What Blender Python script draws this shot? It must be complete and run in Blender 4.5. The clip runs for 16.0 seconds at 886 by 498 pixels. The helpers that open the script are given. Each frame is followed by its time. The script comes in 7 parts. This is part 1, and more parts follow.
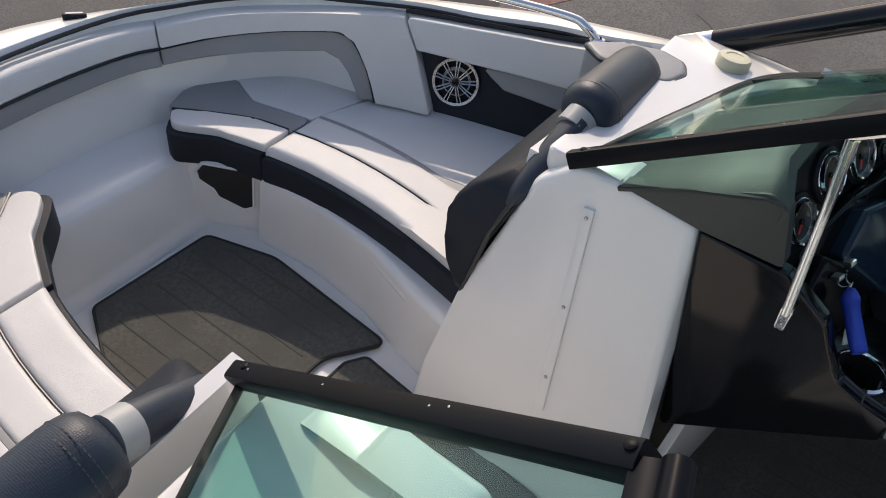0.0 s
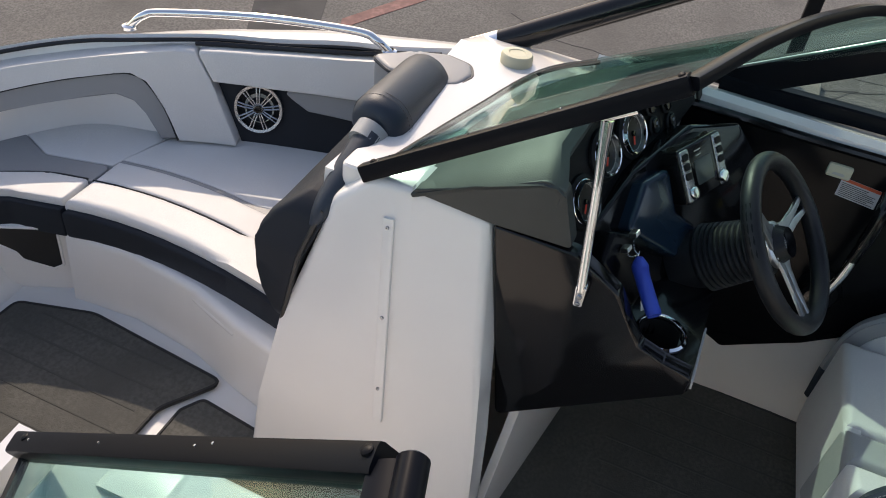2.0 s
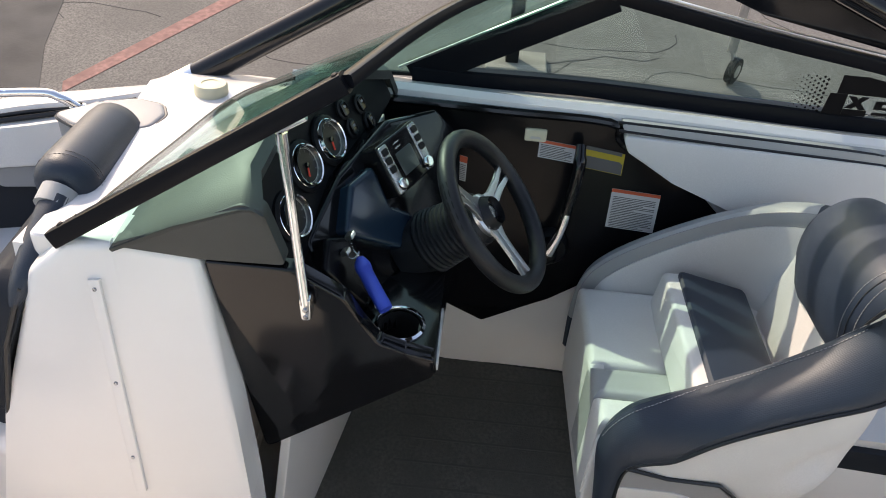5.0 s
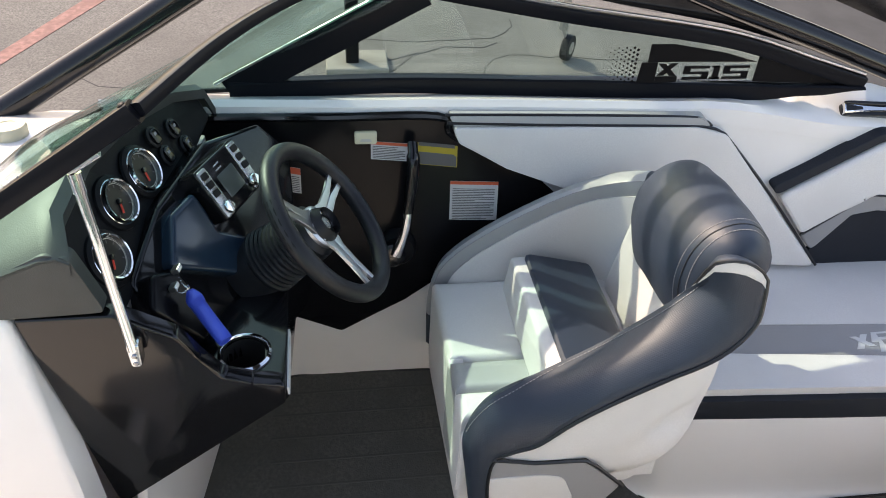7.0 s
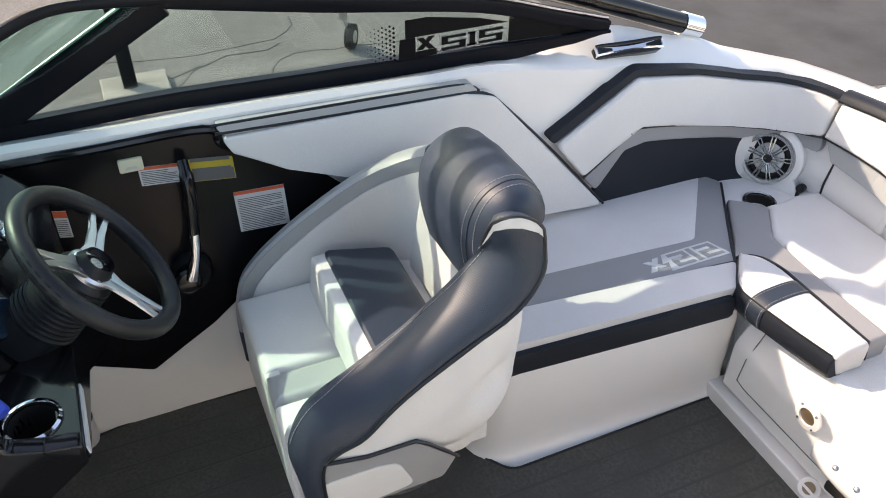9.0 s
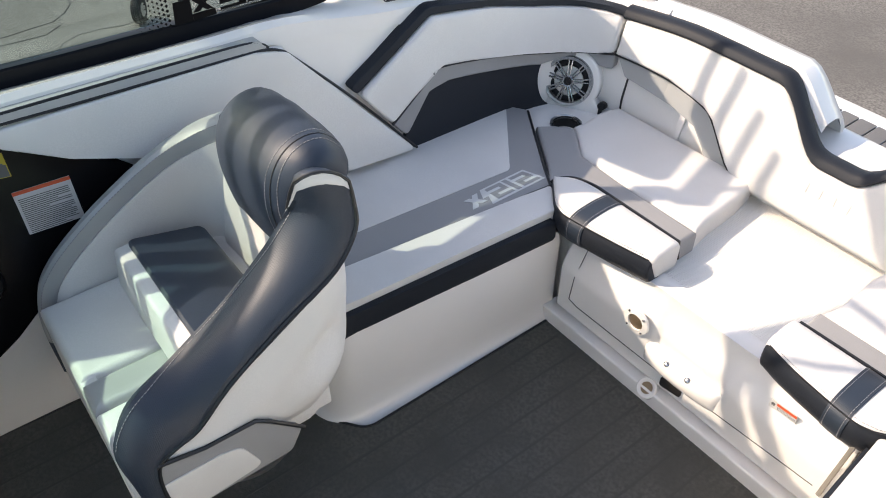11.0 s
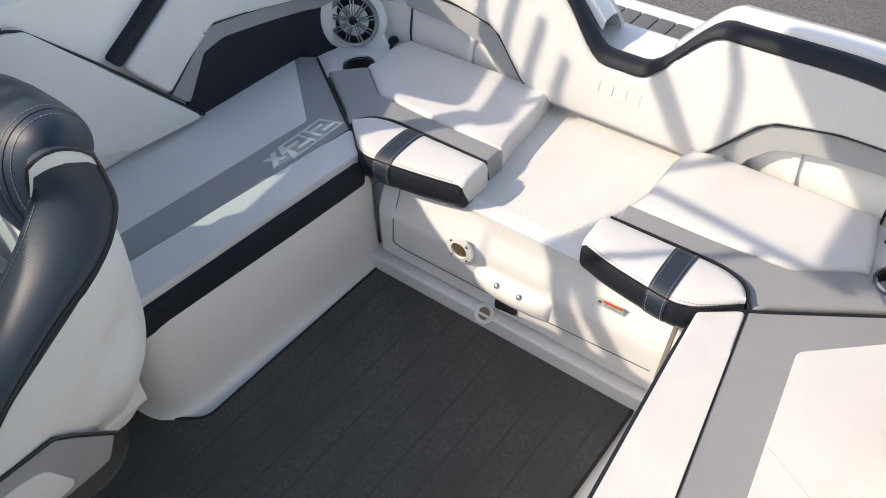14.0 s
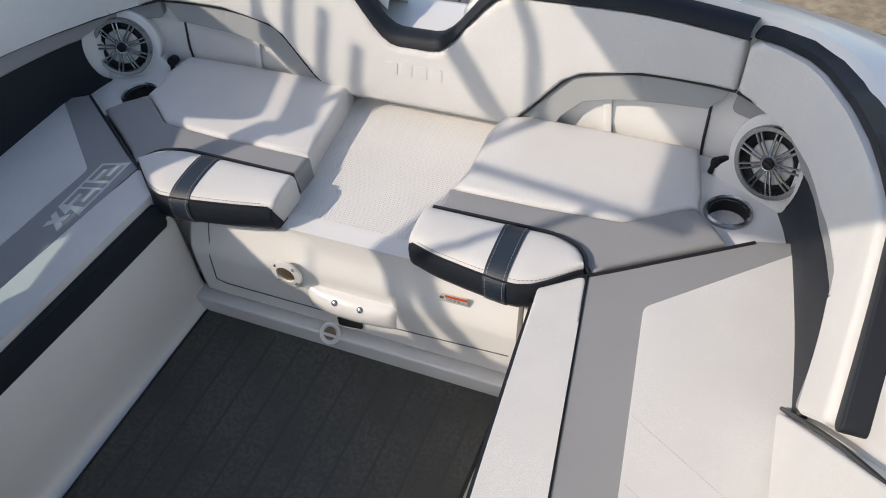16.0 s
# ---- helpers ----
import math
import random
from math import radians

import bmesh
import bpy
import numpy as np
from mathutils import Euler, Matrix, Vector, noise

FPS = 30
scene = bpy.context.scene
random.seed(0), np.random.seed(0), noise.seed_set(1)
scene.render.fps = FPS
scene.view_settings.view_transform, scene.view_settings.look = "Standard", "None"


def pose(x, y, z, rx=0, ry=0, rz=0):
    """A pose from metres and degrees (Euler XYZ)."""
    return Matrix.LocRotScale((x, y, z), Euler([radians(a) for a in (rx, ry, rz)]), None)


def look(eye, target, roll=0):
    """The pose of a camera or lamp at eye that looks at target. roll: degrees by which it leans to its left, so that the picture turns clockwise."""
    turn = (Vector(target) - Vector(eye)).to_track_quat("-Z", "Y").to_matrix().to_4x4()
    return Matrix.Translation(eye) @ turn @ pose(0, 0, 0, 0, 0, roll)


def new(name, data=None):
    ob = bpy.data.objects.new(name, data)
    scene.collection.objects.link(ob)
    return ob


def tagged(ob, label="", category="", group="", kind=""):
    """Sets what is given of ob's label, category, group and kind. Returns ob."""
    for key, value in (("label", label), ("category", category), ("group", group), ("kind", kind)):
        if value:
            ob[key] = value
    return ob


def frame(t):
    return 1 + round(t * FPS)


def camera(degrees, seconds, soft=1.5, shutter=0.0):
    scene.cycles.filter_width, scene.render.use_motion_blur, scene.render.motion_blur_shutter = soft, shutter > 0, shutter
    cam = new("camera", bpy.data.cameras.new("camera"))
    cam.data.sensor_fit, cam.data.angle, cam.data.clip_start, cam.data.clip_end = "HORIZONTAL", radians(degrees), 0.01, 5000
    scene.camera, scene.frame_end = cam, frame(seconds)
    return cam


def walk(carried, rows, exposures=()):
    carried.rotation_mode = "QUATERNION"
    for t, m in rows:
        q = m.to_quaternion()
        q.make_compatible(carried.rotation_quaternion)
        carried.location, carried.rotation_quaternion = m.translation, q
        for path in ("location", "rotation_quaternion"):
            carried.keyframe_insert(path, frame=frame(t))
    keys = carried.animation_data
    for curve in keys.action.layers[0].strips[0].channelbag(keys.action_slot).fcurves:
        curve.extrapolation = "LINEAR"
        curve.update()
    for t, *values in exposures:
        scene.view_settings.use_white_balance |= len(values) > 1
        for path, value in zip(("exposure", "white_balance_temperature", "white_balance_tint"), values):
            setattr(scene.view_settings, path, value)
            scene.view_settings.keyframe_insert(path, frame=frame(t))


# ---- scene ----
EXPOSURES = ((0.0, 0.42, 7700, 16), (3.0, 0.88, 8100, 17), (5.0, 1.25, 8300, 18), (6.5, 1.57, 8450, 19), (7.0, 1.64, 8450, 19), (9.0, 1.70, 8450, 19), (12.0, 1.33, 8050, 15), (14.0, 1.05, 7700, 14), (16.0, 0.57, 7350, 13))
cam = camera(56.98, 16.0, 0.95)
PATH = [
    (0.0, -0.8349, 1.7766, 1.7716, 45.772, -5.784, -53.961),
    (0.5, -0.8168, 1.7580, 1.7684, 46.191, -5.951, -56.423),
    (1.0, -0.7983, 1.7237, 1.7718, 46.813, -5.340, -60.521),
    (1.5, -0.7842, 1.6907, 1.7855, 47.517, -5.412, -63.750),
    (2.0, -0.7780, 1.6666, 1.7928, 47.999, -5.535, -66.420),
    (2.5, -0.7686, 1.6457, 1.7949, 48.489, -5.054, -69.076),
    (3.0, -0.7598, 1.6171, 1.7994, 48.899, -4.311, -72.195),
    (3.5, -0.7538, 1.5881, 1.7990, 49.177, -3.898, -75.103),
    (4.0, -0.7496, 1.5495, 1.7945, 49.703, -3.325, -79.643),
    (4.2, -0.7487, 1.5393, 1.7966, 49.777, -3.414, -80.978),
    (6.3, -0.7293, 1.4519, 1.7917, 52.287, -2.654, -92.930),
    (6.5, -0.7251, 1.4431, 1.7862, 51.727, -2.128, -94.035),
    (7.0, -0.7062, 1.4271, 1.7924, 51.484, -2.762, -97.377),
    (7.5, -0.6947, 1.3987, 1.8020, 52.045, -1.690, -101.128),
    (8.0, -0.7029, 1.3797, 1.7926, 51.707, -0.905, -104.533),
    (8.5, -0.7136, 1.3623, 1.7853, 51.556, -0.892, -108.903),
    (9.0, -0.7143, 1.3277, 1.7809, 51.416, -0.340, -113.605),
    (9.5, -0.7165, 1.2992, 1.7744, 50.767, 0.188, -117.842),
    (9.7, -0.7166, 1.2921, 1.7757, 50.351, 0.160, -119.306),
    (11.8, -0.7132, 1.2454, 1.7190, 47.930, -0.554, -131.274),
    (12.0, -0.7162, 1.2401, 1.7137, 47.832, -0.625, -131.892),
    (12.5, -0.7349, 1.2191, 1.6964, 47.759, -0.212, -134.595),
    (13.0, -0.7497, 1.1987, 1.6800, 47.216, -0.166, -136.892),
    (13.5, -0.7586, 1.1738, 1.6693, 46.347, 0.799, -139.645),
    (14.0, -0.7760, 1.1484, 1.6635, 45.672, 1.644, -142.496),
    (14.5, -0.7864, 1.1219, 1.6544, 44.994, 2.777, -146.268),
    (15.0, -0.7919, 1.0814, 1.6379, 44.433, 3.559, -150.311),
    (15.5, -0.7964, 1.0191, 1.6067, 43.607, 3.863, -154.679),
    (16.0, -0.8090, 0.9637, 1.5933, 43.708, 4.777, -157.356),
]
walk(cam, [(t, pose(*row)) for t, *row in PATH], EXPOSURES)

# ---------------------------------------------------------------- light
SUN_EL, SUN_AZ = 39.0, 48.0
world = bpy.data.worlds.new("sky")
scene.world = world
world.use_nodes = True
wn = world.node_tree
sky = wn.nodes.new("ShaderNodeTexSky")
sky.sky_type, sky.sun_disc = "NISHITA", False
sky.sun_elevation, sky.sun_rotation = radians(SUN_EL), radians(SUN_AZ)
wn.links.new(sky.outputs[0], wn.nodes["Background"].inputs[0])
wn.nodes["Background"].inputs[1].default_value = 0.15
sun = new("sun", bpy.data.lights.new("sun", "SUN"))
sun.data.energy, sun.data.angle, sun.data.color = 1.98, radians(0.6), (1.0, 0.955, 0.89)
sun.matrix_world = look((6, 6, 7), (6 - math.sin(radians(SUN_AZ)) * math.cos(radians(SUN_EL)), 6 - math.cos(radians(SUN_AZ)) * math.cos(radians(SUN_EL)), 7 - math.sin(radians(SUN_EL))))


# ---------------------------------------------------------------- materials
def material(name, color, rough=0.5, metal=0.0, coat=0.0, grain=0.0, grain_size=600.0, stain=0.0, stain_size=4.0, vary=0.0, weave=0.0, spec=0.5):
    """A surface with fine relief (grain, weave), blotches of wear (stain) and fine colour variation."""
    m = bpy.data.materials.new(name)
    m.use_nodes = True
    t = m.node_tree
    b = t.nodes["Principled BSDF"]
    b.inputs["Roughness"].default_value, b.inputs["Metallic"].default_value = rough, metal
    b.inputs["Coat Weight"].default_value, b.inputs["Coat Roughness"].default_value = coat, 0.06
    b.inputs["Specular IOR Level"].default_value = spec
    co = t.nodes.new("ShaderNodeTexCoord").outputs["Object"]

    def noisy(scale, detail=3.0):
        n = t.nodes.new("ShaderNodeTexNoise")
        n.inputs["Scale"].default_value, n.inputs["Detail"].default_value = scale, detail
        t.links.new(co, n.inputs["Vector"])
        return n.outputs["Fac"]

    def mix(fac, a, c):
        n = t.nodes.new("ShaderNodeMix")
        n.data_type = "RGBA"
        t.links.new(fac, n.inputs["Factor"])
        for k, v in ((6, a), (7, c)):
            if isinstance(v, tuple):
                n.inputs[k].default_value = (*v[:3], 1)
            else:
                t.links.new(v, n.inputs[k])
        return n.outputs[2]

    def ramp(fac, lo, hi):
        n = t.nodes.new("ShaderNodeMapRange")
        n.inputs[1].default_value, n.inputs[2].default_value = lo, hi
        t.links.new(fac, n.inputs[0])
        return n.outputs[0]

    col = None
    if stain or vary:
        dark = tuple(c * (1 - stain) for c in color)
        col = mix(ramp(noisy(stain_size, 6.0), 0.42, 0.72), tuple(color), dark)
        if vary:
            col = mix(ramp(noisy(grain_size * 0.4, 2.0), 0.35, 0.65), col, tuple(c * (1 - vary) for c in color))
        t.links.new(col, b.inputs["Base Color"])
        r = t.nodes.new("ShaderNodeMapRange")
        r.inputs[3].default_value, r.inputs[4].default_value = rough * 0.85, min(1.0, rough * 1.2)
        t.links.new(noisy(stain_size * 2.3, 5.0), r.inputs[0])
        t.links.new(r.outputs[0], b.inputs["Roughness"])
    else:
        b.inputs["Base Color"].default_value = (*color, 1)
    height = None
    if grain:
        height = noisy(grain_size, 2.0)
    if weave:
        w = t.nodes.new("ShaderNodeTexVoronoi")
        w.inputs["Scale"].default_value, w.inputs["Randomness"].default_value = 330.0, 0.35
        t.links.new(co, w.inputs["Vector"])
        height = w.outputs["Distance"]
        grain = weave
    if height:
        bump = t.nodes.new("ShaderNodeBump")
        bump.inputs["Strength"].default_value, bump.inputs["Distance"].default_value = min(1.0, grain), 0.0012
        t.links.new(height, bump.inputs["Height"])
        t.links.new(bump.outputs[0], b.inputs["Normal"])
    return m


GELCOAT = material("white_gelcoat", (0.80, 0.782, 0.75), 0.22, coat=0.4, stain=0.05, stain_size=3.0)
NONSKID = material("white_nonskid", (0.74, 0.72, 0.68), 0.5, grain=0.8, grain_size=320.0, stain=0.08)
def dotted(m, pitch, height):
    """Adds a moulded grid of small round dots to a material's relief."""
    t = m.node_tree
    co = t.nodes.new("ShaderNodeTexCoord").outputs["Object"]
    waves = []
    for way in ("X", "Y"):
        w = t.nodes.new("ShaderNodeTexWave")
        w.bands_direction, w.inputs["Scale"].default_value = way, 0.314 / pitch
        t.links.new(co, w.inputs["Vector"])
        waves.append(w.outputs["Fac"])
    mul = t.nodes.new("ShaderNodeMath")
    mul.operation = "MULTIPLY"
    t.links.new(waves[0], mul.inputs[0])
    t.links.new(waves[1], mul.inputs[1])
    bump = t.nodes.new("ShaderNodeBump")
    bump.inputs["Strength"].default_value, bump.inputs["Distance"].default_value = 0.7, height
    t.links.new(mul.outputs[0], bump.inputs["Height"])
    t.links.new(bump.outputs[0], t.nodes["Principled BSDF"].inputs["Normal"])


dotted(NONSKID, 0.0065, 0.0012)
VINYL = material("light_vinyl", (0.71, 0.695, 0.668), 0.48, grain=0.4, grain_size=700.0, stain=0.11, stain_size=7.0, vary=0.06)
VINYL_MID = material("mid_grey_vinyl", (0.30, 0.30, 0.30), 0.42, grain=0.35, grain_size=900.0, stain=0.06)
VINYL_SILVER = material("silver_vinyl", (0.37, 0.38, 0.375), 0.36, grain=0.3, grain_size=900.0, stain=0.05)
VINYL_DARK = material("charcoal_vinyl", (0.020, 0.024, 0.031), 0.46, grain=0.3, grain_size=900.0, stain=0.12, spec=0.16)
VINYL_WOVEN = material("woven_charcoal_vinyl", (0.021, 0.032, 0.048), 0.46, weave=0.3, stain=0.1, spec=0.45)
VINYL_NAVY = material("smooth_navy_vinyl", (0.017, 0.029, 0.049), 0.47, grain=0.2, grain_size=700.0, stain=0.08, spec=0.55)
PIPING = material("black_piping", (0.013, 0.014, 0.016), 0.4)
THREAD_DARK = material("charcoal_thread", (0.07, 0.072, 0.078), 0.7)
# vinyl tone that paints the window decal's light on the bench
VINYL_DECAL_LIGHT = material("pale_decal_light", (0.60, 0.61, 0.60), 0.42, grain=0.3, grain_size=900.0)
THREAD_PALE = material("pale_thread", (0.50, 0.50, 0.50), 0.7)
THREAD = material("grey_thread", (0.26, 0.26, 0.27), 0.7)
MAT = material("dark_mat", (0.098, 0.096, 0.084), 0.9, grain=0.9, grain_size=260.0, stain=0.35, stain_size=6.0, vary=0.3)
MAT_SEAM = material("mat_seam", (0.070, 0.069, 0.061), 0.95, grain=0.5)
MAT_EDGE = material("mat_binding", (0.018, 0.018, 0.018), 0.7, grain=0.4)
GLOSS_BLACK = material("gloss_black_plastic", (0.007, 0.007, 0.008), 0.10, stain=0.2, spec=0.4)
PRINT_BLACK = material("black_print", (0.006, 0.006, 0.007), 0.4, spec=0.08)
PANEL_BLACK = material("gloss_black_side_moulding", (0.006, 0.006, 0.007), 0.2, stain=0.2, spec=0.14)
SATIN_BLACK = material("satin_black_plastic", (0.008, 0.0085, 0.010), 0.42, spec=0.12, grain=0.3, grain_size=700.0, stain=0.15)
FRAME_BLACK = material("black_anodised_frame", (0.007, 0.008, 0.011), 0.30, stain=0.15, spec=0.09)
DASH = material("dash_vinyl", (0.034, 0.040, 0.039), 0.5, spec=0.6, grain=0.3, grain_size=420.0, stain=0.2, stain_size=8.0)
RUBBER = material("black_rubber", (0.010, 0.0105, 0.0115), 0.5, grain=0.2, spec=0.22)
CHROME = material("polished_steel", (0.78, 0.79, 0.80), 0.08, metal=1.0)
BRUSHED = material("brushed_aluminium", (0.58, 0.59, 0.60), 0.3, metal=1.0, stain=0.1)
SPK_SILVER = material("silver_plastic", (0.40, 0.41, 0.42), 0.26, metal=0.9, stain=0.1)
SPK_CONE = material("speaker_cone", (0.50, 0.49, 0.44), 0.5)
IVORY = material("ivory_plastic", (0.66, 0.62, 0.44), 0.4, stain=0.1)
# white dulled in its colour for the shade over the helm labels
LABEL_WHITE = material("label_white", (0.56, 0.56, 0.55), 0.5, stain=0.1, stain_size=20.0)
LABEL_RED = material("label_red", (0.62, 0.09, 0.03), 0.5)
LABEL_YELLOW = material("label_yellow", (0.42, 0.31, 0.015), 0.5)
INK = material("label_ink", (0.10, 0.10, 0.10), 0.6)
BLUE = material("blue_foam", (0.01, 0.05, 0.42), 0.6, grain=0.3, stain=0.15)
# black plastic with the sky's blue reflection put into its colour
SKY_BLUE_PLASTIC = material("black_plastic_sky_blue", (0.010, 0.025, 0.044), 0.16, spec=0.6)
DIAL = material("dial_face", (0.015, 0.014, 0.014), 0.3, spec=0.3)
RED = material("red_needle", (0.65, 0.04, 0.02), 0.5)
LCD = material("lcd", (0.06, 0.075, 0.07), 0.15)
CONCRETE = material("concrete", (0.27, 0.25, 0.215), 0.9, grain=1.0, grain_size=80.0, stain=0.3)
TEAK_GREY = material("grey_deck_foam", (0.13, 0.13, 0.13), 0.8, grain=0.6, grain_size=200.0, stain=0.15)
BRONZE = material("bronze_grille", (0.23, 0.17, 0.11), 0.4, metal=0.6)
# dark cup lining; also paints the shade of openings that are flat sheets
DARK_HOLE = material("dark_cup_and_hole_shade", (0.012, 0.011, 0.010), 0.7)


def glass_material(name, tint, mixing):
    m = bpy.data.materials.new(name)
    m.use_nodes = True
    t = m.node_tree
    t.nodes.remove(t.nodes["Principled BSDF"])
    clear, gloss, mx, fr = (t.nodes.new("ShaderNode" + k) for k in ("BsdfTransparent", "BsdfGlossy", "MixShader", "LayerWeight"))
    clear.inputs[0].default_value = (*tint, 1)
    gloss.inputs["Roughness"].default_value = 0.02
    sharp = t.nodes.new("ShaderNodeMath")
    sharp.operation, sharp.inputs[1].default_value = "POWER", 3.2
    scale = t.nodes.new("ShaderNodeMath")
    scale.operation, scale.inputs[1].default_value, scale.inputs[2].default_value = "MULTIPLY_ADD", mixing, 0.03
    t.links.new(fr.outputs["Facing"], sharp.inputs[0])
    t.links.new(sharp.outputs[0], scale.inputs[0])
    t.links.new(scale.outputs[0], mx.inputs[0])
    t.links.new(clear.outputs[0], mx.inputs[1])
    t.links.new(gloss.outputs[0], mx.inputs[2])
    t.links.new(mx.outputs[0], t.nodes["Material Output"].inputs[0])
    return m


GLASS = glass_material("green_tinted_glass", (0.68, 0.875, 0.84), 0.5)


def film_material(name, tint, grey):
    m = glass_material(name, tint, 0.2)
    t = m.node_tree
    out = t.nodes["Material Output"]
    old = out.inputs[0].links[0].from_socket
    dif, mx = t.nodes.new("ShaderNodeBsdfDiffuse"), t.nodes.new("ShaderNodeMixShader")
    dif.inputs[0].default_value = (*grey, 1)
    mx.inputs[0].default_value = 0.15
    t.links.new(old, mx.inputs[1])
    t.links.new(dif.outputs[0], mx.inputs[2])
    t.links.new(mx.outputs[0], out.inputs[0])
    return m


SMOKE = film_material("smoked_grey_film", (0.97, 0.98, 0.98), (0.42, 0.44, 0.44))
GLASS_SIDE = glass_material("pale_green_glass", (0.77, 0.87, 0.855), 0.4)
LEATHER = material("black_grained_leather", (0.012, 0.013, 0.015), 0.36, grain=0.35, grain_size=520.0, stain=0.15, spec=0.32)
DIRT = material("dry_gravel_verge", (0.36, 0.29, 0.20), 0.95, grain=1.0, grain_size=40.0, stain=0.4, stain_size=3.0, vary=0.4)


def ground_material():
    m = material("asphalt", (0.165, 0.157, 0.145), 0.92, grain=1.0, grain_size=170.0, stain=0.42, stain_size=1.3, vary=0.45)
    return m


ASPHALT = ground_material()
# colour of the tar patch and cracks; also paints the ground shadow behind the boat
TAR_AND_SHADOW = material("dark_asphalt_patch", (0.05, 0.05, 0.05), 0.9, grain=1.0, grain_size=55.0, stain=0.4, stain_size=2.0)
ROAD_RED = material("worn_red_paint", (0.30, 0.155, 0.135), 0.85, grain=1.0, grain_size=50.0, stain=0.5, stain_size=9.0, vary=0.35)


# ---------------------------------------------------------------- building helpers
def thing(name, label, category, group="", kind=""):
    return tagged(new(name), label, category, group, kind)


def part(name, bm, mat, parent=None, label="", sharp=38):
    """Links a bmesh as one mesh object under a thing or a part."""
    bmesh.ops.recalc_face_normals(bm, faces=bm.faces)
    me = bpy.data.meshes.new(name)
    bm.to_mesh(me)
    bm.free()
    me.materials.append(mat)
    me.shade_smooth()
    me.set_sharp_from_angle(angle=radians(sharp))
    ob = new(name, me)
    if parent:
        ob.parent = parent
    return tagged(ob, label)


def fillet(pts, r, n=5):
    """A closed outline with its corners rounded; r is one radius or one for each corner."""
    out = []
    k = len(pts)
    for i in range(k):
        p, a, b = Vector(pts[i]), Vector(pts[i - 1]), Vector(pts[(i + 1) % k])
        rad = r[i] if isinstance(r, (list, tuple)) else r
        d1, d2 = (a - p), (b - p)
        l1, l2 = d1.length, d2.length
        d1.normalize(), d2.normalize()
        half = math.acos(max(-1, min(1, d1.dot(d2)))) / 2
        cut = min(rad / max(math.tan(half), 1e-3), 0.48 * l1, 0.48 * l2)
        if rad <= 0 or cut < 1e-4 or half > 1.55:
            out.append(p)
            continue
        p1, p2 = p + d1 * cut, p + d2 * cut
        for j in range(n + 1):
            u = j / n
            out.append(p1 * (1 - u) ** 2 + p * 2 * u * (1 - u) + p2 * u * u)
    return out


def spline(pts, n=8, closed=False):
    """A smooth line through the given points."""
    P = [Vector(p) for p in pts]
    k = len(P)
    out = []
    for i in range(k if closed else k - 1):
        p1, p2 = P[i], P[(i + 1) % k]
        p0 = P[i - 1] if closed or i else p1 * 2 - p2
        p3 = P[(i + 2) % k] if closed or i + 2 < k else p2 * 2 - p1
        for j in range(n):
            u = j / n
            out.append(0.5 * (2 * p1 + (p2 - p0) * u + (2 * p0 - 5 * p1 + 4 * p2 - p3) * u * u + (3 * p1 - p0 - 3 * p2 + p3) * u ** 3))
    if not closed:
        out.append(P[-1])
    return out


def flat(z=0.0):
    return lambda u, v, w: Vector((u, v, z + w))


def frame_of(o, ux, vx):
    """A plane's mapping: origin, and two directions in it; w goes along their cross product."""
    o, ux, vx = Vector(o), Vector(ux).normalized(), Vector(vx).normalized()
    nx = ux.cross(vx).normalized()
    vx = nx.cross(ux)
    return lambda u, v, w: o + ux * u + vx * v + nx * w


def pad_bm(outline, h, bevel, warp, base=-0.01, step=0.0, segs=3, crown=0.0, bm=None, lower=0.0):
    """A cushion or panel: an outline, raised by h with rounded upper edges, laid on a mapping (u, v, w)."""
    own = bmesh.new()
    vs = [own.verts.new((p[0], p[1], h)) for p in outline]
    top = own.faces.new(vs)
    ring = bmesh.ops.extrude_face_region(own, geom=[top])
    lows = [v for v in ring["geom"] if isinstance(v, bmesh.types.BMVert)]
    for v in lows:
        v.co.z = base
    own.faces.ensure_lookup_table()
    edges = [e for e in own.edges if all(abs(v.co.z - h) < 1e-6 for v in e.verts)]
    if bevel > 0:
        bmesh.ops.bevel(own, geom=edges, offset=bevel, segments=segs, profile=0.6, affect="EDGES", clamp_overlap=True)
    if lower > 0:
        edges = [e for e in own.edges if all(abs(v.co.z - base) < 1e-6 for v in e.verts)]
        bmesh.ops.bevel(own, geom=edges, offset=lower, segments=2, profile=0.6, affect="EDGES", clamp_overlap=True)
    if step > 0:
        us, ws = [p[0] for p in outline], [p[1] for p in outline]
        for axis, lo, hi in ((0, min(us), max(us)), (1, min(ws), max(ws))):
            k = int((hi - lo) / step)
            for i in range(1, k + 1):
                co = [0, 0, 0]
                co[axis] = lo + (hi - lo) * i / (k + 1)
                no = [0, 0, 0]
                no[axis] = 1
                bmesh.ops.bisect_plane(own, geom=own.verts[:] + own.edges[:] + own.faces[:], plane_co=co, plane_no=no, dist=1e-5)
    big = [f for f in own.faces if len(f.verts) > 4]
    bmesh.ops.triangulate(own, faces=big)
    if crown:
        cu = sum(p[0] for p in outline) / len(outline)
        cv = sum(p[1] for p in outline) / len(outline)
        ru, rv = max(abs(p[0] - cu) for p in outline), max(abs(p[1] - cv) for p in outline)
        for v in own.verts:
            if v.co.z > 0.5 * h:
                v.co.z += crown * max(0, 1 - ((v.co.x - cu) / ru) ** 2) * max(0, 1 - ((v.co.y - cv) / rv) ** 2)
    for v in own.verts:
        v.co = warp(*v.co)
    if bm is None:
        return own
    me = bpy.data.meshes.new("join")
    own.to_mesh(me)
    own.free()
    bm.from_mesh(me)
    bpy.data.meshes.remove(me)
    return bm


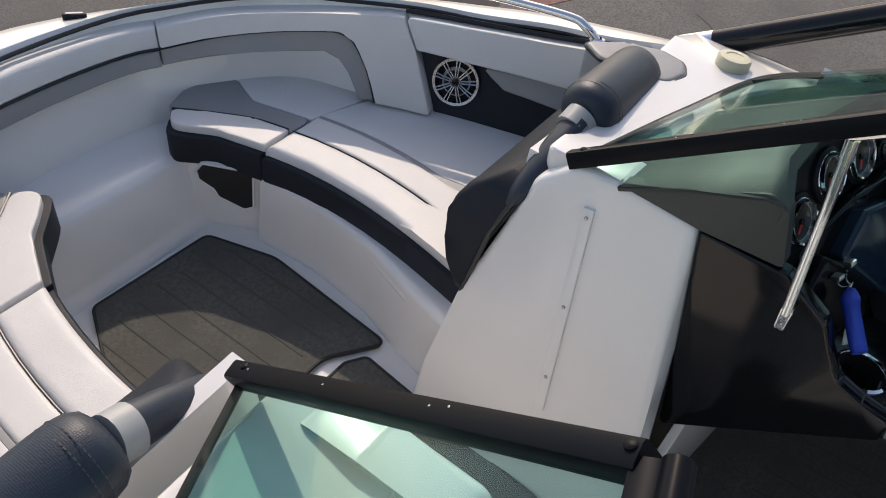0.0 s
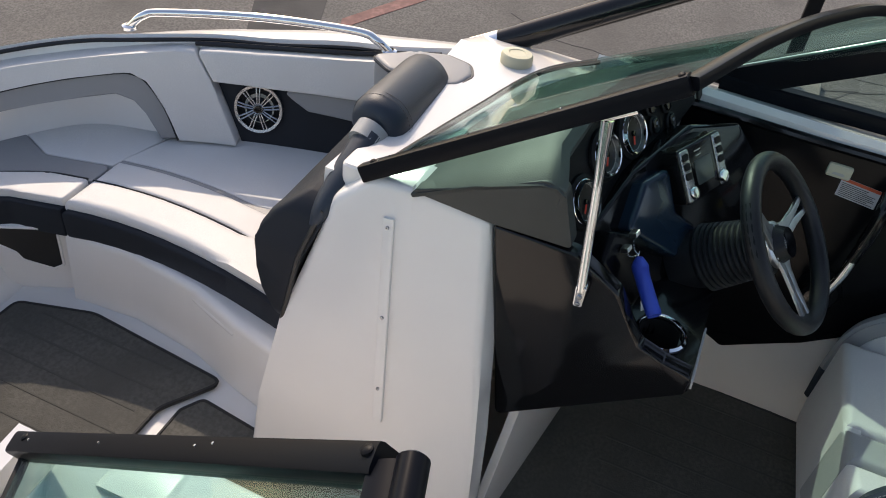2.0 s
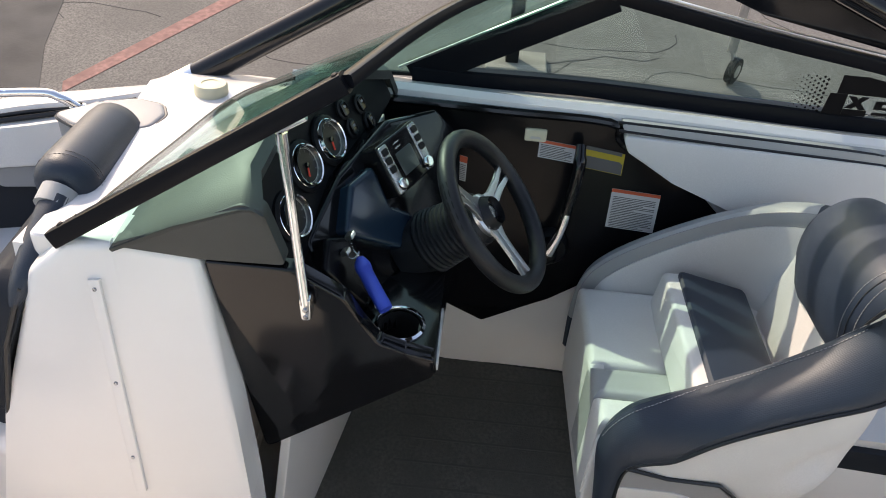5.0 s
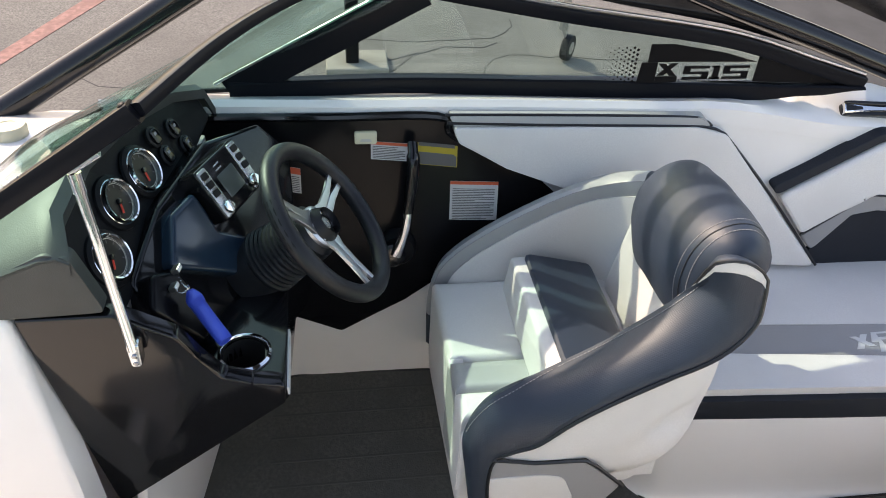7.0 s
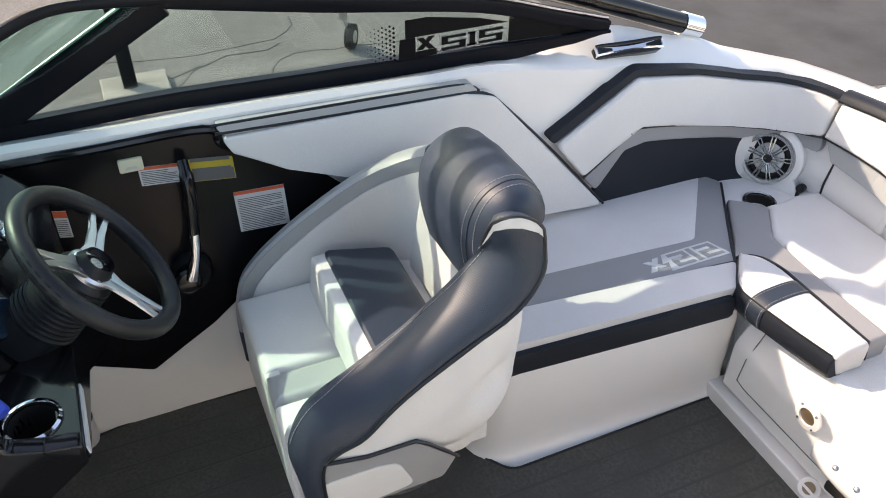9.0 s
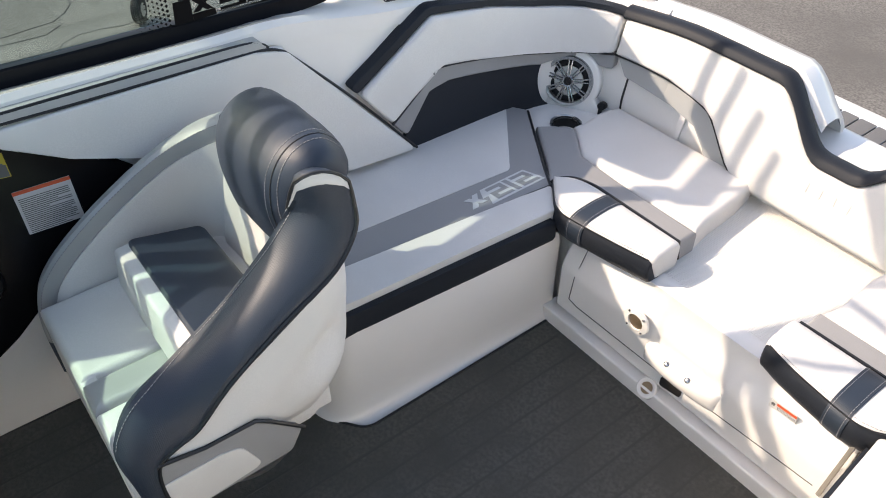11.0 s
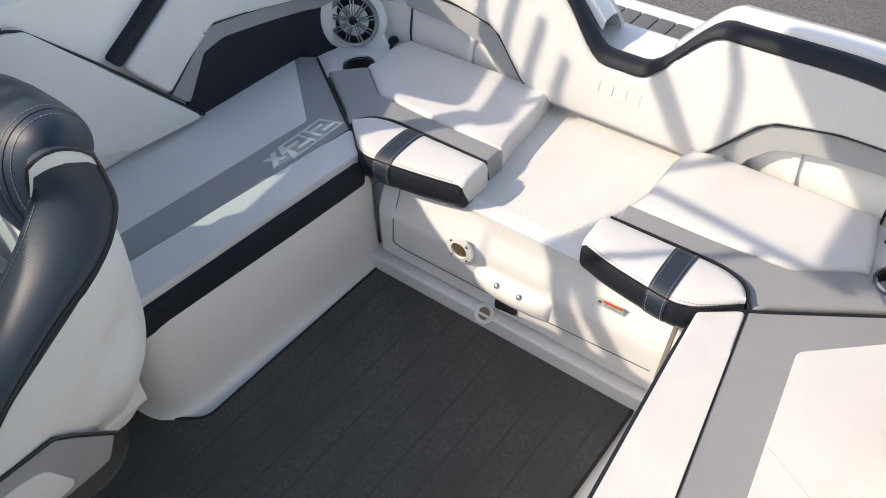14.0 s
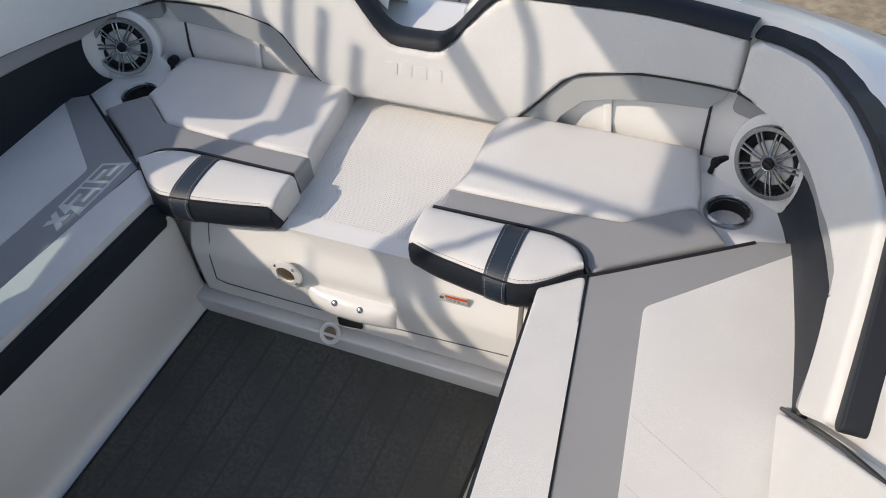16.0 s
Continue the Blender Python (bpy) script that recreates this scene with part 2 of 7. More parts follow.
def tube_bm(pts, r, n=8, closed=False, bm=None, squash=1.0):
    """A round rod along a line; r is one radius or one for each point."""
    bm = bm or bmesh.new()
    P = [Vector(p) for p in pts]
    k = len(P)
    rings, side = [], None
    for i in range(k):
        a = P[i - 1] if i or closed else P[i]
        b = P[(i + 1) % k] if i + 1 < k or closed else P[i]
        d = (b - a).normalized()
        if side is None:
            side = d.orthogonal().normalized()
        side = (side - d * side.dot(d)).normalized()
        up = d.cross(side)
        rad = r[i] if isinstance(r, (list, tuple)) else r
        rings.append([bm.verts.new(P[i] + (side * math.cos(2 * math.pi * j / n) + up * squash * math.sin(2 * math.pi * j / n)) * rad) for j in range(n)])
    for i in range(k if closed else k - 1):
        A, B = rings[i], rings[(i + 1) % k]
        for j in range(n):
            bm.faces.new((A[j], A[(j + 1) % n], B[(j + 1) % n], B[j]))
    if not closed:
        bm.faces.new(rings[0][::-1])
        bm.faces.new(rings[-1])
    return bm


def lathe_bm(profile, warp=None, n=32, bm=None, arc=1.0):
    """Turns a profile of (radius, height) about the w axis of a mapping."""
    bm = bm or bmesh.new()
    warp = warp or flat()
    rings = []
    for rad, h in profile:
        rings.append([bm.verts.new(warp(rad * math.cos(2 * math.pi * j / n), rad * math.sin(2 * math.pi * j / n), h)) for j in range(n)] if rad > 1e-6 else [bm.verts.new(warp(0, 0, h))])
    for A, B in zip(rings, rings[1:]):
        for j in range(n):
            if len(A) == 1 and len(B) == 1:
                continue
            if len(A) == 1:
                bm.faces.new((A[0], B[j], B[(j + 1) % n]))
            elif len(B) == 1:
                bm.faces.new((A[j], A[(j + 1) % n], B[0]))
            else:
                bm.faces.new((A[j], A[(j + 1) % n], B[(j + 1) % n], B[j]))
    return bm


def loft_bm(rows, closed=False, caps=False, bm=None):
    """A skin over rows of points, each row as long as the next."""
    bm = bm or bmesh.new()
    V = [[bm.verts.new(p) for p in row] for row in rows]
    for A, B in zip(V, V[1:]):
        k = len(A)
        for j in range(k if closed else k - 1):
            bm.faces.new((A[j], A[(j + 1) % k], B[(j + 1) % k], B[j]))
    if caps:
        bm.faces.new(V[0][::-1])
        bm.faces.new(V[-1])
    return bm


def thick(bm, d):
    """Gives a skin its thickness."""
    bmesh.ops.recalc_face_normals(bm, faces=bm.faces)
    bmesh.ops.solidify(bm, geom=bm.faces[:], thickness=d)
    return bm


def box_bm(lo, hi, bevel=0.004, warp=None, bm=None):
    x0, y0, z0 = lo
    x1, y1, z1 = hi
    return pad_bm([(x0, y0), (x1, y0), (x1, y1), (x0, y1)], z1, bevel, warp or flat(), base=z0, bm=bm)


class Way:
    """A line in plan with its outward side, by length along it."""

    def __init__(self, pts):
        self.p = [Vector(q) for q in pts]
        self.s = [0.0]
        for a, b in zip(self.p, self.p[1:]):
            self.s.append(self.s[-1] + (b - a).length)

    def at(self, s):
        i = max(0, min(len(self.p) - 2, next((j for j in range(len(self.s) - 1) if self.s[j + 1] >= s), len(self.p) - 2)))
        d = self.p[i + 1] - self.p[i]
        u = (s - self.s[i]) / d.length
        d0 = self.p[i] - self.p[max(0, i - 1)] if i else d
        d1 = self.p[min(i + 2, len(self.p) - 1)] - self.p[i + 1] if i + 2 < len(self.p) else d
        t = (d0.normalized() + d.normalized()).lerp(d.normalized() + d1.normalized(), max(0, min(1, u))).normalized()
        return self.p[i] + d * u, Vector((t.y, -t.x))

    def nearest(self, q):
        q = Vector(q)
        best = min(((p + (r - p) * min(1, max(0, (q - p).dot(r - p) / (r - p).length_squared)) - q).length, i) for i, (p, r) in enumerate(zip(self.p, self.p[1:])))[1]
        a, b = self.p[best], self.p[best + 1]
        return self.s[best] + (q - a).dot(b - a) / (b - a).length


def holed(c, r, edge, n=24):
    """Points that lead from an outline's edge round a hole and back."""
    a0 = math.atan2(edge[1] - c[1], edge[0] - c[0])
    ring = [(c[0] + r * math.cos(a0 + 2 * math.pi * k / n), c[1] + r * math.sin(a0 + 2 * math.pi * k / n)) for k in range(n + 1)]
    return [edge] + ring + [edge]


def beam_bm(pts, w, h, up=(0, 0, 1), bm=None, r=0.2):
    """A bar of rounded rectangular section along a line: w across, h along up."""
    bm = bm or bmesh.new()
    P = [Vector(p) for p in pts]
    prof = fillet([(-w / 2, -h / 2), (w / 2, -h / 2), (w / 2, h / 2), (-w / 2, h / 2)], min(w, h) * r, 2)
    rows = []
    for i, p in enumerate(P):
        d = (P[min(i + 1, len(P) - 1)] - P[max(i - 1, 0)]).normalized()
        u = Vector(up)
        u = (u - d * u.dot(d)).normalized()
        side = d.cross(u)
        rows.append([p + side * q[0] + u * q[1] for q in prof])
    return loft_bm(rows, closed=True, caps=True, bm=bm)


def strip_bm(warp, lo, hi, n, section):
    """A trim swept along a wall: section(s) gives its (z, w) points."""
    return loft_bm([[warp(s, z, w) for z, w in section(s)] for s in (lo + (hi - lo) * i / n for i in range(n + 1))])


def disc_map(c, normal, up=(0, 0, 1)):
    n = Vector(normal).normalized()
    v = Vector(up)
    v = (v - n * v.dot(n)).normalized()
    return frame_of(c, v.cross(n), v)


def screw(at, normal, parent=None, r=0.006, name="screw"):
    return part(name, lathe_bm([(r, -0.003), (r, 0.0015), (r * 0.7, 0.003), (0, 0.0034)], disc_map(at, normal), 12), SPK_SILVER, parent)


def speaker(c, normal, r, group):
    """A round marine speaker: ring, cone, hub and nine pairs of grille spokes."""
    t = thing("speaker", "silver marine speaker with paired grille spokes and pale cone", "speaker", group)
    f = disc_map(c, normal)
    part("ring", lathe_bm([(r, 0.0), (r, 0.010), (r * 0.97, 0.014), (r * 0.86, 0.013), (r * 0.83, 0.006), (r * 0.83, 0.0)], f, 48), SPK_SILVER, t, "silver plastic outer ring")
    part("surround", lathe_bm([(r * 0.84, 0.0), (r * 0.80, 0.002), (r * 0.70, 0.005), (r * 0.60, 0.001)], f, 40), RUBBER, t, "black rubber surround")
    part("cone", lathe_bm([(r * 0.61, 0.001), (r * 0.40, -0.004), (0.0, -0.006)], f, 40), SPK_CONE, t, "pale yellowish cone")
    part("hub", lathe_bm([(r * 0.24, 0.004), (r * 0.24, 0.012), (r * 0.20, 0.015), (r * 0.17, 0.014), (0, 0.0165)], f, 32), SPK_SILVER, t)
    part("badge", lathe_bm([(r * 0.165, 0.0145), (r * 0.15, 0.0172), (0, 0.0178)], f, 24), GLOSS_BLACK, t, "black centre badge")
    for k in range(9):
        a = 2 * math.pi * k / 9 + 0.2
        for d in (-0.07, 0.07):
            p0 = (r * 0.20 * math.cos(a) - d * 0.6 * r * math.sin(a), r * 0.20 * math.sin(a) + d * 0.6 * r * math.cos(a))
            p1 = (r * 0.85 * math.cos(a) - d * r * math.sin(a), r * 0.85 * math.sin(a) + d * r * math.cos(a))
            part("spoke", tube_bm([f(*p0, 0.0115), f((p0[0] + p1[0]) / 2, (p0[1] + p1[1]) / 2, 0.0135), f(*p1, 0.0115)], r * 0.036, 6), SPK_SILVER, t)
    return t


def drink_holder(c, r, group, ring_mat=None, normal=(0, 0, 1), depth=0.07):
    t = thing("drink_holder", "recessed round drink holder with polished rim", "drink holder", group)
    f = disc_map(c, normal, (0, 1, 0.01))
    part("rim", lathe_bm([(r * 0.82, -0.004), (r * 0.84, 0.004), (r * 0.90, 0.008), (r, 0.004), (r * 1.02, -0.002)], f, 40), ring_mat or CHROME, t, "polished steel rim")
    part("cup", lathe_bm([(r * 0.83, 0.003), (r * 0.80, -depth), (0, -depth)], f, 40), DARK_HOLE, t, "dark inner cup")
    return t


def text_bars(f, u0, u1, v0, rows, gap, height, parent, mat=None, name="printed_line", seed=3):
    """Lines of print too small to read, as plain bars."""
    rnd = random.Random(seed)
    for i in range(rows):
        v = v0 - gap * i
        b = u1 if rnd.random() > 0.3 else u0 + (u1 - u0) * rnd.uniform(0.5, 0.95)
        part(name, pad_bm([(u0, v), (b, v), (b, v + height), (u0, v + height)], 0.0016, 0, f, base=0.0009), mat or INK, parent)


def stitch_bm(pts, r=0.0009, dash=0.0055, gap=0.003):
    """A row of short thread stitches along a line."""
    bm = bmesh.new()
    P = [Vector(p) for p in pts]
    run = [0.0]
    for a, b in zip(P, P[1:]):
        run.append(run[-1] + (b - a).length)

    def at(d):
        for i in range(len(P) - 1):
            if d <= run[i + 1]:
                return P[i].lerp(P[i + 1], (d - run[i]) / max(1e-9, run[i + 1] - run[i]))
        return P[-1]
    d = 0.0
    while d + dash < run[-1]:
        tube_bm([at(d), at(d + dash)], r, 4, bm=bm)
        d += dash + gap
    return bm



# ---------------------------------------------------------------- the place's lines
def mirrored(half):
    return [(-x, y) for x, y in reversed(half[1:])] + list(half)


def port_out(x, y):
    """The port side of the cockpit lies a little further out."""
    return (x - 0.055 * max(0.0, min(1.0, (y + 0.45) / 0.45)), y) if x < 0 else (x, y)


AFT = Way(spline([port_out(*q) for q in mirrored([(0.0, -0.572), (0.34, -0.568), (0.66, -0.56), (0.79, -0.535), (0.865, -0.475), (0.903, -0.38), (0.918, -0.24), (0.925, 0.1), (0.935, 0.7), (0.94, 1.3), (0.95, 1.95)])], 6))
BOW = Way(list(reversed(spline(mirrored([(0.0, 3.46), (0.25, 3.44), (0.38, 3.38), (0.52, 3.26), (0.70, 2.99), (0.79, 2.80), (0.88, 2.5), (0.96, 2.22)]), 6))))
HULL = Way(spline(mirrored([(0.0, 3.69), (0.20, 3.63), (0.40, 3.50), (0.60, 3.34), (0.80, 3.13), (1.0, 2.82), (1.12, 2.5), (1.18, 2.2), (1.21, 1.7), (1.22, 0.8), (1.22, -0.2), (1.20, -0.40), (1.13, -0.58), (0.97, -0.69), (0.70, -0.76), (0.30, -0.80)]), 6))
SOLE_BOW = 0.158


def aft(s, z, w):
    p, n = AFT.at(s)
    lean = 0.185 + 0.075 * abs(n.y)
    q = p + n * ((lean if z > 0.4 else -0.04) * (z - 0.4) - w)
    return Vector((q.x, q.y, z))


def bow(s, z, w):
    p, n = BOW.at(s)
    q = p + n * (0.35 * (z - 0.45) - w)
    return Vector((q.x, q.y, z))


def s_at(x, y):
    return AFT.nearest((x, y))


def sb_at(x, y):
    return BOW.nearest((x, y))


def interp(x, table):
    for (a, u), (b, v) in zip(table, table[1:]):
        if x <= b:
            k = max(0.0, (x - a) / (b - a))
            k = k * k * (3 - 2 * k)
            return u + (v - u) * k
    return table[-1][1]


def rim_z(x, y):
    """The height of the deck's inner edge round the aft cockpit."""
    if y < -0.5:
        return interp(abs(x - 0.0), [(0.045, 0.538), (0.235, 0.688), (0.5, 0.692), (0.8, 0.675)])
    return interp(y, [(-0.5, 0.68), (-0.2, 0.72), (0.02, 0.77), (0.5, 0.825), (1.2, 0.84), (2.0, 0.85)])


# ---------------------------------------------------------------- ground
ground = tagged(part("ground", box_bm((-60, -60, -1.15), (60, 60, -1.05), 0), ASPHALT), "worn grey asphalt yard with cracks and stains", "ground", kind="structure")

# ---------------------------------------------------------------- hull, deck and liner
hull_rows = []
for i in range(0, 109):
    s = HULL.s[-1] * i / 108
    p, n = HULL.at(s)
    zt = interp(p.y, [(-0.8, 0.62), (0.2, 0.70), (1.4, 0.74), (2.4, 0.70), (3.7, 0.62)])
    keel = Vector((0.0, max(-0.78, min(p.y, 3.2)), interp(p.y, [(1.0, -0.62), (3.7, -0.30)])))
    row = [Vector((p.x + n.x * d, p.y + n.y * d, zt - h)) for d, h in ((0.012, 0.0), (0.0, 0.0), (-0.02, 0.05), (-0.005, 0.08), (0.02, 0.30), (0.07, 0.62), (0.16, 0.86))]
    row[-1].x *= 0.96
    hull_rows.append(row + [row[-1].lerp(keel, 0.5) + Vector((0, 0, -0.02)), keel])
hull = tagged(part("hull", loft_bm(hull_rows), GELCOAT), "white glossy fibreglass speedboat hull", "boat hull", kind="structure")


def ridge_z(y):
    """The crest of the side deck, which carries the windshield and the tower's feet."""
    return interp(y, [(-0.62, 0.0), (-0.5, 0.70), (-0.28, 0.772), (0.06, 0.85), (0.3, 0.818), (0.6, 0.812), (1.3, 0.832), (1.9, 0.838), (2.2, 0.0)])


def deck_rows(way, warp_in, top, lo, hi, n):
    rows = []
    for i in range(n + 1):
        s = lo + (hi - lo) * i / n
        p, _ = way.at(s)
        a = warp_in(s, top(p.x, p.y), 0.0)
        a0 = warp_in(s, top(p.x, p.y) - 0.04, 0.0)
        k = HULL.nearest((a.x, a.y))
        b, _ = HULL.at(min(max(k, 0.0), HULL.s[-1]))
        zt = interp(b.y, [(-0.8, 0.62), (0.2, 0.70), (1.4, 0.74), (2.4, 0.70), (3.7, 0.62)])
        b = Vector((b.x, b.y, zt))
        m = a.lerp(b, 0.45)
        m.z = max(max(a.z, b.z) * 0.75 + min(a.z, b.z) * 0.25 + 0.012, ridge_z(b.y))
        rim = a.lerp(b, 0.08)
        rim.z = a.z + 0.012
        rows.append([a0, a, rim, m, a.lerp(b, 0.75) + Vector((0, 0, 0.004)) + Vector((0, 0, (m.z - a.lerp(b, 0.75).z) * 0.55)), b])
    return rows


L = AFT.s[-1]
deck_aft_p = deck_rows(AFT, aft, rim_z, 0.0, s_at(-0.64, -0.56), 40)
deck_aft_s = deck_rows(AFT, aft, rim_z, s_at(0.64, -0.56), L, 40)
tagged(part("side_deck_port", thick(loft_bm(deck_aft_p), 0.01), GELCOAT), "white glossy fibreglass side deck beside the cockpit", "side deck", kind="structure")
tagged(part("side_deck_starboard", thick(loft_bm(deck_aft_s), 0.01), GELCOAT), "white glossy fibreglass side deck beside the helm", "side deck", kind="structure")


def bow_rim(x, y):
    return interp(y, [(2.2, 0.755), (2.5, 0.73), (2.8, 0.705), (3.1, 0.695), (3.5, 0.65)])


tagged(part("bow_deck", thick(loft_bm(deck_rows(BOW, bow, bow_rim, 0.0, BOW.s[-1], 70)), 0.01), GELCOAT), "white glossy fibreglass bow deck round the seating", "bow deck", kind="structure")

# cockpit sole and the liner's walls
floor = tagged(part("floor", box_bm((-1.0, -0.6, -0.06), (1.05, 2.0, -0.012), 0), GELCOAT), "white fibreglass cockpit sole", "floor", kind="structure")
def liner(way, warp, rim, n, zs):
    rows = []
    for i in range(n + 1):
        s = way.s[-1] * i / n
        top = rim(*way.at(s)[0]) - 0.03
        heights = [zs[0] + (top - zs[0]) * k / 10 for k in range(11)]
        rows.append([warp(s, z, -0.006 if way is AFT and k > 8 and z > 0.70 else 0.0) for k, z in enumerate(heights)] + [warp(s, z, -0.012) for z in reversed(heights)])
    return loft_bm(rows, closed=True, caps=True)


tagged(part("wall_cockpit", liner(AFT, aft, rim_z, 120, (-0.02,)), GELCOAT), "white fibreglass cockpit side liner", "cockpit liner", kind="structure")
def bow_liner(s, z, w):
    """The bow liner, hollowed outward behind the forward cushions."""
    p, _ = BOW.at(s)
    return bow(s, z, w - 0.062 * math.exp(-((p.y - 3.17) / 0.13) ** 2) * interp(z, [(0.46, 1.0), (0.58, 0.0)]) * (abs(p.x) > 0.3))


tagged(part("wall_bow", liner(BOW, bow_liner, bow_rim, 90, (0.10,)), GELCOAT), "white fibreglass bow liner", "bow liner", kind="structure")
tagged(part("floor_bow", pad_bm([(-0.9, 1.95), (0.9, 1.95), (0.82, 2.6), (0.62, 3.05), (0.30, 3.40), (-0.30, 3.40), (-0.62, 3.05), (-0.82, 2.6)], SOLE_BOW - 0.012, 0.0, flat(), base=SOLE_BOW - 0.06), GELCOAT), "white fibreglass bow sole", "floor", kind="structure")


def plinth(name, outline, z0, z1, flare, r, label):
    """A moulded seat base: upright walls with a coved foot and rounded top."""
    rows = []
    pts = fillet(outline, r, 6)
    for z, d in ((z0, flare), (z0 + 0.006, flare * 0.72), (z0 + 0.014, flare * 0.46), (z0 + 0.026, flare * 0.25), (z0 + 0.045, flare * 0.10), (z0 + 0.075, 0.0), (z1 - 0.03, 0.0), (z1, -0.008)):
        row = []
        k = len(pts)
        for i, p in enumerate(pts):
            t = (Vector(pts[(i + 1) % k]) - Vector(pts[i - 1]))
            t = t.normalized() if t.length > 1e-6 else Vector((1, 0))
            n = Vector((t.y, -t.x))
            q = Vector(p) + n * d
            row.append(Vector((q.x, q.y, z)))
        rows.append(row)
    bm = loft_bm(rows, closed=True)
    return tagged(part(name, bm, GELCOAT), label, "seat base", kind="structure")

# ---------------------------------------------------------------- cockpit wall pads
def on_aft(sg, pts):
    return [(s_at(sg * x, y), z) for x, y, z in pts]


def aft_line(sg, pts, w, n=6):
    q = spline([(s, z, 0) for s, z in on_aft(sg, pts)], n)
    return [aft(p.x, p.y, w) for p in q]


HOLDER = {1: (0.757, -0.374), -1: (-0.791, -0.384)}


def side_pads(sg):
    where = "helm" if sg > 0 else "port seat"
    # forward bolster
    t = thing("side_bolster", "light vinyl bolster with silver top strip beside the " + where, "side bolster", "cockpit side pads")
    o = fillet(on_aft(sg, [(0.94, 1.14, 0.805), (0.94, 0.52, 0.795), (0.93, 0.44, 0.775), (0.925, 0.105, 0.388), (0.925, 0.33, 0.408), (0.93, 0.80, 0.625), (0.94, 1.0, 0.70), (0.94, 1.12, 0.765)]), [0.012, 0.03, 0.04, 0.012, 0.04, 0.06, 0.06, 0.02])
    part("pad", pad_bm(o, 0.038, 0.016, aft, base=-0.004, step=0.07), VINYL, t, "light grey vinyl panel")
    o = fillet(on_aft(sg, [(0.94, 1.15, 0.833), (0.94, 0.505, 0.818), (0.935, 0.485, 0.796), (0.94, 1.13, 0.808)]), [0.012, 0.014, 0.004, 0.012])
    part("top_strip", pad_bm(o, 0.032, 0.010, aft, base=-0.004, step=0.07), VINYL_SILVER, t, "grey-green vinyl top strip")
    part("piping", tube_bm(aft_line(sg, [(0.94, 1.15, 0.815), (0.94, 0.9, 0.806), (0.94, 0.56, 0.797), (0.938, 0.49, 0.792), (0.935, 0.455, 0.780), (0.93, 0.425, 0.755), (0.92, 0.28, 0.60), (0.92, 0.10, 0.388)], 0.03), 0.004, 6), PIPING, t)
    part("piping", tube_bm(aft_line(sg, [(0.94, 1.155, 0.834), (0.94, 0.9, 0.829), (0.94, 0.7, 0.824), (0.94, 0.54, 0.818), (0.94, 0.50, 0.808), (0.938, 0.482, 0.795)], 0.028), 0.004, 6), PIPING, t)
    part("lower_strip", pad_bm(on_aft(sg, [(0.93, 0.93, 0.675), (0.93, 0.72, 0.585), (0.93, 0.45, 0.463), (0.93, 0.45, 0.41), (0.93, 0.80, 0.56)]), 0.02, 0.008, aft, base=-0.004, step=0.1), VINYL_MID, t, "grey vinyl lower strip")
    # quarter pad
    t = thing("quarter_pad", "light grey vinyl quarter pad with grey band and charcoal panel", "coaming pad", "cockpit side pads")
    o = on_aft(sg, [(0.92, 0.262, 0.603), (0.92, 0.004, 0.745), (0.92, -0.2, 0.718), (0.905, -0.36, 0.678), (0.865, -0.47, 0.660), (0.79, -0.535, 0.650), (0.752, -0.545, 0.645), (0.752, -0.545, 0.54), (0.80, -0.53, 0.532), (0.865, -0.475, 0.528), (0.905, -0.38, 0.54), (0.918, -0.2, 0.575), (0.92, -0.02, 0.602), (0.92, 0.02, 0.59), (0.92, 0.175, 0.492)])
    part("pad", pad_bm(fillet(o, 0.018, 4), 0.045, 0.018, aft, base=-0.004, step=0.06), VINYL, t, "light grey vinyl panel")
    o = on_aft(sg, [(0.92, 0.175, 0.489), (0.92, 0.02, 0.587), (0.92, -0.02, 0.599), (0.918, -0.2, 0.572), (0.905, -0.38, 0.537), (0.865, -0.475, 0.525), (0.80, -0.53, 0.529), (0.752, -0.545, 0.537), (0.745, -0.548, 0.485), (0.80, -0.53, 0.486), (0.865, -0.475, 0.506), (0.905, -0.38, 0.494), (0.918, -0.2, 0.527), (0.92, -0.04, 0.546), (0.92, 0.03, 0.535), (0.92, 0.125, 0.43)])
    part("band", pad_bm(fillet(o, 0.018, 3), 0.026, 0.008, aft, base=-0.004, step=0.06), VINYL_MID, t, "mid grey vinyl band")
    part("piping", tube_bm(aft_line(sg, [(0.92, 0.175, 0.488), (0.92, 0.025, 0.586), (0.92, -0.02, 0.600), (0.918, -0.2, 0.574), (0.905, -0.38, 0.538), (0.865, -0.475, 0.526), (0.80, -0.53, 0.530), (0.752, -0.545, 0.538)], 0.036), 0.0042, 6), PIPING, t)
    o = on_aft(sg, [(0.92, 0.125, 0.428), (0.92, 0.03, 0.533), (0.92, -0.04, 0.544), (0.918, -0.2, 0.525), (0.912, -0.31, 0.505)])
    sc, ahead = s_at(sg * 0.868, -0.478), (1 if s_at(sg * 0.918, -0.2) > s_at(sg * 0.868, -0.478) else -1)
    o += [(sc + ahead * 0.108 * math.cos(radians(e)), 0.436 + 0.108 * math.sin(radians(e))) for e in range(38, -59, -8)]
    o += on_aft(sg, [(0.918, -0.2, 0.345), (0.92, 0.125, 0.35)])
    part("dark_panel", pad_bm(fillet(o, 0.03, 4), 0.014, 0.005, aft, base=-0.004, step=0.06), VINYL_DARK, t, "charcoal vinyl panel")
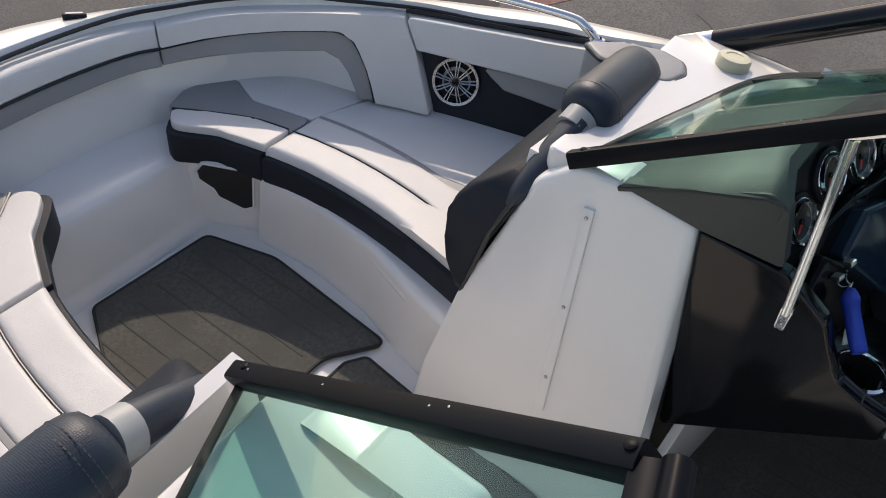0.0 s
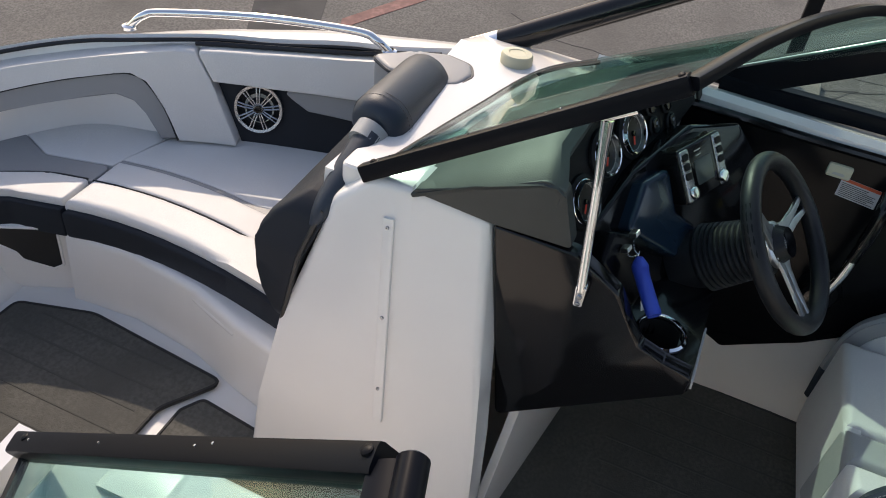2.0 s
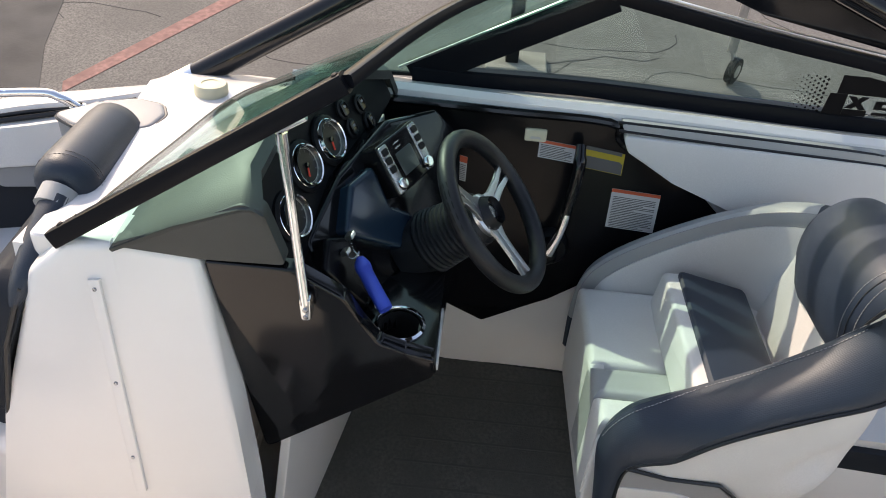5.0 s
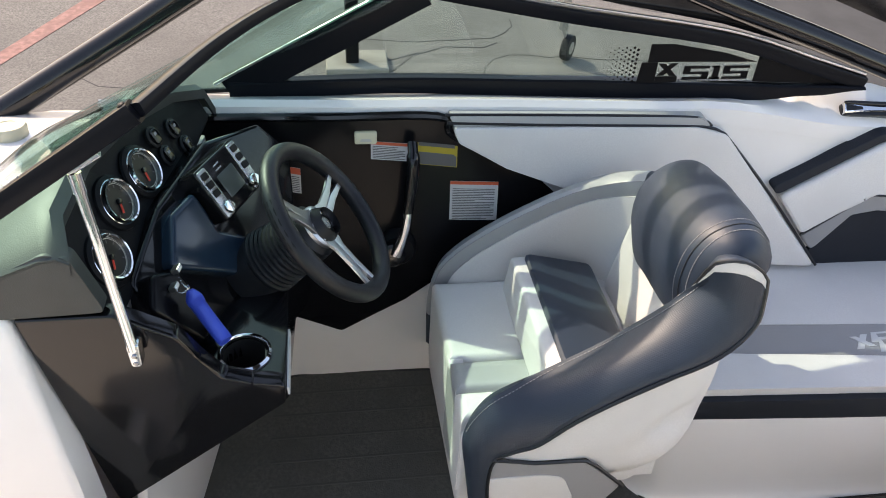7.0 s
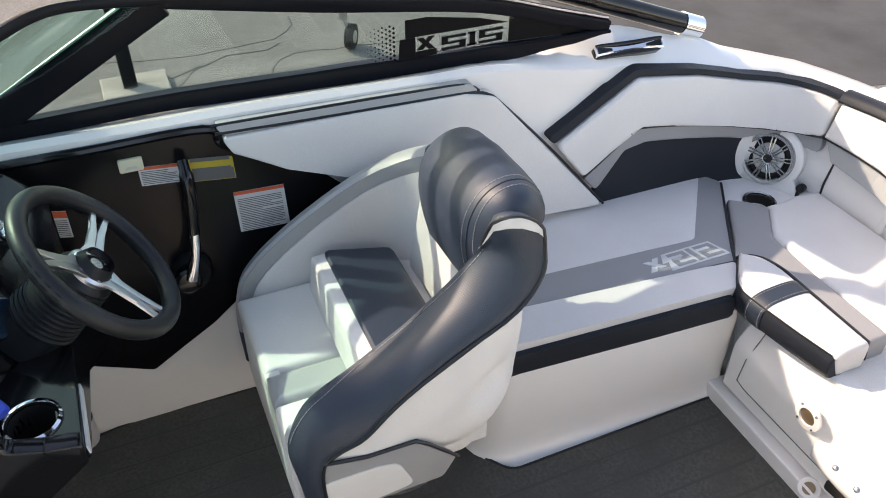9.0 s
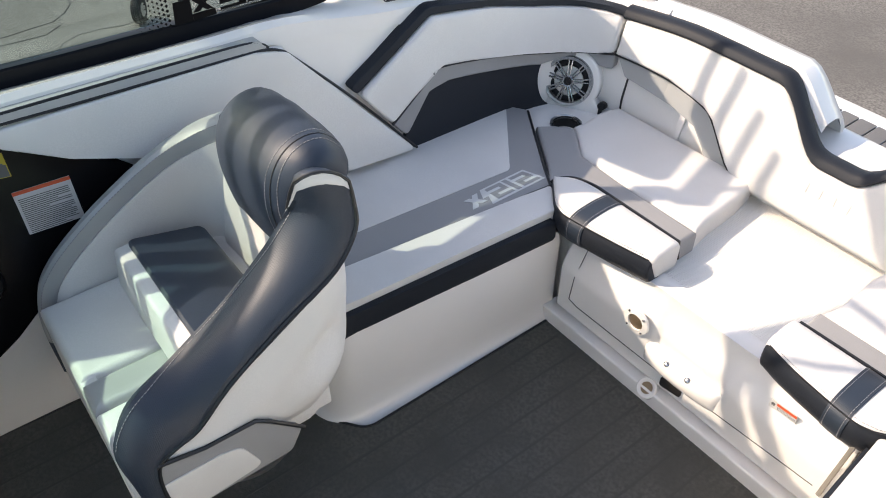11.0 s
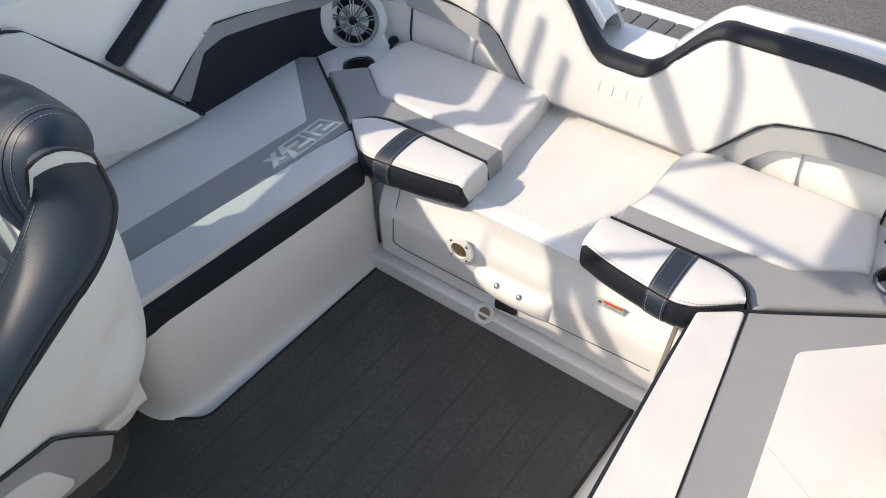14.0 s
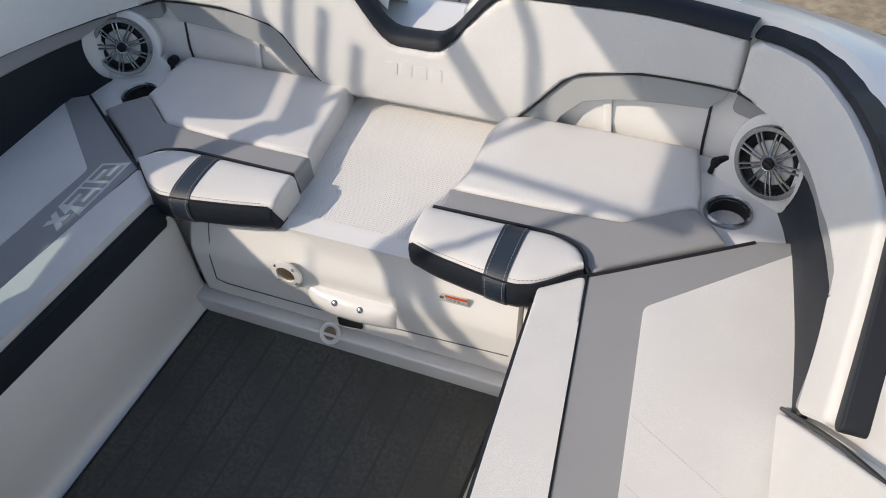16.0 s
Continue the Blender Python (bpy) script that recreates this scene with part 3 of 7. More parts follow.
    # charcoal rim trim, diagonal and along the top
    o = on_aft(sg, [(0.925, 0.285, 0.628), (0.92, 0.01, 0.772), (0.92, -0.2, 0.738), (0.905, -0.36, 0.697), (0.865, -0.47, 0.678), (0.79, -0.535, 0.668), (0.752, -0.545, 0.663), (0.752, -0.545, 0.649), (0.79, -0.535, 0.653), (0.865, -0.47, 0.663), (0.905, -0.36, 0.681), (0.92, -0.2, 0.721), (0.92, 0.004, 0.749), (0.925, 0.267, 0.605)])
    part("rim_trim", pad_bm(fillet(o, 0.05, 5), 0.034, 0.010, aft, base=-0.004, step=0.06), VINYL_DARK, t, "charcoal vinyl rim trim")
    c = aft(s_at(sg * 0.868, -0.478), 0.432 if sg > 0 else 0.438, 0.026)
    _, n = AFT.at(s_at(sg * 0.868, -0.478))
    plate = thing("speaker_plate", "white moulded plate round the speaker", "speaker plate", "speaker plates")
    o = [(0.102 * math.cos(radians(a)), 0.102 * math.sin(radians(a))) for a in range(-25, 206, 5)] + [(-0.118, -0.075), (-0.125, -0.11), (0.125, -0.11), (0.118, -0.075)]
    part("plate", pad_bm(o, 0.0, 0.008, disc_map(c, (-sg * 0.45, 0.85, 0.28)), base=-0.07), GELCOAT, plate)
    speaker(c, (-sg * 0.45, 0.85, 0.28), 0.080, "cockpit speakers")
    drink_holder((HOLDER[sg][0], HOLDER[sg][1], 0.352), 0.050, "drink holders", SPK_SILVER, depth=0.11)
    k = thing("ignition_switch", "small black battery switch key on the speaker moulding", "switch")
    c = Vector((sg * 0.742, -0.512, 0.372))
    f = disc_map(c, (-sg * 0.45, 0.8, 0.4))
    part("base", lathe_bm([(0.013, -0.06), (0.013, 0.004), (0.011, 0.008), (0, 0.009)], f, 16), RUBBER, k)
    part("handle", pad_bm(fillet([(-0.005, 0.004), (0.005, 0.004), (0.006, -0.026), (-0.006, -0.026)], 0.003), 0.013, 0.002, f, base=0.006), RUBBER, k)


side_pads(1)
side_pads(-1)

# speaker corner shelf around the drink holders
for sg in (1, -1):
    o = [(0.64, -0.56), (0.66, -0.36)] + holed((abs(HOLDER[sg][0]), HOLDER[sg][1]), 0.042, (0.74, -0.30)) + [(0.90, -0.22), (0.925, -0.30), (0.90, -0.44), (0.80, -0.545)]
    tagged(part("shelf_corner", pad_bm([(sg * x, y) for x, y in o], 0.35, 0.0, flat(), base=0.30), GELCOAT), "white fibreglass corner shelf", "shelf", kind="structure")

# stern backrest across the boat, with a dip over the walk-through
t = thing("stern_backrest_pad", "light vinyl stern backrest with charcoal rim and grey pocket surrounds", "coaming pad", "cockpit side pads")
up = [(x, -0.57, rim_z(x, -0.57) - 0.03) for x in [0.748 - 1.496 * i / 44 for i in range(45)]]
low = [(-0.748, -0.55, 0.54), (-0.55, -0.56, 0.536), (-0.415, -0.566, 0.512), (-0.375, -0.566, 0.49), (-0.245, -0.57, 0.352), (0.245, -0.57, 0.352), (0.375, -0.566, 0.49), (0.415, -0.566, 0.512), (0.55, -0.56, 0.536), (0.748, -0.55, 0.54)]
part("pad", pad_bm(on_aft(1, up + low), 0.045, 0.018, aft, base=-0.004, step=0.06), VINYL, t, "off-white vinyl panel")
sec = lambda s: [(rim_z(*AFT.at(s)[0]) + z, w) for z, w in ((-0.030, 0.028), (-0.028, 0.044), (-0.020, 0.050), (-0.008, 0.047), (0.001, 0.038), (0.003, 0.020), (0.0, 0.004))]
part("rim_trim", strip_bm(aft, s_at(-0.75, -0.55), s_at(0.75, -0.55), 70, sec), VINYL_DARK, t, "charcoal vinyl rim trim")
for sg in (1, -1):
    o = on_aft(sg, [(0.745, -0.55, 0.535), (0.55, -0.56, 0.53), (0.415, -0.566, 0.506), (0.37, -0.566, 0.484), (0.25, -0.57, 0.356), (0.355, -0.566, 0.356), (0.375, -0.566, 0.40), (0.425, -0.566, 0.445), (0.52, -0.56, 0.468), (0.70, -0.555, 0.482)])
    part("pocket_surround", pad_bm(fillet(o, 0.008, 3), 0.03, 0.008, aft, base=-0.004, step=0.06), VINYL_SILVER, t, "grey vinyl pocket surround")
    part("piping", tube_bm(aft_line(sg, [(0.75, -0.55, 0.538), (0.55, -0.56, 0.534), (0.42, -0.566, 0.512), (0.375, -0.566, 0.488), (0.31, -0.568, 0.42), (0.245, -0.57, 0.352)], 0.034), 0.0045, 6), PIPING, t)
    part("seam", tube_bm(aft_line(sg, [(0.702, -0.556, 0.34), (0.702, -0.556, 0.42), (0.702, -0.556, 0.49)], 0.001), 0.0035, 6), PIPING, t, "dark upright seam")
for k, x in enumerate((0.06, 0.02, -0.02, -0.06)):
    # embossed maker's figure, as plain raised blocks
    part("embossed_block", pad_bm(fillet(on_aft(1, [(x + 0.016, -0.57, 0.47), (x - 0.016, -0.57, 0.47), (x - 0.016, -0.57, 0.44), (x + 0.016, -0.57, 0.44)]), 0.004, 2), 0.0465, 0.0008, aft, base=0.043), VINYL, t)

# pocket post, the pale upright seen inside each stern pocket
for sg in (1, -1):
    p = thing("pocket_post", "pale plastic upright inside the stern pocket", "post")
    part("post", beam_bm([aft(s_at(sg * 0.485, -0.56), 0.35, 0.008), aft(s_at(sg * 0.475, -0.56), 0.47, 0.008)], 0.02, 0.012, (0, 1, 0)), GELCOAT, p)

# transom beyond the backrest: sill of the walk-through, platform with grey pads
tagged(part("transom_sill", pad_bm(fillet([(-0.34, -0.62), (0.34, -0.62), (0.34, -0.80), (-0.34, -0.80)], 0.04), 0.51, 0.025, flat(), base=0.2), GELCOAT), "white glossy walk-through sill at the transom", "transom", kind="structure")
for sg in (1, -1):
    rows = []
    for i in range(25):
        x = 0.10 + (0.72 - 0.10) * i / 24
        z = rim_z(x, -0.57)
        rows.append([Vector((sg * x, y, zz)) for y, zz in ((-0.635, z - 0.012), (-0.65, z + 0.010), (-0.69, z + 0.012), (-0.73, z), (-0.76, z - 0.04), (-0.785, min(z, 0.5) - 0.3))])
    tagged(part("transom_deck", thick(loft_bm(rows), 0.01), GELCOAT), "white glossy fibreglass transom top", "transom", kind="structure")
tagged(part("swim_platform", pad_bm(fillet([(-0.80, -0.80), (0.80, -0.80), (0.72, -1.31), (-0.72, -1.31)], 0.12), 0.30, 0.03, flat(), base=0.14), GELCOAT), "white fibreglass swim platform", "swim platform", kind="structure")
pf = thing("platform_pad", "grey foam deck planks on the swim platform", "deck pad")
for i in range(20):
    x = -0.62 + 0.062 * i
    part("plank", pad_bm(fillet([(x, -1.215), (x + 0.057, -1.215), (x + 0.057, -0.86), (x, -0.86)], 0.004, 2), 0.308, 0.002, flat(), base=0.295), TEAK_GREY, pf)

# gunwale cleats
def cleat(c, yaw, sg):
    t = thing("pull_up_cleat", "black and chrome pull-up cleat on the side deck", "cleat", "cleats")
    m = Matrix.Translation(c) @ Matrix.Rotation(yaw, 4, "Z") @ Matrix.Rotation(radians(-sg * 44), 4, "Y")
    f = lambda u, v, w: m @ Vector((u, v, w))
    part("base", pad_bm(fillet([(-0.017, -0.104), (0.017, -0.104), (0.017, 0.104), (-0.017, 0.104)], 0.012), 0.006, 0.003, f, base=-0.02), GLOSS_BLACK, t, "glossy black base")
    rows, rim = [], []
    for i in range(21):
        v = -0.102 + 0.204 * i / 20
        k = abs(v) / 0.102
        w, h = 0.006 + 0.009 * k ** 1.6, 0.013 + 0.005 * k * k
        rows.append([f(u, v, zz) for u, zz in ((-w, 0.003), (-w, h - 0.003), (-w * 0.7, h), (w * 0.7, h), (w, h - 0.003), (w, 0.003))])
        rim.append(f(sg * 0.014, v, 0.008 + 0.011 * k * k))
    part("horn", loft_bm(rows, closed=True, caps=True), CHROME, t, "polished steel horn")
    part("horn_cap", tube_bm(rim, [0.003 + 0.0035 * max(0.0, 1 - (abs(i - 10) / 10) ** 6) for i in range(21)], 10), GLOSS_BLACK, t, "black upper horn")
    for e in (1, -1):
        part("inlay", pad_bm(fillet([(-0.0095, e * 0.098), (0.0095, e * 0.098), (0.0035, e * 0.052), (-0.0035, e * 0.052)], 0.002, 2), 0.0012, 0.0006, lambda u, v, w: f(u, v, 0.0128 + 0.005 * (v / 0.102) ** 2 + w), base=-0.003), GLOSS_BLACK, t, "black end inlay")


cleat((1.019, 0.006, 0.805), radians(-5), 1)
cleat((-1.019, 0.006, 0.805), radians(5), -1)

# ---------------------------------------------------------------- aft benches
def seat_base_side(sg):
    e = 0.0 if sg > 0 else 0.05
    o = [(0.425 + e, -0.05), (0.46 + e * 2, 0.69 if sg > 0 else 0.95), (0.93 if sg > 0 else 0.98, 0.72 if sg > 0 else 0.97), (0.93 if sg > 0 else 0.98, -0.05)]
    o = [(sg * x, y) for x, y in o]
    if sg > 0:
        o = o[::-1]
    plinth("wall_bench_starboard" if sg > 0 else "wall_bench_port", o, -0.012, 0.305, 0.042, [0.02, 0.02, 0.1, 0.02] if sg < 0 else [0.02, 0.02, 0.1, 0.02], "white fibreglass side bench base with a coved foot")


seat_base_side(1)
seat_base_side(-1)


def bench(sg):
    """Side bench cushion: top of light and grey vinyl, dark front band and piping."""
    far = 0.70 if sg > 0 else 0.95
    off = 0.0 if sg > 0 else 0.028
    t = thing("bench_cushion", "light grey vinyl bench cushion with grey stripe and charcoal front", "boat cushion", "cockpit seat cushions")
    f = lambda u, v, w: Vector((sg * u, v, w))
    z = 0.378
    if sg > 0:
        inner = lambda y: 0.428 + 0.06 * (y + 0.04)
        seam = lambda y: 0.532 + 0.10 * (y + 0.08)
        edge = lambda y: 0.655 + 0.07 * (y + 0.06)
    else:
        inner = lambda y: 0.482 + 0.08 * (y + 0.02)
        seam = lambda y: 0.566 + 0.148 * (y + 0.095)
        edge = lambda y: 0.686 + 0.13 * (y + 0.055)
    ya = lambda x: -0.03 - 0.62 * max(0, x - 0.43 - off) if x < 0.60 else -0.135 + 0.62 * off - 0.66 * (x - 0.60)

    def between(a, b, y0, y1, n=8):
        q = [(a(y0[0] + (y1 - y0[0]) * i / n), y0[0] + (y1 - y0[0]) * i / n) for i in range(n + 1)]
        r = [(b(y0[1] + (y1 - y0[1]) * i / n), y0[1] + (y1 - y0[1]) * i / n) for i in range(n + 1)]
        return q + r[::-1]
    lip = 0.012 if sg > 0 else 0.003
    o = between(lambda y: inner(y) + lip, lambda y: seam(y) - 0.001, (-0.03, ya(0.53 + off)), far - 0.03)
    part("front_roll", pad_bm(fillet(o, [0.012] + [0.0] * (len(o) - 2) + [0.012]), z + 0.006, 0.026, f, base=0.335, step=0.12, segs=4), VINYL, t, "light grey vinyl front roll")
    o = between(lambda y: inner(y) - (0.006 if sg > 0 else 0.008), seam, (-0.015, -0.015), far)
    part("front_band", pad_bm(o, 0.362, 0.016, f, base=0.286, lower=0.018), VINYL_DARK, t, "charcoal vinyl front band")
    wide = 0.925 if sg > 0 else 0.975
    back = [(wide, -0.268 if sg > 0 else -0.316)] + [(x, ya(x)) for x in (0.86, 0.78, 0.70, 0.655 + off, 0.60, 0.56 + off)]
    o = between(lambda y: seam(y) - 0.022, lambda y: wide, (ya(0.51 + off), -0.268 if sg > 0 else -0.316), far - 0.03)
    part("stripe", pad_bm(o + back[1:], z, 0.003, f, base=0.30, step=0.12), VINYL_MID, t, "mid grey vinyl stripe and corner")
    o = between(edge, lambda y: wide, (-0.05, -0.27 if sg > 0 else -0.315), far - 0.03)
    part("seat", pad_bm(fillet(o, [0.028] + [0.0] * (len(o) - 1)), z + 0.0016, 0.0012, f, base=z - 0.012, step=0.12), VINYL, t, "light grey vinyl seat panel")
    y0 = ya(0.53 + off)
    part("piping", tube_bm([f(seam(y) - 0.001, y, z + 0.001) for y in (y0 + (far - 0.05 - y0) * i / 8 for i in range(9))], 0.004, 6), PIPING, t)
    part("piping", tube_bm([f(x, ya(x) + 0.003, z + 0.001) for x in (0.44 + off, 0.48 + off, 0.53 + off, 0.60, 0.70, 0.80, 0.855)], 0.004, 6), PIPING, t)
    if sg > 0:
        # pale figures painted on the stripe as light cast through the window decal
        g = lambda u, v, w: Vector((0.634 - 0.068 * v, -0.078 + u - 0.026 * v + 0.02 * v * u / 0.16, z + 0.0006 + w))
        part("print_block", pad_bm(fillet([(0.0, 0.0), (0.158, 0.0), (0.176, 0.5), (0.158, 0.5), (0.172, 1.0), (0.0, 1.0)], [0.003, 0.003, 0, 0, 0.003, 0.003]), 0.0006, 0, g, base=-0.001), VINYL_DECAL_LIGHT, t, "pale block painted as light through the window decal")
        bars = []
        for a in (0.008, 0.094):
            bars += [((a, a + 0.054), (v, v + 0.165)) for v in (0.10, 0.415, 0.73)] + [((a + 0.039, a + 0.054), (0.55, 0.75)), ((a, a + 0.015), (0.25, 0.45))]
        bars += [((0.072, 0.086), (0.08, 0.91))]
        for (u0, u1), (v0, v1) in bars:
            part("printed_figure", pad_bm([(u0, v0), (u1, v0), (u1, v1), (u0, v1)], 0.0011, 0, g, base=-0.001), VINYL_MID, t, "grey stroke painted as the window decal's cast figure")
        for q in (0, 1):
            part("printed_figure", pad_bm([(0.172, 0.08 + 0.62 * q), (0.190, 0.08 + 0.62 * q), (0.224, 0.80 - 0.62 * q), (0.206, 0.80 - 0.62 * q)], 0.0006 + 0.0008 * q, 0, g, base=-0.001), VINYL_DECAL_LIGHT, t, "pale stroke painted as light through the window decal")
    else:
        for p, q in (((0.722, 0.188), (0.955, 0.322)), ((0.742, 0.315), (0.955, 0.438))):
            part("seam_stitch", stitch_bm([f(p[0], p[1], z + 0.0018), f(q[0], q[1], z + 0.0018)], 0.0007, 0.004, 0.002), THREAD_PALE, t)
    return t


bench(1)
bench(-1)


def stern_seat(sg):
    t = thing("stern_cushion", "light grey vinyl stern cushion with grey band and strapped roll", "boat cushion", "cockpit seat cushions")
    f = lambda u, v, w: Vector((sg * u, v, w))
    z = 0.38
    a, off = (0.146, 0.0) if sg > 0 else (0.205, 0.028)
    b = (0.178, 0.196) if sg > 0 else (0.220, 0.238)
    k0 = 0.335 if sg > 0 else 0.375
    yb = lambda x: -0.045 - 0.62 * max(0, x - 0.43 - off) if x < 0.60 else -0.147 + 0.62 * off - 0.66 * (x - 0.60)
    q = 0.535 + off
    # the roll is swept from its inner end round the corner, front line against back line
    fronts = spline([(a, -0.056, 0), (0.25 + off, -0.036, 0), (0.39 + off, -0.016, 0), (0.435 + off, -0.022, 0), (0.46 + off, -0.036, 0), (0.49 + off, -0.061, 0), (q - 0.006, -0.096, 0)], 5)
    backs = spline([(a, -0.166, 0), (0.25 + off, -0.167, 0), (0.39 + off, -0.168, 0), (0.45 + off, -0.165, 0), (0.495 + off, -0.150, 0), (0.519 + off, -0.126, 0), (q - 0.008, -0.100, 0)], 5)
    light = ((0.0, 0, 0.325), (0.0, 0, 0.384), (0.02, 0, 0.394), (0.07, 0, 0.402), (0.18, 0, 0.407), (0.40, 0, 0.409), (0.62, 0, 0.407), (0.80, 0, 0.404), (0.91, 0, 0.399), (0.98, 0, 0.392), (1.0, 0, 0.384), (1.0, -0.025, 0.325))
    dark = ((1.0, -0.03, 0.374), (1.0, 0.000, 0.391), (1.0, 0.006, 0.382), (1.0, 0.009, 0.362), (1.0, 0.007, 0.340), (1.0, -0.002, 0.322), (1.0, -0.020, 0.313), (1.0, -0.05, 0.313))

    def section(B, F, shape, grow=0.0):
        n = (F - B).normalized()
        return [f(*((B.lerp(F, u) + n * (e + grow * (u >= 1.0)))[:2]), w + grow * (w > 0.33)) for u, e, w in shape]
    pairs = list(zip(backs, fronts))
    for nm, shape, mt, lb in (("front_roll", light, VINYL, "light grey vinyl front roll"), ("front_band", dark, VINYL_DARK, "charcoal vinyl front band")):
        first = section(*pairs[0], shape)
        mid = section(*pairs[0], ((0.5, 0, 0.352),) if nm == "front_roll" else ((1.0, -0.02, 0.350),))[0]
        ends = []
        for i in range(5):
            e = math.pi / 2 * (1 - i / 5)
            ends.append([p + (mid - p).normalized() * (0.009 if nm == "front_roll" else 0.006) * (1 - math.cos(e)) + Vector((-sg * (0.012 if nm == "front_roll" else 0.009) * math.sin(e), 0, 0)) for p in first])
        part(nm, loft_bm(ends + [section(B, F, shape) for B, F in pairs], closed=True, caps=True), mt, t, lb, 50)
    part("piping", tube_bm([section(B, F, ((1.0, 0.000, 0.3925),))[0] for B, F in pairs], 0.0022, 6), PIPING, t)
    part("stitching", stitch_bm([section(B, F, ((0.945, 0, 0.3965),))[0] for B, F in pairs[1:-1]], 0.0007), THREAD, t)

    def across(x):
        for (B, F), (B2, F2) in zip(pairs, pairs[1:]):
            if F.x <= x <= F2.x:
                u = (x - F.x) / (F2.x - F.x)
                return B.lerp(B2, u), F.lerp(F2, u)
    wrap = light[1:10] + dark[2:7]
    loop = wrap + ((1.0, -0.03, 0.330), (0.5, 0, 0.38), (0.1, 0, 0.38))
    part("strap", loft_bm([section(*across(k0 + 0.05 * i / 3), loop, 0.0025) for i in range(4)], closed=True, caps=True), VINYL_WOVEN, t, "woven charcoal strap with grey stitching", 50)
    part("band", pad_bm([(a + 0.005, -0.25), (a + 0.005, -0.164), (0.44 + off, -0.160), (0.49 + off, -0.142), (q - 0.012, -0.118), (q + 0.012, -0.098), (0.60, yb(0.60)), (0.775 + off, yb(0.775 + off)), (0.745 + off, -0.305), (0.715 + off, -0.335), (0.69 + off, -0.345), (0.58 + off * 0.5, -0.262), (0.42, -0.252)], z + 0.002, 0.012, f, base=0.31, step=0.1), VINYL_MID, t, "mid grey vinyl band")
    part("seat", pad_bm([(a + 0.008, -0.252), (0.42, -0.254), (0.58 + off * 0.5, -0.264), (0.69 + off, -0.347), (0.707 + off, -0.353), (0.704 + off, -0.40), (0.715, -0.47), (0.70, -0.545), (b[1], -0.553), (b[0], -0.46), (a + 0.02, -0.32)], z + 0.002, 0.02, f, base=0.31, step=0.1), VINYL, t, "light grey vinyl seat panel")
    part("piping", tube_bm(spline([f(x, y - 0.003, z + 0.013) for x, y in ((a, -0.168), (0.25 + off, -0.169), (0.39 + off, -0.170), (0.45 + off, -0.168), (0.497 + off, -0.153), (0.522 + off, -0.128), (q - 0.004, -0.102))], 4) + [f(q + 0.004, -0.10, z + 0.002)], 0.0045, 6), PIPING, t)
    part("piping", tube_bm([f(a + 0.002, -0.171, z + 0.013), f(a - 0.005, -0.165, z - 0.004), f(a - 0.009, -0.166, 0.345)], 0.004, 6), PIPING, t)
    for x in (k0 + 0.006, k0 + 0.044):
        part("stitching", stitch_bm(section(*across(x), wrap, 0.0028), 0.0008), THREAD, t)
    return t


stern_seat(1)
stern_seat(-1)

# stern moulding: step, front face and foot ledge
o = [(-0.95, -0.62), (0.95, -0.62), (0.95, -0.09), (0.10, -0.075), (-0.12, -0.075), (-0.95, -0.09)]
tagged(part("step_stern", pad_bm(fillet(o, 0.01), 0.318, 0.02, flat(), base=-0.01, step=0.2), NONSKID), "white textured fibreglass walk-through step", "stern step", kind="structure")
def hatch_y(u, v):
    """The hatch face leans back at its top, and further back in the foot recess at its middle."""
    edge = interp(u, [(-0.165, 0.0), (-0.135, 1.0), (0.055, 1.0), (0.078, 0.0)])
    return -0.075 - interp(v, [(0.20, 0.0), (0.315, 0.045)]) - 0.016 * edge * interp(v, [(0.14, 0.0), (0.19, 1.0), (0.25, 0.8), (0.31, 0.0)])


o = fillet([(-0.46, 0.06), (0.40, 0.06), (0.40, 0.318), (0.16, 0.322), (-0.15, 0.322), (-0.46, 0.318)], 0.012)
tagged(part("wall_stern_face", pad_bm(o, 0.05, 0.01, step=0.012, warp=lambda u, v, w: Vector((u, hatch_y(u, v) + w, v)), base=0), GELCOAT), "white fibreglass stern hatch face", "hatch", kind="structure")
rows = []
for i in range(29):
    e = -1 + 2 * i / 28
    x, d = -0.035 + 0.118 * e, 0.026 * math.sqrt(max(0.0, 1 - e * e))
    rows.append([Vector((x, -0.030 + y, z)) for y, z in ((-0.02, 0.186), (0.0, 0.180), (d * 0.55, 0.173), (d * 0.85, 0.165), (d, 0.152), (d, 0.138), (d * 0.8, 0.124), (d * 0.45, 0.116), (-0.005, 0.112))])
tagged(part("wall_hatch_lip", loft_bm(rows), GELCOAT), "white moulded foot lip on the stern hatch", "hatch", kind="structure")
tagged(part("ledge_stern", pad_bm(fillet([(-0.44, -0.08), (0.43, -0.08), (0.43, 0.0), (-0.44, 0.0)], 0.01), 0.05, 0.032, flat(), base=-0.01, segs=6), GELCOAT), "white fibreglass foot ledge", "ledge", kind="structure")

# ---------------------------------------------------------------- floor mats
def mat(name, outline, z, label):
    t = thing(name, label, "floor mat")
    part("carpet", pad_bm(outline, 0.006, 0.003, flat(z), base=-0.008), MAT, t)
    part("binding", tube_bm([(p[0], p[1], z + 0.004) for p in outline], 0.005, 6, closed=True), MAT_EDGE, t, "dark stitched mat binding")
    return t


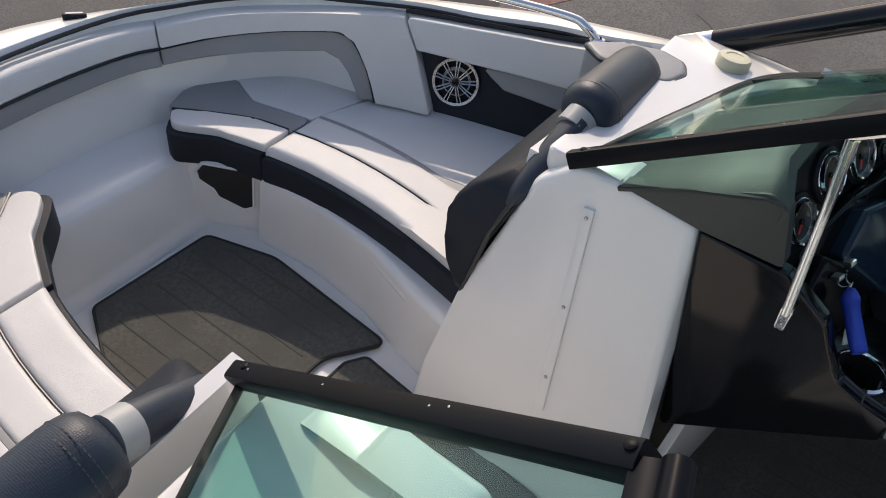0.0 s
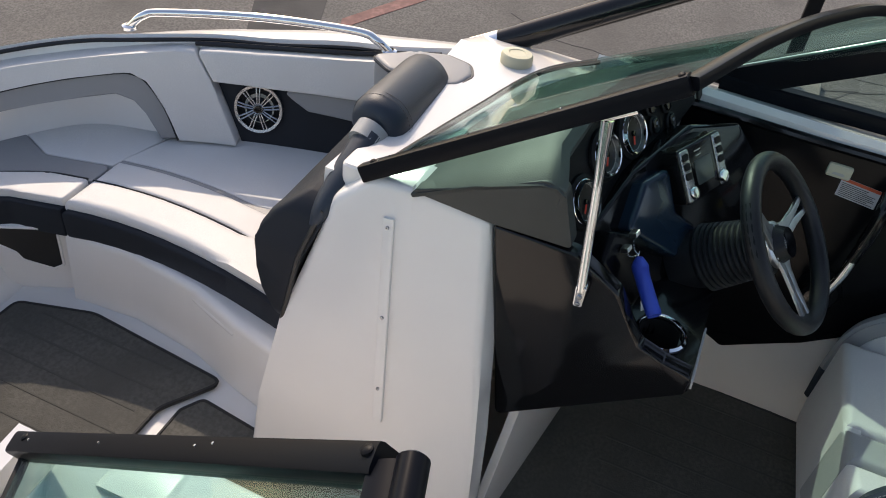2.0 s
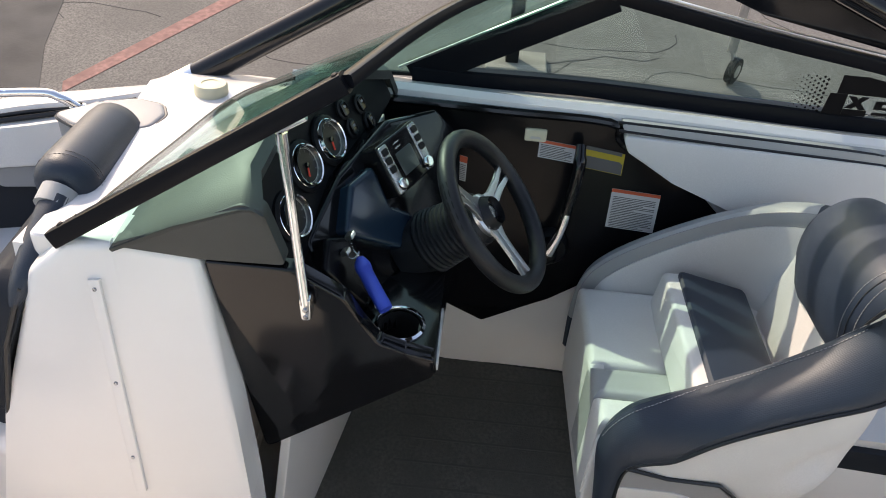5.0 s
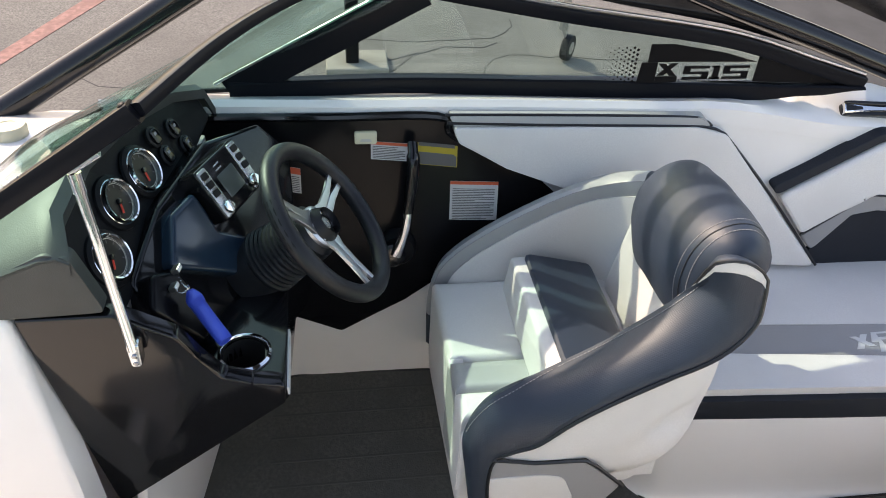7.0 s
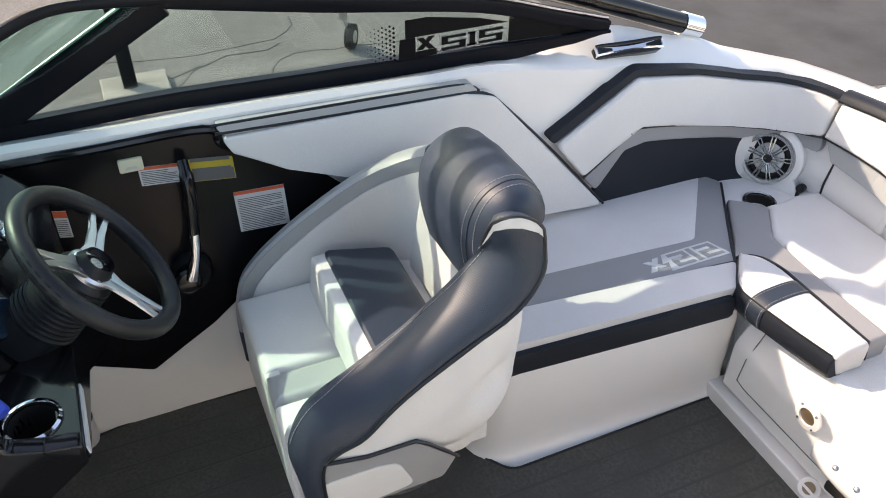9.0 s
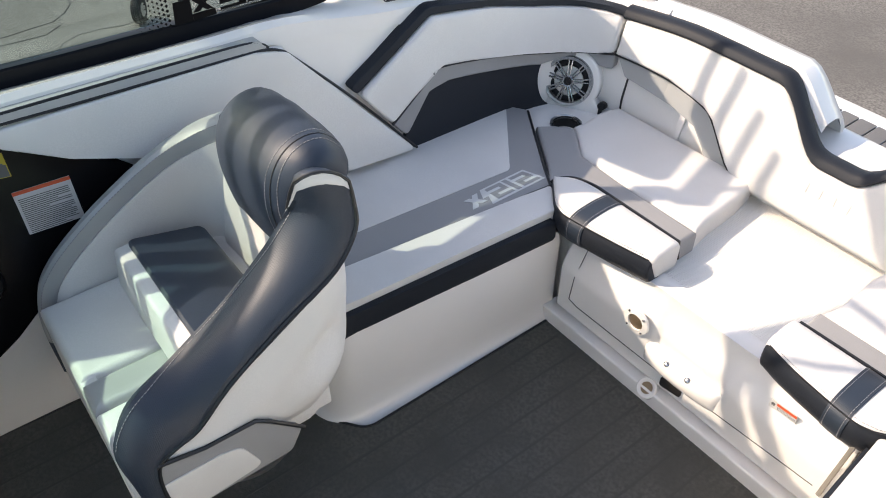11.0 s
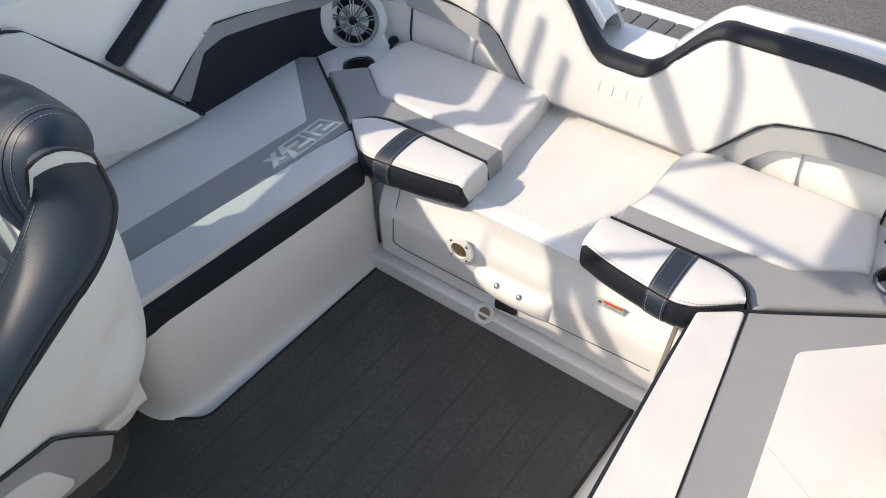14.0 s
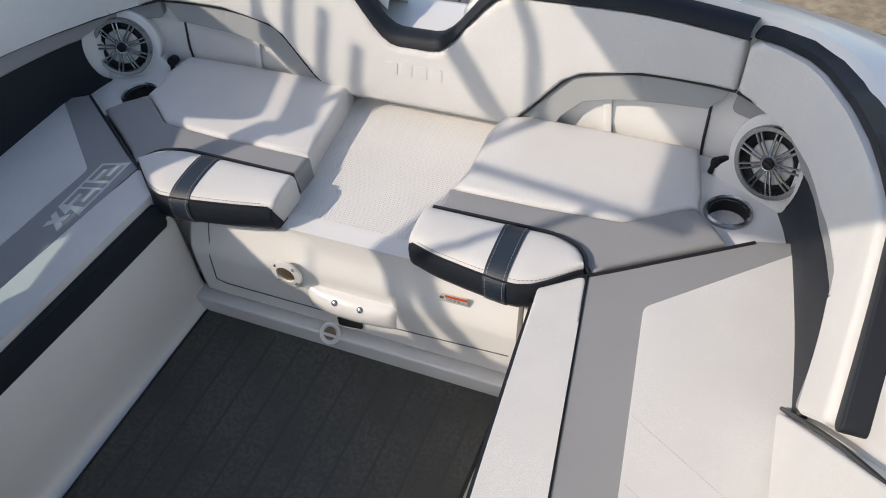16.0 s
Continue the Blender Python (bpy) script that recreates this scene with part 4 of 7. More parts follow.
mat("cockpit_mat", fillet([(-0.41, -0.012), (0.405, -0.012), (0.405, 0.63), (0.50, 0.70), (0.93, 0.74), (0.965, 1.5), (0.93, 1.72), (0.36, 1.82), (0.20, 1.90), (-0.20, 1.90), (-0.41, 1.8)], [0.02, 0.02, 0.06, 0.05, 0.03, 0.05, 0.08, 0.05, 0.05, 0.05, 0.05]), -0.004, "dark grey ribbed cockpit floor mat with bound edges")
mat("bow_mat", fillet([(-0.155, 3.16), (0.21, 3.15), (0.27, 2.95), (0.235, 2.53), (0.10, 2.62), (-0.12, 2.62), (-0.24, 2.53), (-0.27, 2.95)], [0.03, 0.03, 0.1, 0.02, 0.08, 0.08, 0.02, 0.1]), SOLE_BOW - 0.004, "dark grey bow floor mat with snap fasteners")
mat("passage_mat", fillet([(0.17, 2.54), (0.12, 2.57), (-0.12, 2.57), (-0.18, 2.54), (-0.12, 2.0), (0.11, 2.0)], 0.02), SOLE_BOW - 0.004, "dark grey passage floor mat")

# ---------------------------------------------------------------- consoles
def slab3(points, normal, h, bevel=0.004, r=0.0, base=-0.01, up=(0, 0, 1), n=4):
    """A plate through points of a plane, raised along its normal."""
    P = [Vector(p) for p in points]
    c = sum(P, Vector()) / len(P)
    nv = Vector(normal).normalized()
    v = Vector(up)
    v = (v - nv * v.dot(nv)).normalized()
    u = v.cross(nv)
    o = [((p - c).dot(u), (p - c).dot(v)) for p in P]
    return pad_bm(fillet(o, r, n) if r else o, h, bevel, lambda a, b, w: c + u * a + v * b + nv * w, base=base)


def con_x(z):
    return 0.075 + 0.29 * z


def console_wall(sg):
    side = "starboard" if sg > 0 else "port"
    o = [(1.82, -0.01), (2.38, -0.01), (2.37, 0.30), (2.345, 0.50), (2.27, 0.80), (2.20, 0.86), (2.11, 0.872), (1.955, 0.862), (1.865, 0.36)]
    f = lambda u, v, w: Vector((sg * (con_x(v) + 0.05 - w), u, v))
    tagged(part("wall_console_" + side, pad_bm(fillet(o, [0, 0, 0.02, 0.02, 0.04, 0.03, 0.03, 0.03, 0.02]), 0.05, 0.02, f, base=-0.03, step=0.1, segs=4), GELCOAT), "white glossy fibreglass console wall beside the walkway", "console", kind="structure")
    top = [(0.345, 2.275), (0.345, 2.06), (0.42, 2.05), (0.90, 1.95), (1.05, 1.68), (1.19, 1.70), (1.17, 2.1), (1.14, 2.28), (1.0, 2.29), (0.6, 2.275)]
    tagged(part("console_top_" + side, pad_bm([(sg * x, y) for x, y in fillet(top, 0.02)], 0.022, 0.012, lambda u, v, w: Vector((u, v, 0.834 + w - 0.055 * (abs(u) - 0.35) - 0.25 * max(0, abs(u) - 1.0))), base=-0.03, step=0.1), GELCOAT), "white glossy fibreglass console top ahead of the windshield", "console", kind="structure")
    # forward bulkhead behind the bow backrest
    o = [(0.26, 0.10), (1.0, 0.10), (1.05, 0.76), (0.36, 0.82)]
    tagged(part("wall_bulkhead_" + side, pad_bm([(sg * x, z) for x, z in o], 0.02, 0.0, lambda u, v, w: Vector((u, (2.295 if sg > 0 else 2.36) + w, v)), base=-0.01), GELCOAT), "white fibreglass bulkhead behind the bow seat", "bulkhead", kind="structure")
    # small channel on the walkway wall
    if sg > 0:
        t = thing("wall_channel", "white plastic mounting channel screwed to the console wall", "channel")
        part("channel", beam_bm([f(2.145, 0.80, 0.052), f(2.085, 0.36, 0.052)], 0.022, 0.012, (-1, 0, 0)), GELCOAT, t)
        for z, y in ((0.785, 2.143), (0.60, 2.118), (0.44, 2.096)):
            screw(f(y, z, 0.0585), (-1, 0, 0.29), t, 0.004)


console_wall(1)
console_wall(-1)

helm = thing("helm_console", "black moulded helm console with dash pad and side panel", "helm console")
side = frame_of((0.315, 0, 0), (0, -1, 0), (0.02, 0, 1))
part("side_panel", pad_bm(fillet([(-1.948, 0.855), (-1.868, 0.355), (-1.53, 0.62), (-1.527, 0.668), (-1.585, 0.680), (-1.635, 0.698), (-1.668, 0.745), (-1.70, 0.80), (-1.79, 0.855)], [0.01, 0.015, 0.01, 0.012, 0.03, 0.03, 0.03, 0.03, 0.02]), 0.012, 0.008, side, base=-0.02), GLOSS_BLACK, helm, "glossy black side panel with dried drips")
part("dash_side", pad_bm(fillet([(-2.115, 0.868), (-1.97, 0.935), (-1.87, 0.985), (-1.835, 0.975), (-1.80, 0.863), (-1.95, 0.858)], [0.004, 0.08, 0.03, 0.02, 0.01, 0.004]), 0.012, 0.008, side, base=-0.02), DASH, helm, "textured black dash cheek")
rows = []
for x, ys, zc, yf in ((0.318, 1.845, 0.978, 2.112), (0.345, 1.85, 0.992, 2.115), (0.42, 1.872, 1.0, 2.11), (0.58, 1.862, 1.008, 2.10), (0.75, 1.822, 0.995, 2.06), (0.90, 1.765, 0.965, 1.98), (0.99, 1.715, 0.925, 1.88), (1.02, 1.70, 0.86, 1.80)):
    rows.append([Vector((x, yf, 0.862)), Vector((x, ys + (yf - ys) * 0.55, 0.862 + (zc - 0.862) * 0.56)), Vector((x, ys + 0.03, zc - 0.002)), Vector((x, ys + 0.006, zc)), Vector((x, ys - 0.012, zc - 0.012)), Vector((x, ys - 0.010, zc - 0.035))])
part("dash_top", thick(loft_bm(rows), 0.008), DASH, helm, "textured grey-green dash pad top")
GN = (-0.2, -0.85, 0.49)
part("gauge_panel", slab3([(0.36, 1.88, 0.955), (0.42, 1.885, 0.985), (0.58, 1.862, 0.985), (0.72, 1.825, 0.968), (0.90, 1.765, 0.94), (0.985, 1.72, 0.895), (0.975, 1.70, 0.85), (0.80, 1.735, 0.83), (0.64, 1.76, 0.81), (0.47, 1.79, 0.795), (0.375, 1.805, 0.785), (0.335, 1.85, 0.87)], GN, 0.0, 0.006, 0.015, base=-0.05), SATIN_BLACK, helm, "satin black gauge panel")
FN = (-0.35, -0.75, 0.55)
part("fascia", slab3([(0.44, 1.77, 0.83), (0.60, 1.75, 0.875), (0.80, 1.68, 0.895), (0.95, 1.60, 0.84), (0.97, 1.54, 0.76), (0.80, 1.50, 0.66), (0.63, 1.53, 0.62), (0.45, 1.62, 0.62), (0.38, 1.69, 0.68)], FN, -0.012, 0.01, 0.02, base=-0.16), GLOSS_BLACK, helm, "glossy black instrument fascia")
part("fascia_step", slab3([(0.585, 1.735, 0.862), (0.66, 1.703, 0.862), (0.63, 1.66, 0.785), (0.67, 1.61, 0.74), (0.58, 1.62, 0.715), (0.50, 1.735, 0.80)], FN, 0.008, 0.012, 0.015, base=-0.03), SKY_BLUE_PLASTIC, helm, "black moulded step below the stereo, its sky reflection put in as blue")
part("key_plate", slab3([(0.455, 1.76, 0.825), (0.50, 1.725, 0.795), (0.47, 1.665, 0.70), (0.415, 1.675, 0.685), (0.40, 1.76, 0.785)], FN, 0.012, 0.01, 0.018, base=-0.03), PANEL_BLACK, helm, "black ignition key plate")
part("cup_deck", pad_bm([(0.325, 1.70), (0.60, 1.70), (0.60, 1.533), (0.49, 1.530)] + holed((0.403, 1.604), 0.042, (0.40, 1.530)) + [(0.325, 1.530)], 0.667, 0.0, flat(), base=0.62), GLOSS_BLACK, helm, "glossy black drink holder shelf")
part("knee_panel", slab3([(0.32, 1.525, 0.664), (0.50, 1.525, 0.666), (0.80, 1.52, 0.66), (0.94, 1.505, 0.50), (0.94, 1.505, 0.34), (0.80, 1.51, 0.42), (0.60, 1.52, 0.56), (0.32, 1.525, 0.62)], (0, -1, 0.1), 0.0, 0.008, 0.02, base=-0.04), GLOSS_BLACK, helm, "glossy black knee panel")
drink_holder((0.403, 1.604, 0.668), 0.050, "drink holders", None, (-0.02, -0.02, 1), 0.09)
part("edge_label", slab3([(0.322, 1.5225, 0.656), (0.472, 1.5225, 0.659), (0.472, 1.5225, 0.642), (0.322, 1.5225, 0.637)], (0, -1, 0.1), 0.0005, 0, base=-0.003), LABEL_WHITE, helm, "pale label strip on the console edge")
# footwell bulkhead below the dash
part("footwell", slab3([(0.17, 1.845, 0.0), (0.96, 1.715, 0.0), (0.98, 1.71, 0.80), (0.36, 1.815, 0.80), (0.335, 1.82, 0.40)], (-0.16, -1, 0), 0.0, 0.004, 0, base=-0.02), GELCOAT, helm, "white moulded footwell bulkhead")


def gauge(c, r, a):
    t = thing("gauge", "round black dial gauge with chrome bezel and red needle", "gauge", "helm gauges")
    f = disc_map(c, GN)
    part("bezel", lathe_bm([(r * 1.22, 0.0), (r * 1.18, 0.006), (r * 1.04, 0.009), (r, 0.017), (r * 0.92, 0.016), (r * 0.88, 0.006)], f, 40), CHROME, t, "chrome bezel")
    part("collar", lathe_bm([(r * 1.32, 0.0), (r * 1.28, 0.005), (r * 1.08, 0.0085)], f, 40), SATIN_BLACK, t)
    part("dial", lathe_bm([(r * 0.9, 0.006), (0, 0.006)], f, 40), DIAL, t, "black dial face")
    part("scale_ring", lathe_bm([(r * 0.86, 0.0066), (r * 0.83, 0.0066)], f, 40), SPK_CONE, t, "pale dial scale")
    for k in range(9):
        q = math.radians(-40 + k * 32.5)
        part("tick", pad_bm([(math.cos(q) * r * 0.78 + math.sin(q) * r * 0.02, math.sin(q) * r * 0.78 - math.cos(q) * r * 0.02), (math.cos(q) * r * 0.64 + math.sin(q) * r * 0.02, math.sin(q) * r * 0.64 - math.cos(q) * r * 0.02), (math.cos(q) * r * 0.64 - math.sin(q) * r * 0.02, math.sin(q) * r * 0.64 + math.cos(q) * r * 0.02), (math.cos(q) * r * 0.78 - math.sin(q) * r * 0.02, math.sin(q) * r * 0.78 + math.cos(q) * r * 0.02)], 0.0075, 0, f, base=0.0068), INK, t)
    part("needle", tube_bm([f(0, 0, 0.009), f(r * 0.55 * math.cos(a), r * 0.55 * math.sin(a), 0.009)], r * 0.05, 6), RED, t, "red needle")
    part("needle_cap", lathe_bm([(r * 0.14, 0.006), (r * 0.13, 0.011), (0, 0.0115)], f, 16), GLOSS_BLACK, t)


gauge((0.462, 1.822, 0.862), 0.041, 4.0)
gauge((0.57, 1.82, 0.905), 0.041, 4.2)
gauge((0.672, 1.792, 0.905), 0.041, 4.4)
for c in ((0.765, 1.78, 0.925), (0.835, 1.755, 0.903), (0.765, 1.76, 0.882), (0.837, 1.733, 0.862)):
    t = thing("rocker_switch", "black round rocker switch on the helm", "switch", "helm switches")
    f = disc_map(c, GN)
    part("collar", lathe_bm([(0.022, 0.0), (0.022, 0.005), (0.017, 0.007), (0.016, 0.004)], f, 24), RUBBER, t)
    part("rocker", pad_bm(fillet([(-0.010, -0.016), (0.010, -0.016), (0.010, 0.016), (-0.010, 0.016)], 0.005), 0.011, 0.003, f, base=0.002), GLOSS_BLACK, t)
    part("icon", pad_bm([(-0.004, 0.002), (0.004, 0.002), (0.004, 0.008), (-0.004, 0.008)], 0.0116, 0, f, base=0.0108), THREAD, t)

stereo = thing("marine_stereo", "black and silver marine stereo remote with grey screen", "stereo")
f = disc_map((0.725, 1.656, 0.838), FN)
part("body", pad_bm(fillet([(-0.072, -0.058), (0.072, -0.058), (0.072, 0.058), (-0.072, 0.058)], 0.008), 0.03, 0.006, f, base=-0.02), GLOSS_BLACK, stereo)
for sg in (1, -1):
    part("key_strip", pad_bm(fillet([(sg * 0.042, -0.054), (sg * 0.070, -0.054), (sg * 0.070, 0.054), (sg * 0.042, 0.054)], 0.006), 0.0335, 0.003, f, base=0.028), SPK_SILVER, stereo, "silver key strip")
    part("knob", lathe_bm([(0.014, 0.032), (0.014, 0.037), (0.011, 0.041), (0, 0.0415)], lambda u, v, w, q=sg: f(u + q * 0.052, v - 0.036, w), 24), CHROME, stereo, "round knob")
    for k in range(3):
        v = 0.04 - 0.02 * k
        part("key", pad_bm(fillet([(sg * 0.048, v - 0.007), (sg * 0.066, v - 0.007), (sg * 0.066, v + 0.007), (sg * 0.048, v + 0.007)], 0.003, 2), 0.036, 0.001, f, base=0.033), RUBBER, stereo)
part("screen", pad_bm(fillet([(-0.028, -0.030), (0.030, -0.030), (0.030, 0.022), (-0.028, 0.022)], 0.004), 0.0315, 0.001, f, base=0.029), LCD, stereo, "grey screen")
for v in (0.030, 0.040):
    part("marking", pad_bm([(-0.02, v), (0.0, v), (0.0, v + 0.003), (-0.02, v + 0.003)], 0.031, 0, f, base=0.0295), SPK_SILVER, stereo)

key = thing("key_float", "blue foam key float hanging from the ignition on a bead chain", "key float")
part("float", tube_bm(spline([(0.440, 1.690, 0.800), (0.430, 1.682, 0.784), (0.415, 1.670, 0.772), (0.385, 1.645, 0.752), (0.365, 1.628, 0.740)], 4), [0.006, 0.010, 0.013, 0.0155, 0.0165, 0.016, 0.015, 0.0145, 0.0145, 0.0145, 0.0145, 0.0145, 0.0145, 0.0145, 0.0145, 0.0145, 0.013], 14), BLUE, key, "blue foam float")
part("ring", tube_bm([(0.443 + 0.006 * math.cos(a), 1.693, 0.803 + 0.006 * math.sin(a)) for a in (k * math.pi / 5 for k in range(10))], 0.0012, 6, closed=True), CHROME, key)
for k, (a, b) in enumerate((((0.47, 1.715, 0.825), (0.444, 1.695, 0.803)), ((0.448, 1.72, 0.802), (0.441, 1.695, 0.801)))):
    A, B = Vector(a), Vector(b)
    for i in range(9):
        p = A.lerp(B, i / 8) + Vector((0, 0, -0.012 * math.sin(math.pi * i / 8)))
        part("chain_bead", lathe_bm([(0, -0.0016), (0.0016, 0), (0, 0.0016)], lambda u, v, w, q=p: q + Vector((u, v, w)), 8), CHROME, key)
    part("ignition_key", slab3([A + Vector((0.008, 0, 0.004)), A + Vector((-0.008, 0, 0.004)), A + Vector((-0.008, 0, -0.006)), A + Vector((0.008, 0, -0.006))], FN, 0.012, 0.002, base=-0.006), BRUSHED, key, "worn metal key")
t = thing("ignition_label", "small white label on the key plate", "label")
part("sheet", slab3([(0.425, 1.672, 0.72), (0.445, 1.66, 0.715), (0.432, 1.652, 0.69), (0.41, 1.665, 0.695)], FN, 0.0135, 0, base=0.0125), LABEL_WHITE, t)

# steering wheel
wheel = thing("steering_wheel", "black leather steering wheel with three brushed silver spokes", "steering wheel")
WN = Vector((-0.076, -0.759, 0.647))
wf = disc_map((0.611, 1.439, 0.815), WN)
hf = lambda u, v, w: wf(u, v, w - 0.032)
part("rim", tube_bm([wf(0.163 * math.cos(a), 0.163 * math.sin(a), 0) for a in (2 * math.pi * i / 48 for i in range(48))], 0.0185, 16, closed=True), LEATHER, wheel, "black grained leather rim")
for a0, a1 in ((2.15, 2.75), (0.4, 1.0)):
    part("grip", tube_bm([wf(0.163 * math.cos(a0 + (a1 - a0) * i / 10), 0.163 * math.sin(a0 + (a1 - a0) * i / 10), 0) for i in range(11)], 0.0182, 14), SATIN_BLACK, wheel, "perforated leather grip")
for a in (radians(0), radians(123), radians(246)):
    d, e = Vector((math.cos(a), math.sin(a))), Vector((-math.sin(a), math.cos(a)))
    for q in (1, -1):
        o = [d * 0.03 + e * q * 0.0002, d * 0.095 + e * q * 0.0002, d * 0.150 + e * q * 0.009, d * 0.158 + e * q * 0.021, d * 0.10 + e * q * 0.017, d * 0.055 + e * q * 0.019, d * 0.03 + e * q * 0.030]
        part("spoke", pad_bm(fillet([tuple(p) for p in o], 0.004, 2), 0.004, 0.0015, lambda u, v, w: wf(u, v, w - 0.024 + 0.15 * math.hypot(u, v)), base=-0.003), BRUSHED, wheel, "brushed silver spoke")
part("hub_plate", lathe_bm([(0.047, 0.004), (0.047, 0.012), (0.043, 0.015), (0.026, 0.016)], hf, 36), BRUSHED, wheel, "brushed silver hub plate")
part("horn_cap", lathe_bm([(0.026, 0.013), (0.026, 0.020), (0.021, 0.024), (0, 0.025)], hf, 30), SATIN_BLACK, wheel, "black horn cap")
part("emblem", lathe_bm([(0.014, 0.0235), (0.013, 0.0262), (0, 0.0265)], hf, 24), SPK_SILVER, wheel, "plain silver emblem")
for k in range(6):
    a = k * math.pi / 3 + 0.3
    screw(hf(0.036 * math.cos(a), 0.036 * math.sin(a), 0.0155), WN, wheel, 0.0042)
prof = []
for k in range(12):
    r = 0.052 + 0.014 * k / 11
    prof += [(r, -0.035 - 0.011 * k), (r + 0.005, -0.0385 - 0.011 * k), (r + 0.005, -0.0425 - 0.011 * k)]
col = thing("steering_column", "black ribbed rubber steering column boot", "steering column")
part("boot", lathe_bm([(0.03, 0.005), (0.04, -0.02)] + prof + [(0.064, -0.172), (0.066, -0.23)], wf, 36), LEATHER, col, "ribbed rubber boot")

can = thing("canister", "small white canister with a black band in the footwell corner", "canister")
f = lambda u, v, w: Vector((0.945 + u, 1.64 + v, w))
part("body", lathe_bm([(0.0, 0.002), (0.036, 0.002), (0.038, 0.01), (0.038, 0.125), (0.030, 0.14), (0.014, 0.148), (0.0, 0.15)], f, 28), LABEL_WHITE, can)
part("band", lathe_bm([(0.0375, 0.085), (0.0388, 0.087), (0.0388, 0.10), (0.0375, 0.102)], f, 28), RUBBER, can, "black band")

# black side recess with its labels
t = thing("helm_side_panel", "glossy black helm side panel below the coaming", "side panel")
o = fillet(on_aft(1, [(0.94, 1.76, 0.832), (0.94, 1.165, 0.828), (0.94, 1.13, 0.775), (0.93, 0.78, 0.60), (0.93, 0.92, 0.49), (0.935, 1.105, 0.375), (0.935, 1.17, 0.362), (0.94, 1.245, 0.30), (0.94, 1.42, 0.185), (0.94, 1.62, 0.29), (0.94, 1.76, 0.33)]), [0.01, 0.015, 0.02, 0.01, 0.03, 0.02, 0.02, 0.02, 0.015, 0.01, 0.01])
part("panel", pad_bm(o, 0.006, 0.004, aft, base=-0.008, step=0.1), PANEL_BLACK, t)
part("lip", tube_bm(aft_line(1, [(0.94, 1.76, 0.825), (0.94, 1.45, 0.822), (0.94, 1.17, 0.820), (0.94, 1.13, 0.772), (0.93, 0.96, 0.685), (0.93, 0.80, 0.605)], 0.008), 0.011, 8), GLOSS_BLACK, t, "rounded glossy lip")


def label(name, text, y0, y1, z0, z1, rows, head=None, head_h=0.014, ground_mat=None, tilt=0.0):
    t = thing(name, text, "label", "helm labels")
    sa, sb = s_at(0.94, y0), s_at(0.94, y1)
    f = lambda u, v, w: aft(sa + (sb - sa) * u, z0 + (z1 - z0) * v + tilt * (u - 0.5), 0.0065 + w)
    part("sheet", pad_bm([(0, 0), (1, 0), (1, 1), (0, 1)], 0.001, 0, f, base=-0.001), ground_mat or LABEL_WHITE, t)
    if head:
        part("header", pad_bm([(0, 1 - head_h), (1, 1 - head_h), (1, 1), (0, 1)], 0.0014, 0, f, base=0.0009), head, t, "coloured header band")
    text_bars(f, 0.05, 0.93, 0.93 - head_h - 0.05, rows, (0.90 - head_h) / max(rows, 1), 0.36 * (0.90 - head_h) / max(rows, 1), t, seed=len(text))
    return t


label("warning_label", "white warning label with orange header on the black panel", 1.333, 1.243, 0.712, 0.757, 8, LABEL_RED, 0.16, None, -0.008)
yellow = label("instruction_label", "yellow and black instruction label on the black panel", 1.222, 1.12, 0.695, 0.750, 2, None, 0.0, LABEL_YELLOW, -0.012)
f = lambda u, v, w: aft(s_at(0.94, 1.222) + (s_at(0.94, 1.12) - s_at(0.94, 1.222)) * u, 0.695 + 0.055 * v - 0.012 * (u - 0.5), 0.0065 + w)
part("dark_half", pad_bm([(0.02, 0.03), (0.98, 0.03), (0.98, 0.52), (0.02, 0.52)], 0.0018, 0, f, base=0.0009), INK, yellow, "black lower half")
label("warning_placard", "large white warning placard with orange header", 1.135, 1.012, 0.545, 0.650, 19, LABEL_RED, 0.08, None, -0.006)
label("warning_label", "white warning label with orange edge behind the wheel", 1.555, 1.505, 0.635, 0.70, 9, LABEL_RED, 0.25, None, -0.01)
t = thing("courtesy_light", "small ivory courtesy light on the black panel", "light")
f = lambda u, v, w: aft(s_at(0.94, 1.345) - u, 0.772 + v, 0.006 + w)
part("housing", pad_bm(fillet([(-0.027, -0.015), (0.027, -0.015), (0.027, 0.015), (-0.027, 0.015)], 0.006), 0.008, 0.003, f, base=-0.002), IVORY, t)
part("slot", pad_bm(fillet([(-0.016, -0.008), (0.016, -0.008), (0.010, -0.002), (-0.010, -0.002)], 0.002), 0.0086, 0, f, base=0.007), SPK_CONE, t)
lev = thing("throttle_lever", "black throttle lever with chrome lower grip", "throttle lever")
part("arm", tube_bm(spline([(0.965, 1.235, 0.775), (0.935, 1.235, 0.745), (0.918, 1.24, 0.68), (0.905, 1.248, 0.615)], 5), [0.015] * 4 + [0.019] * 8 + [0.016] * 4, 14, squash=0.8), GLOSS_BLACK, lev)
part("grip", tube_bm(spline([(0.905, 1.248, 0.62), (0.893, 1.256, 0.565), (0.885, 1.278, 0.50)], 5), [0.012, 0.013, 0.013, 0.013, 0.0125, 0.012, 0.0125, 0.0135, 0.015, 0.016, 0.016], 14), CHROME, lev, "chrome lower grip")
part("pivot", lathe_bm([(0.032, 0.0), (0.032, 0.02), (0.024, 0.028), (0, 0.030)], disc_map((0.905, 1.285, 0.49), (-1, 0, 0.2)), 24), GLOSS_BLACK, lev, "round black pivot cover")
part("pivot", lathe_bm([(0.05, 0.0), (0.05, 0.02), (0.04, 0.035), (0, 0.037)], disc_map((0.95, 1.27, 0.48), (-1, 0, 0.15)), 28), SATIN_BLACK, lev)

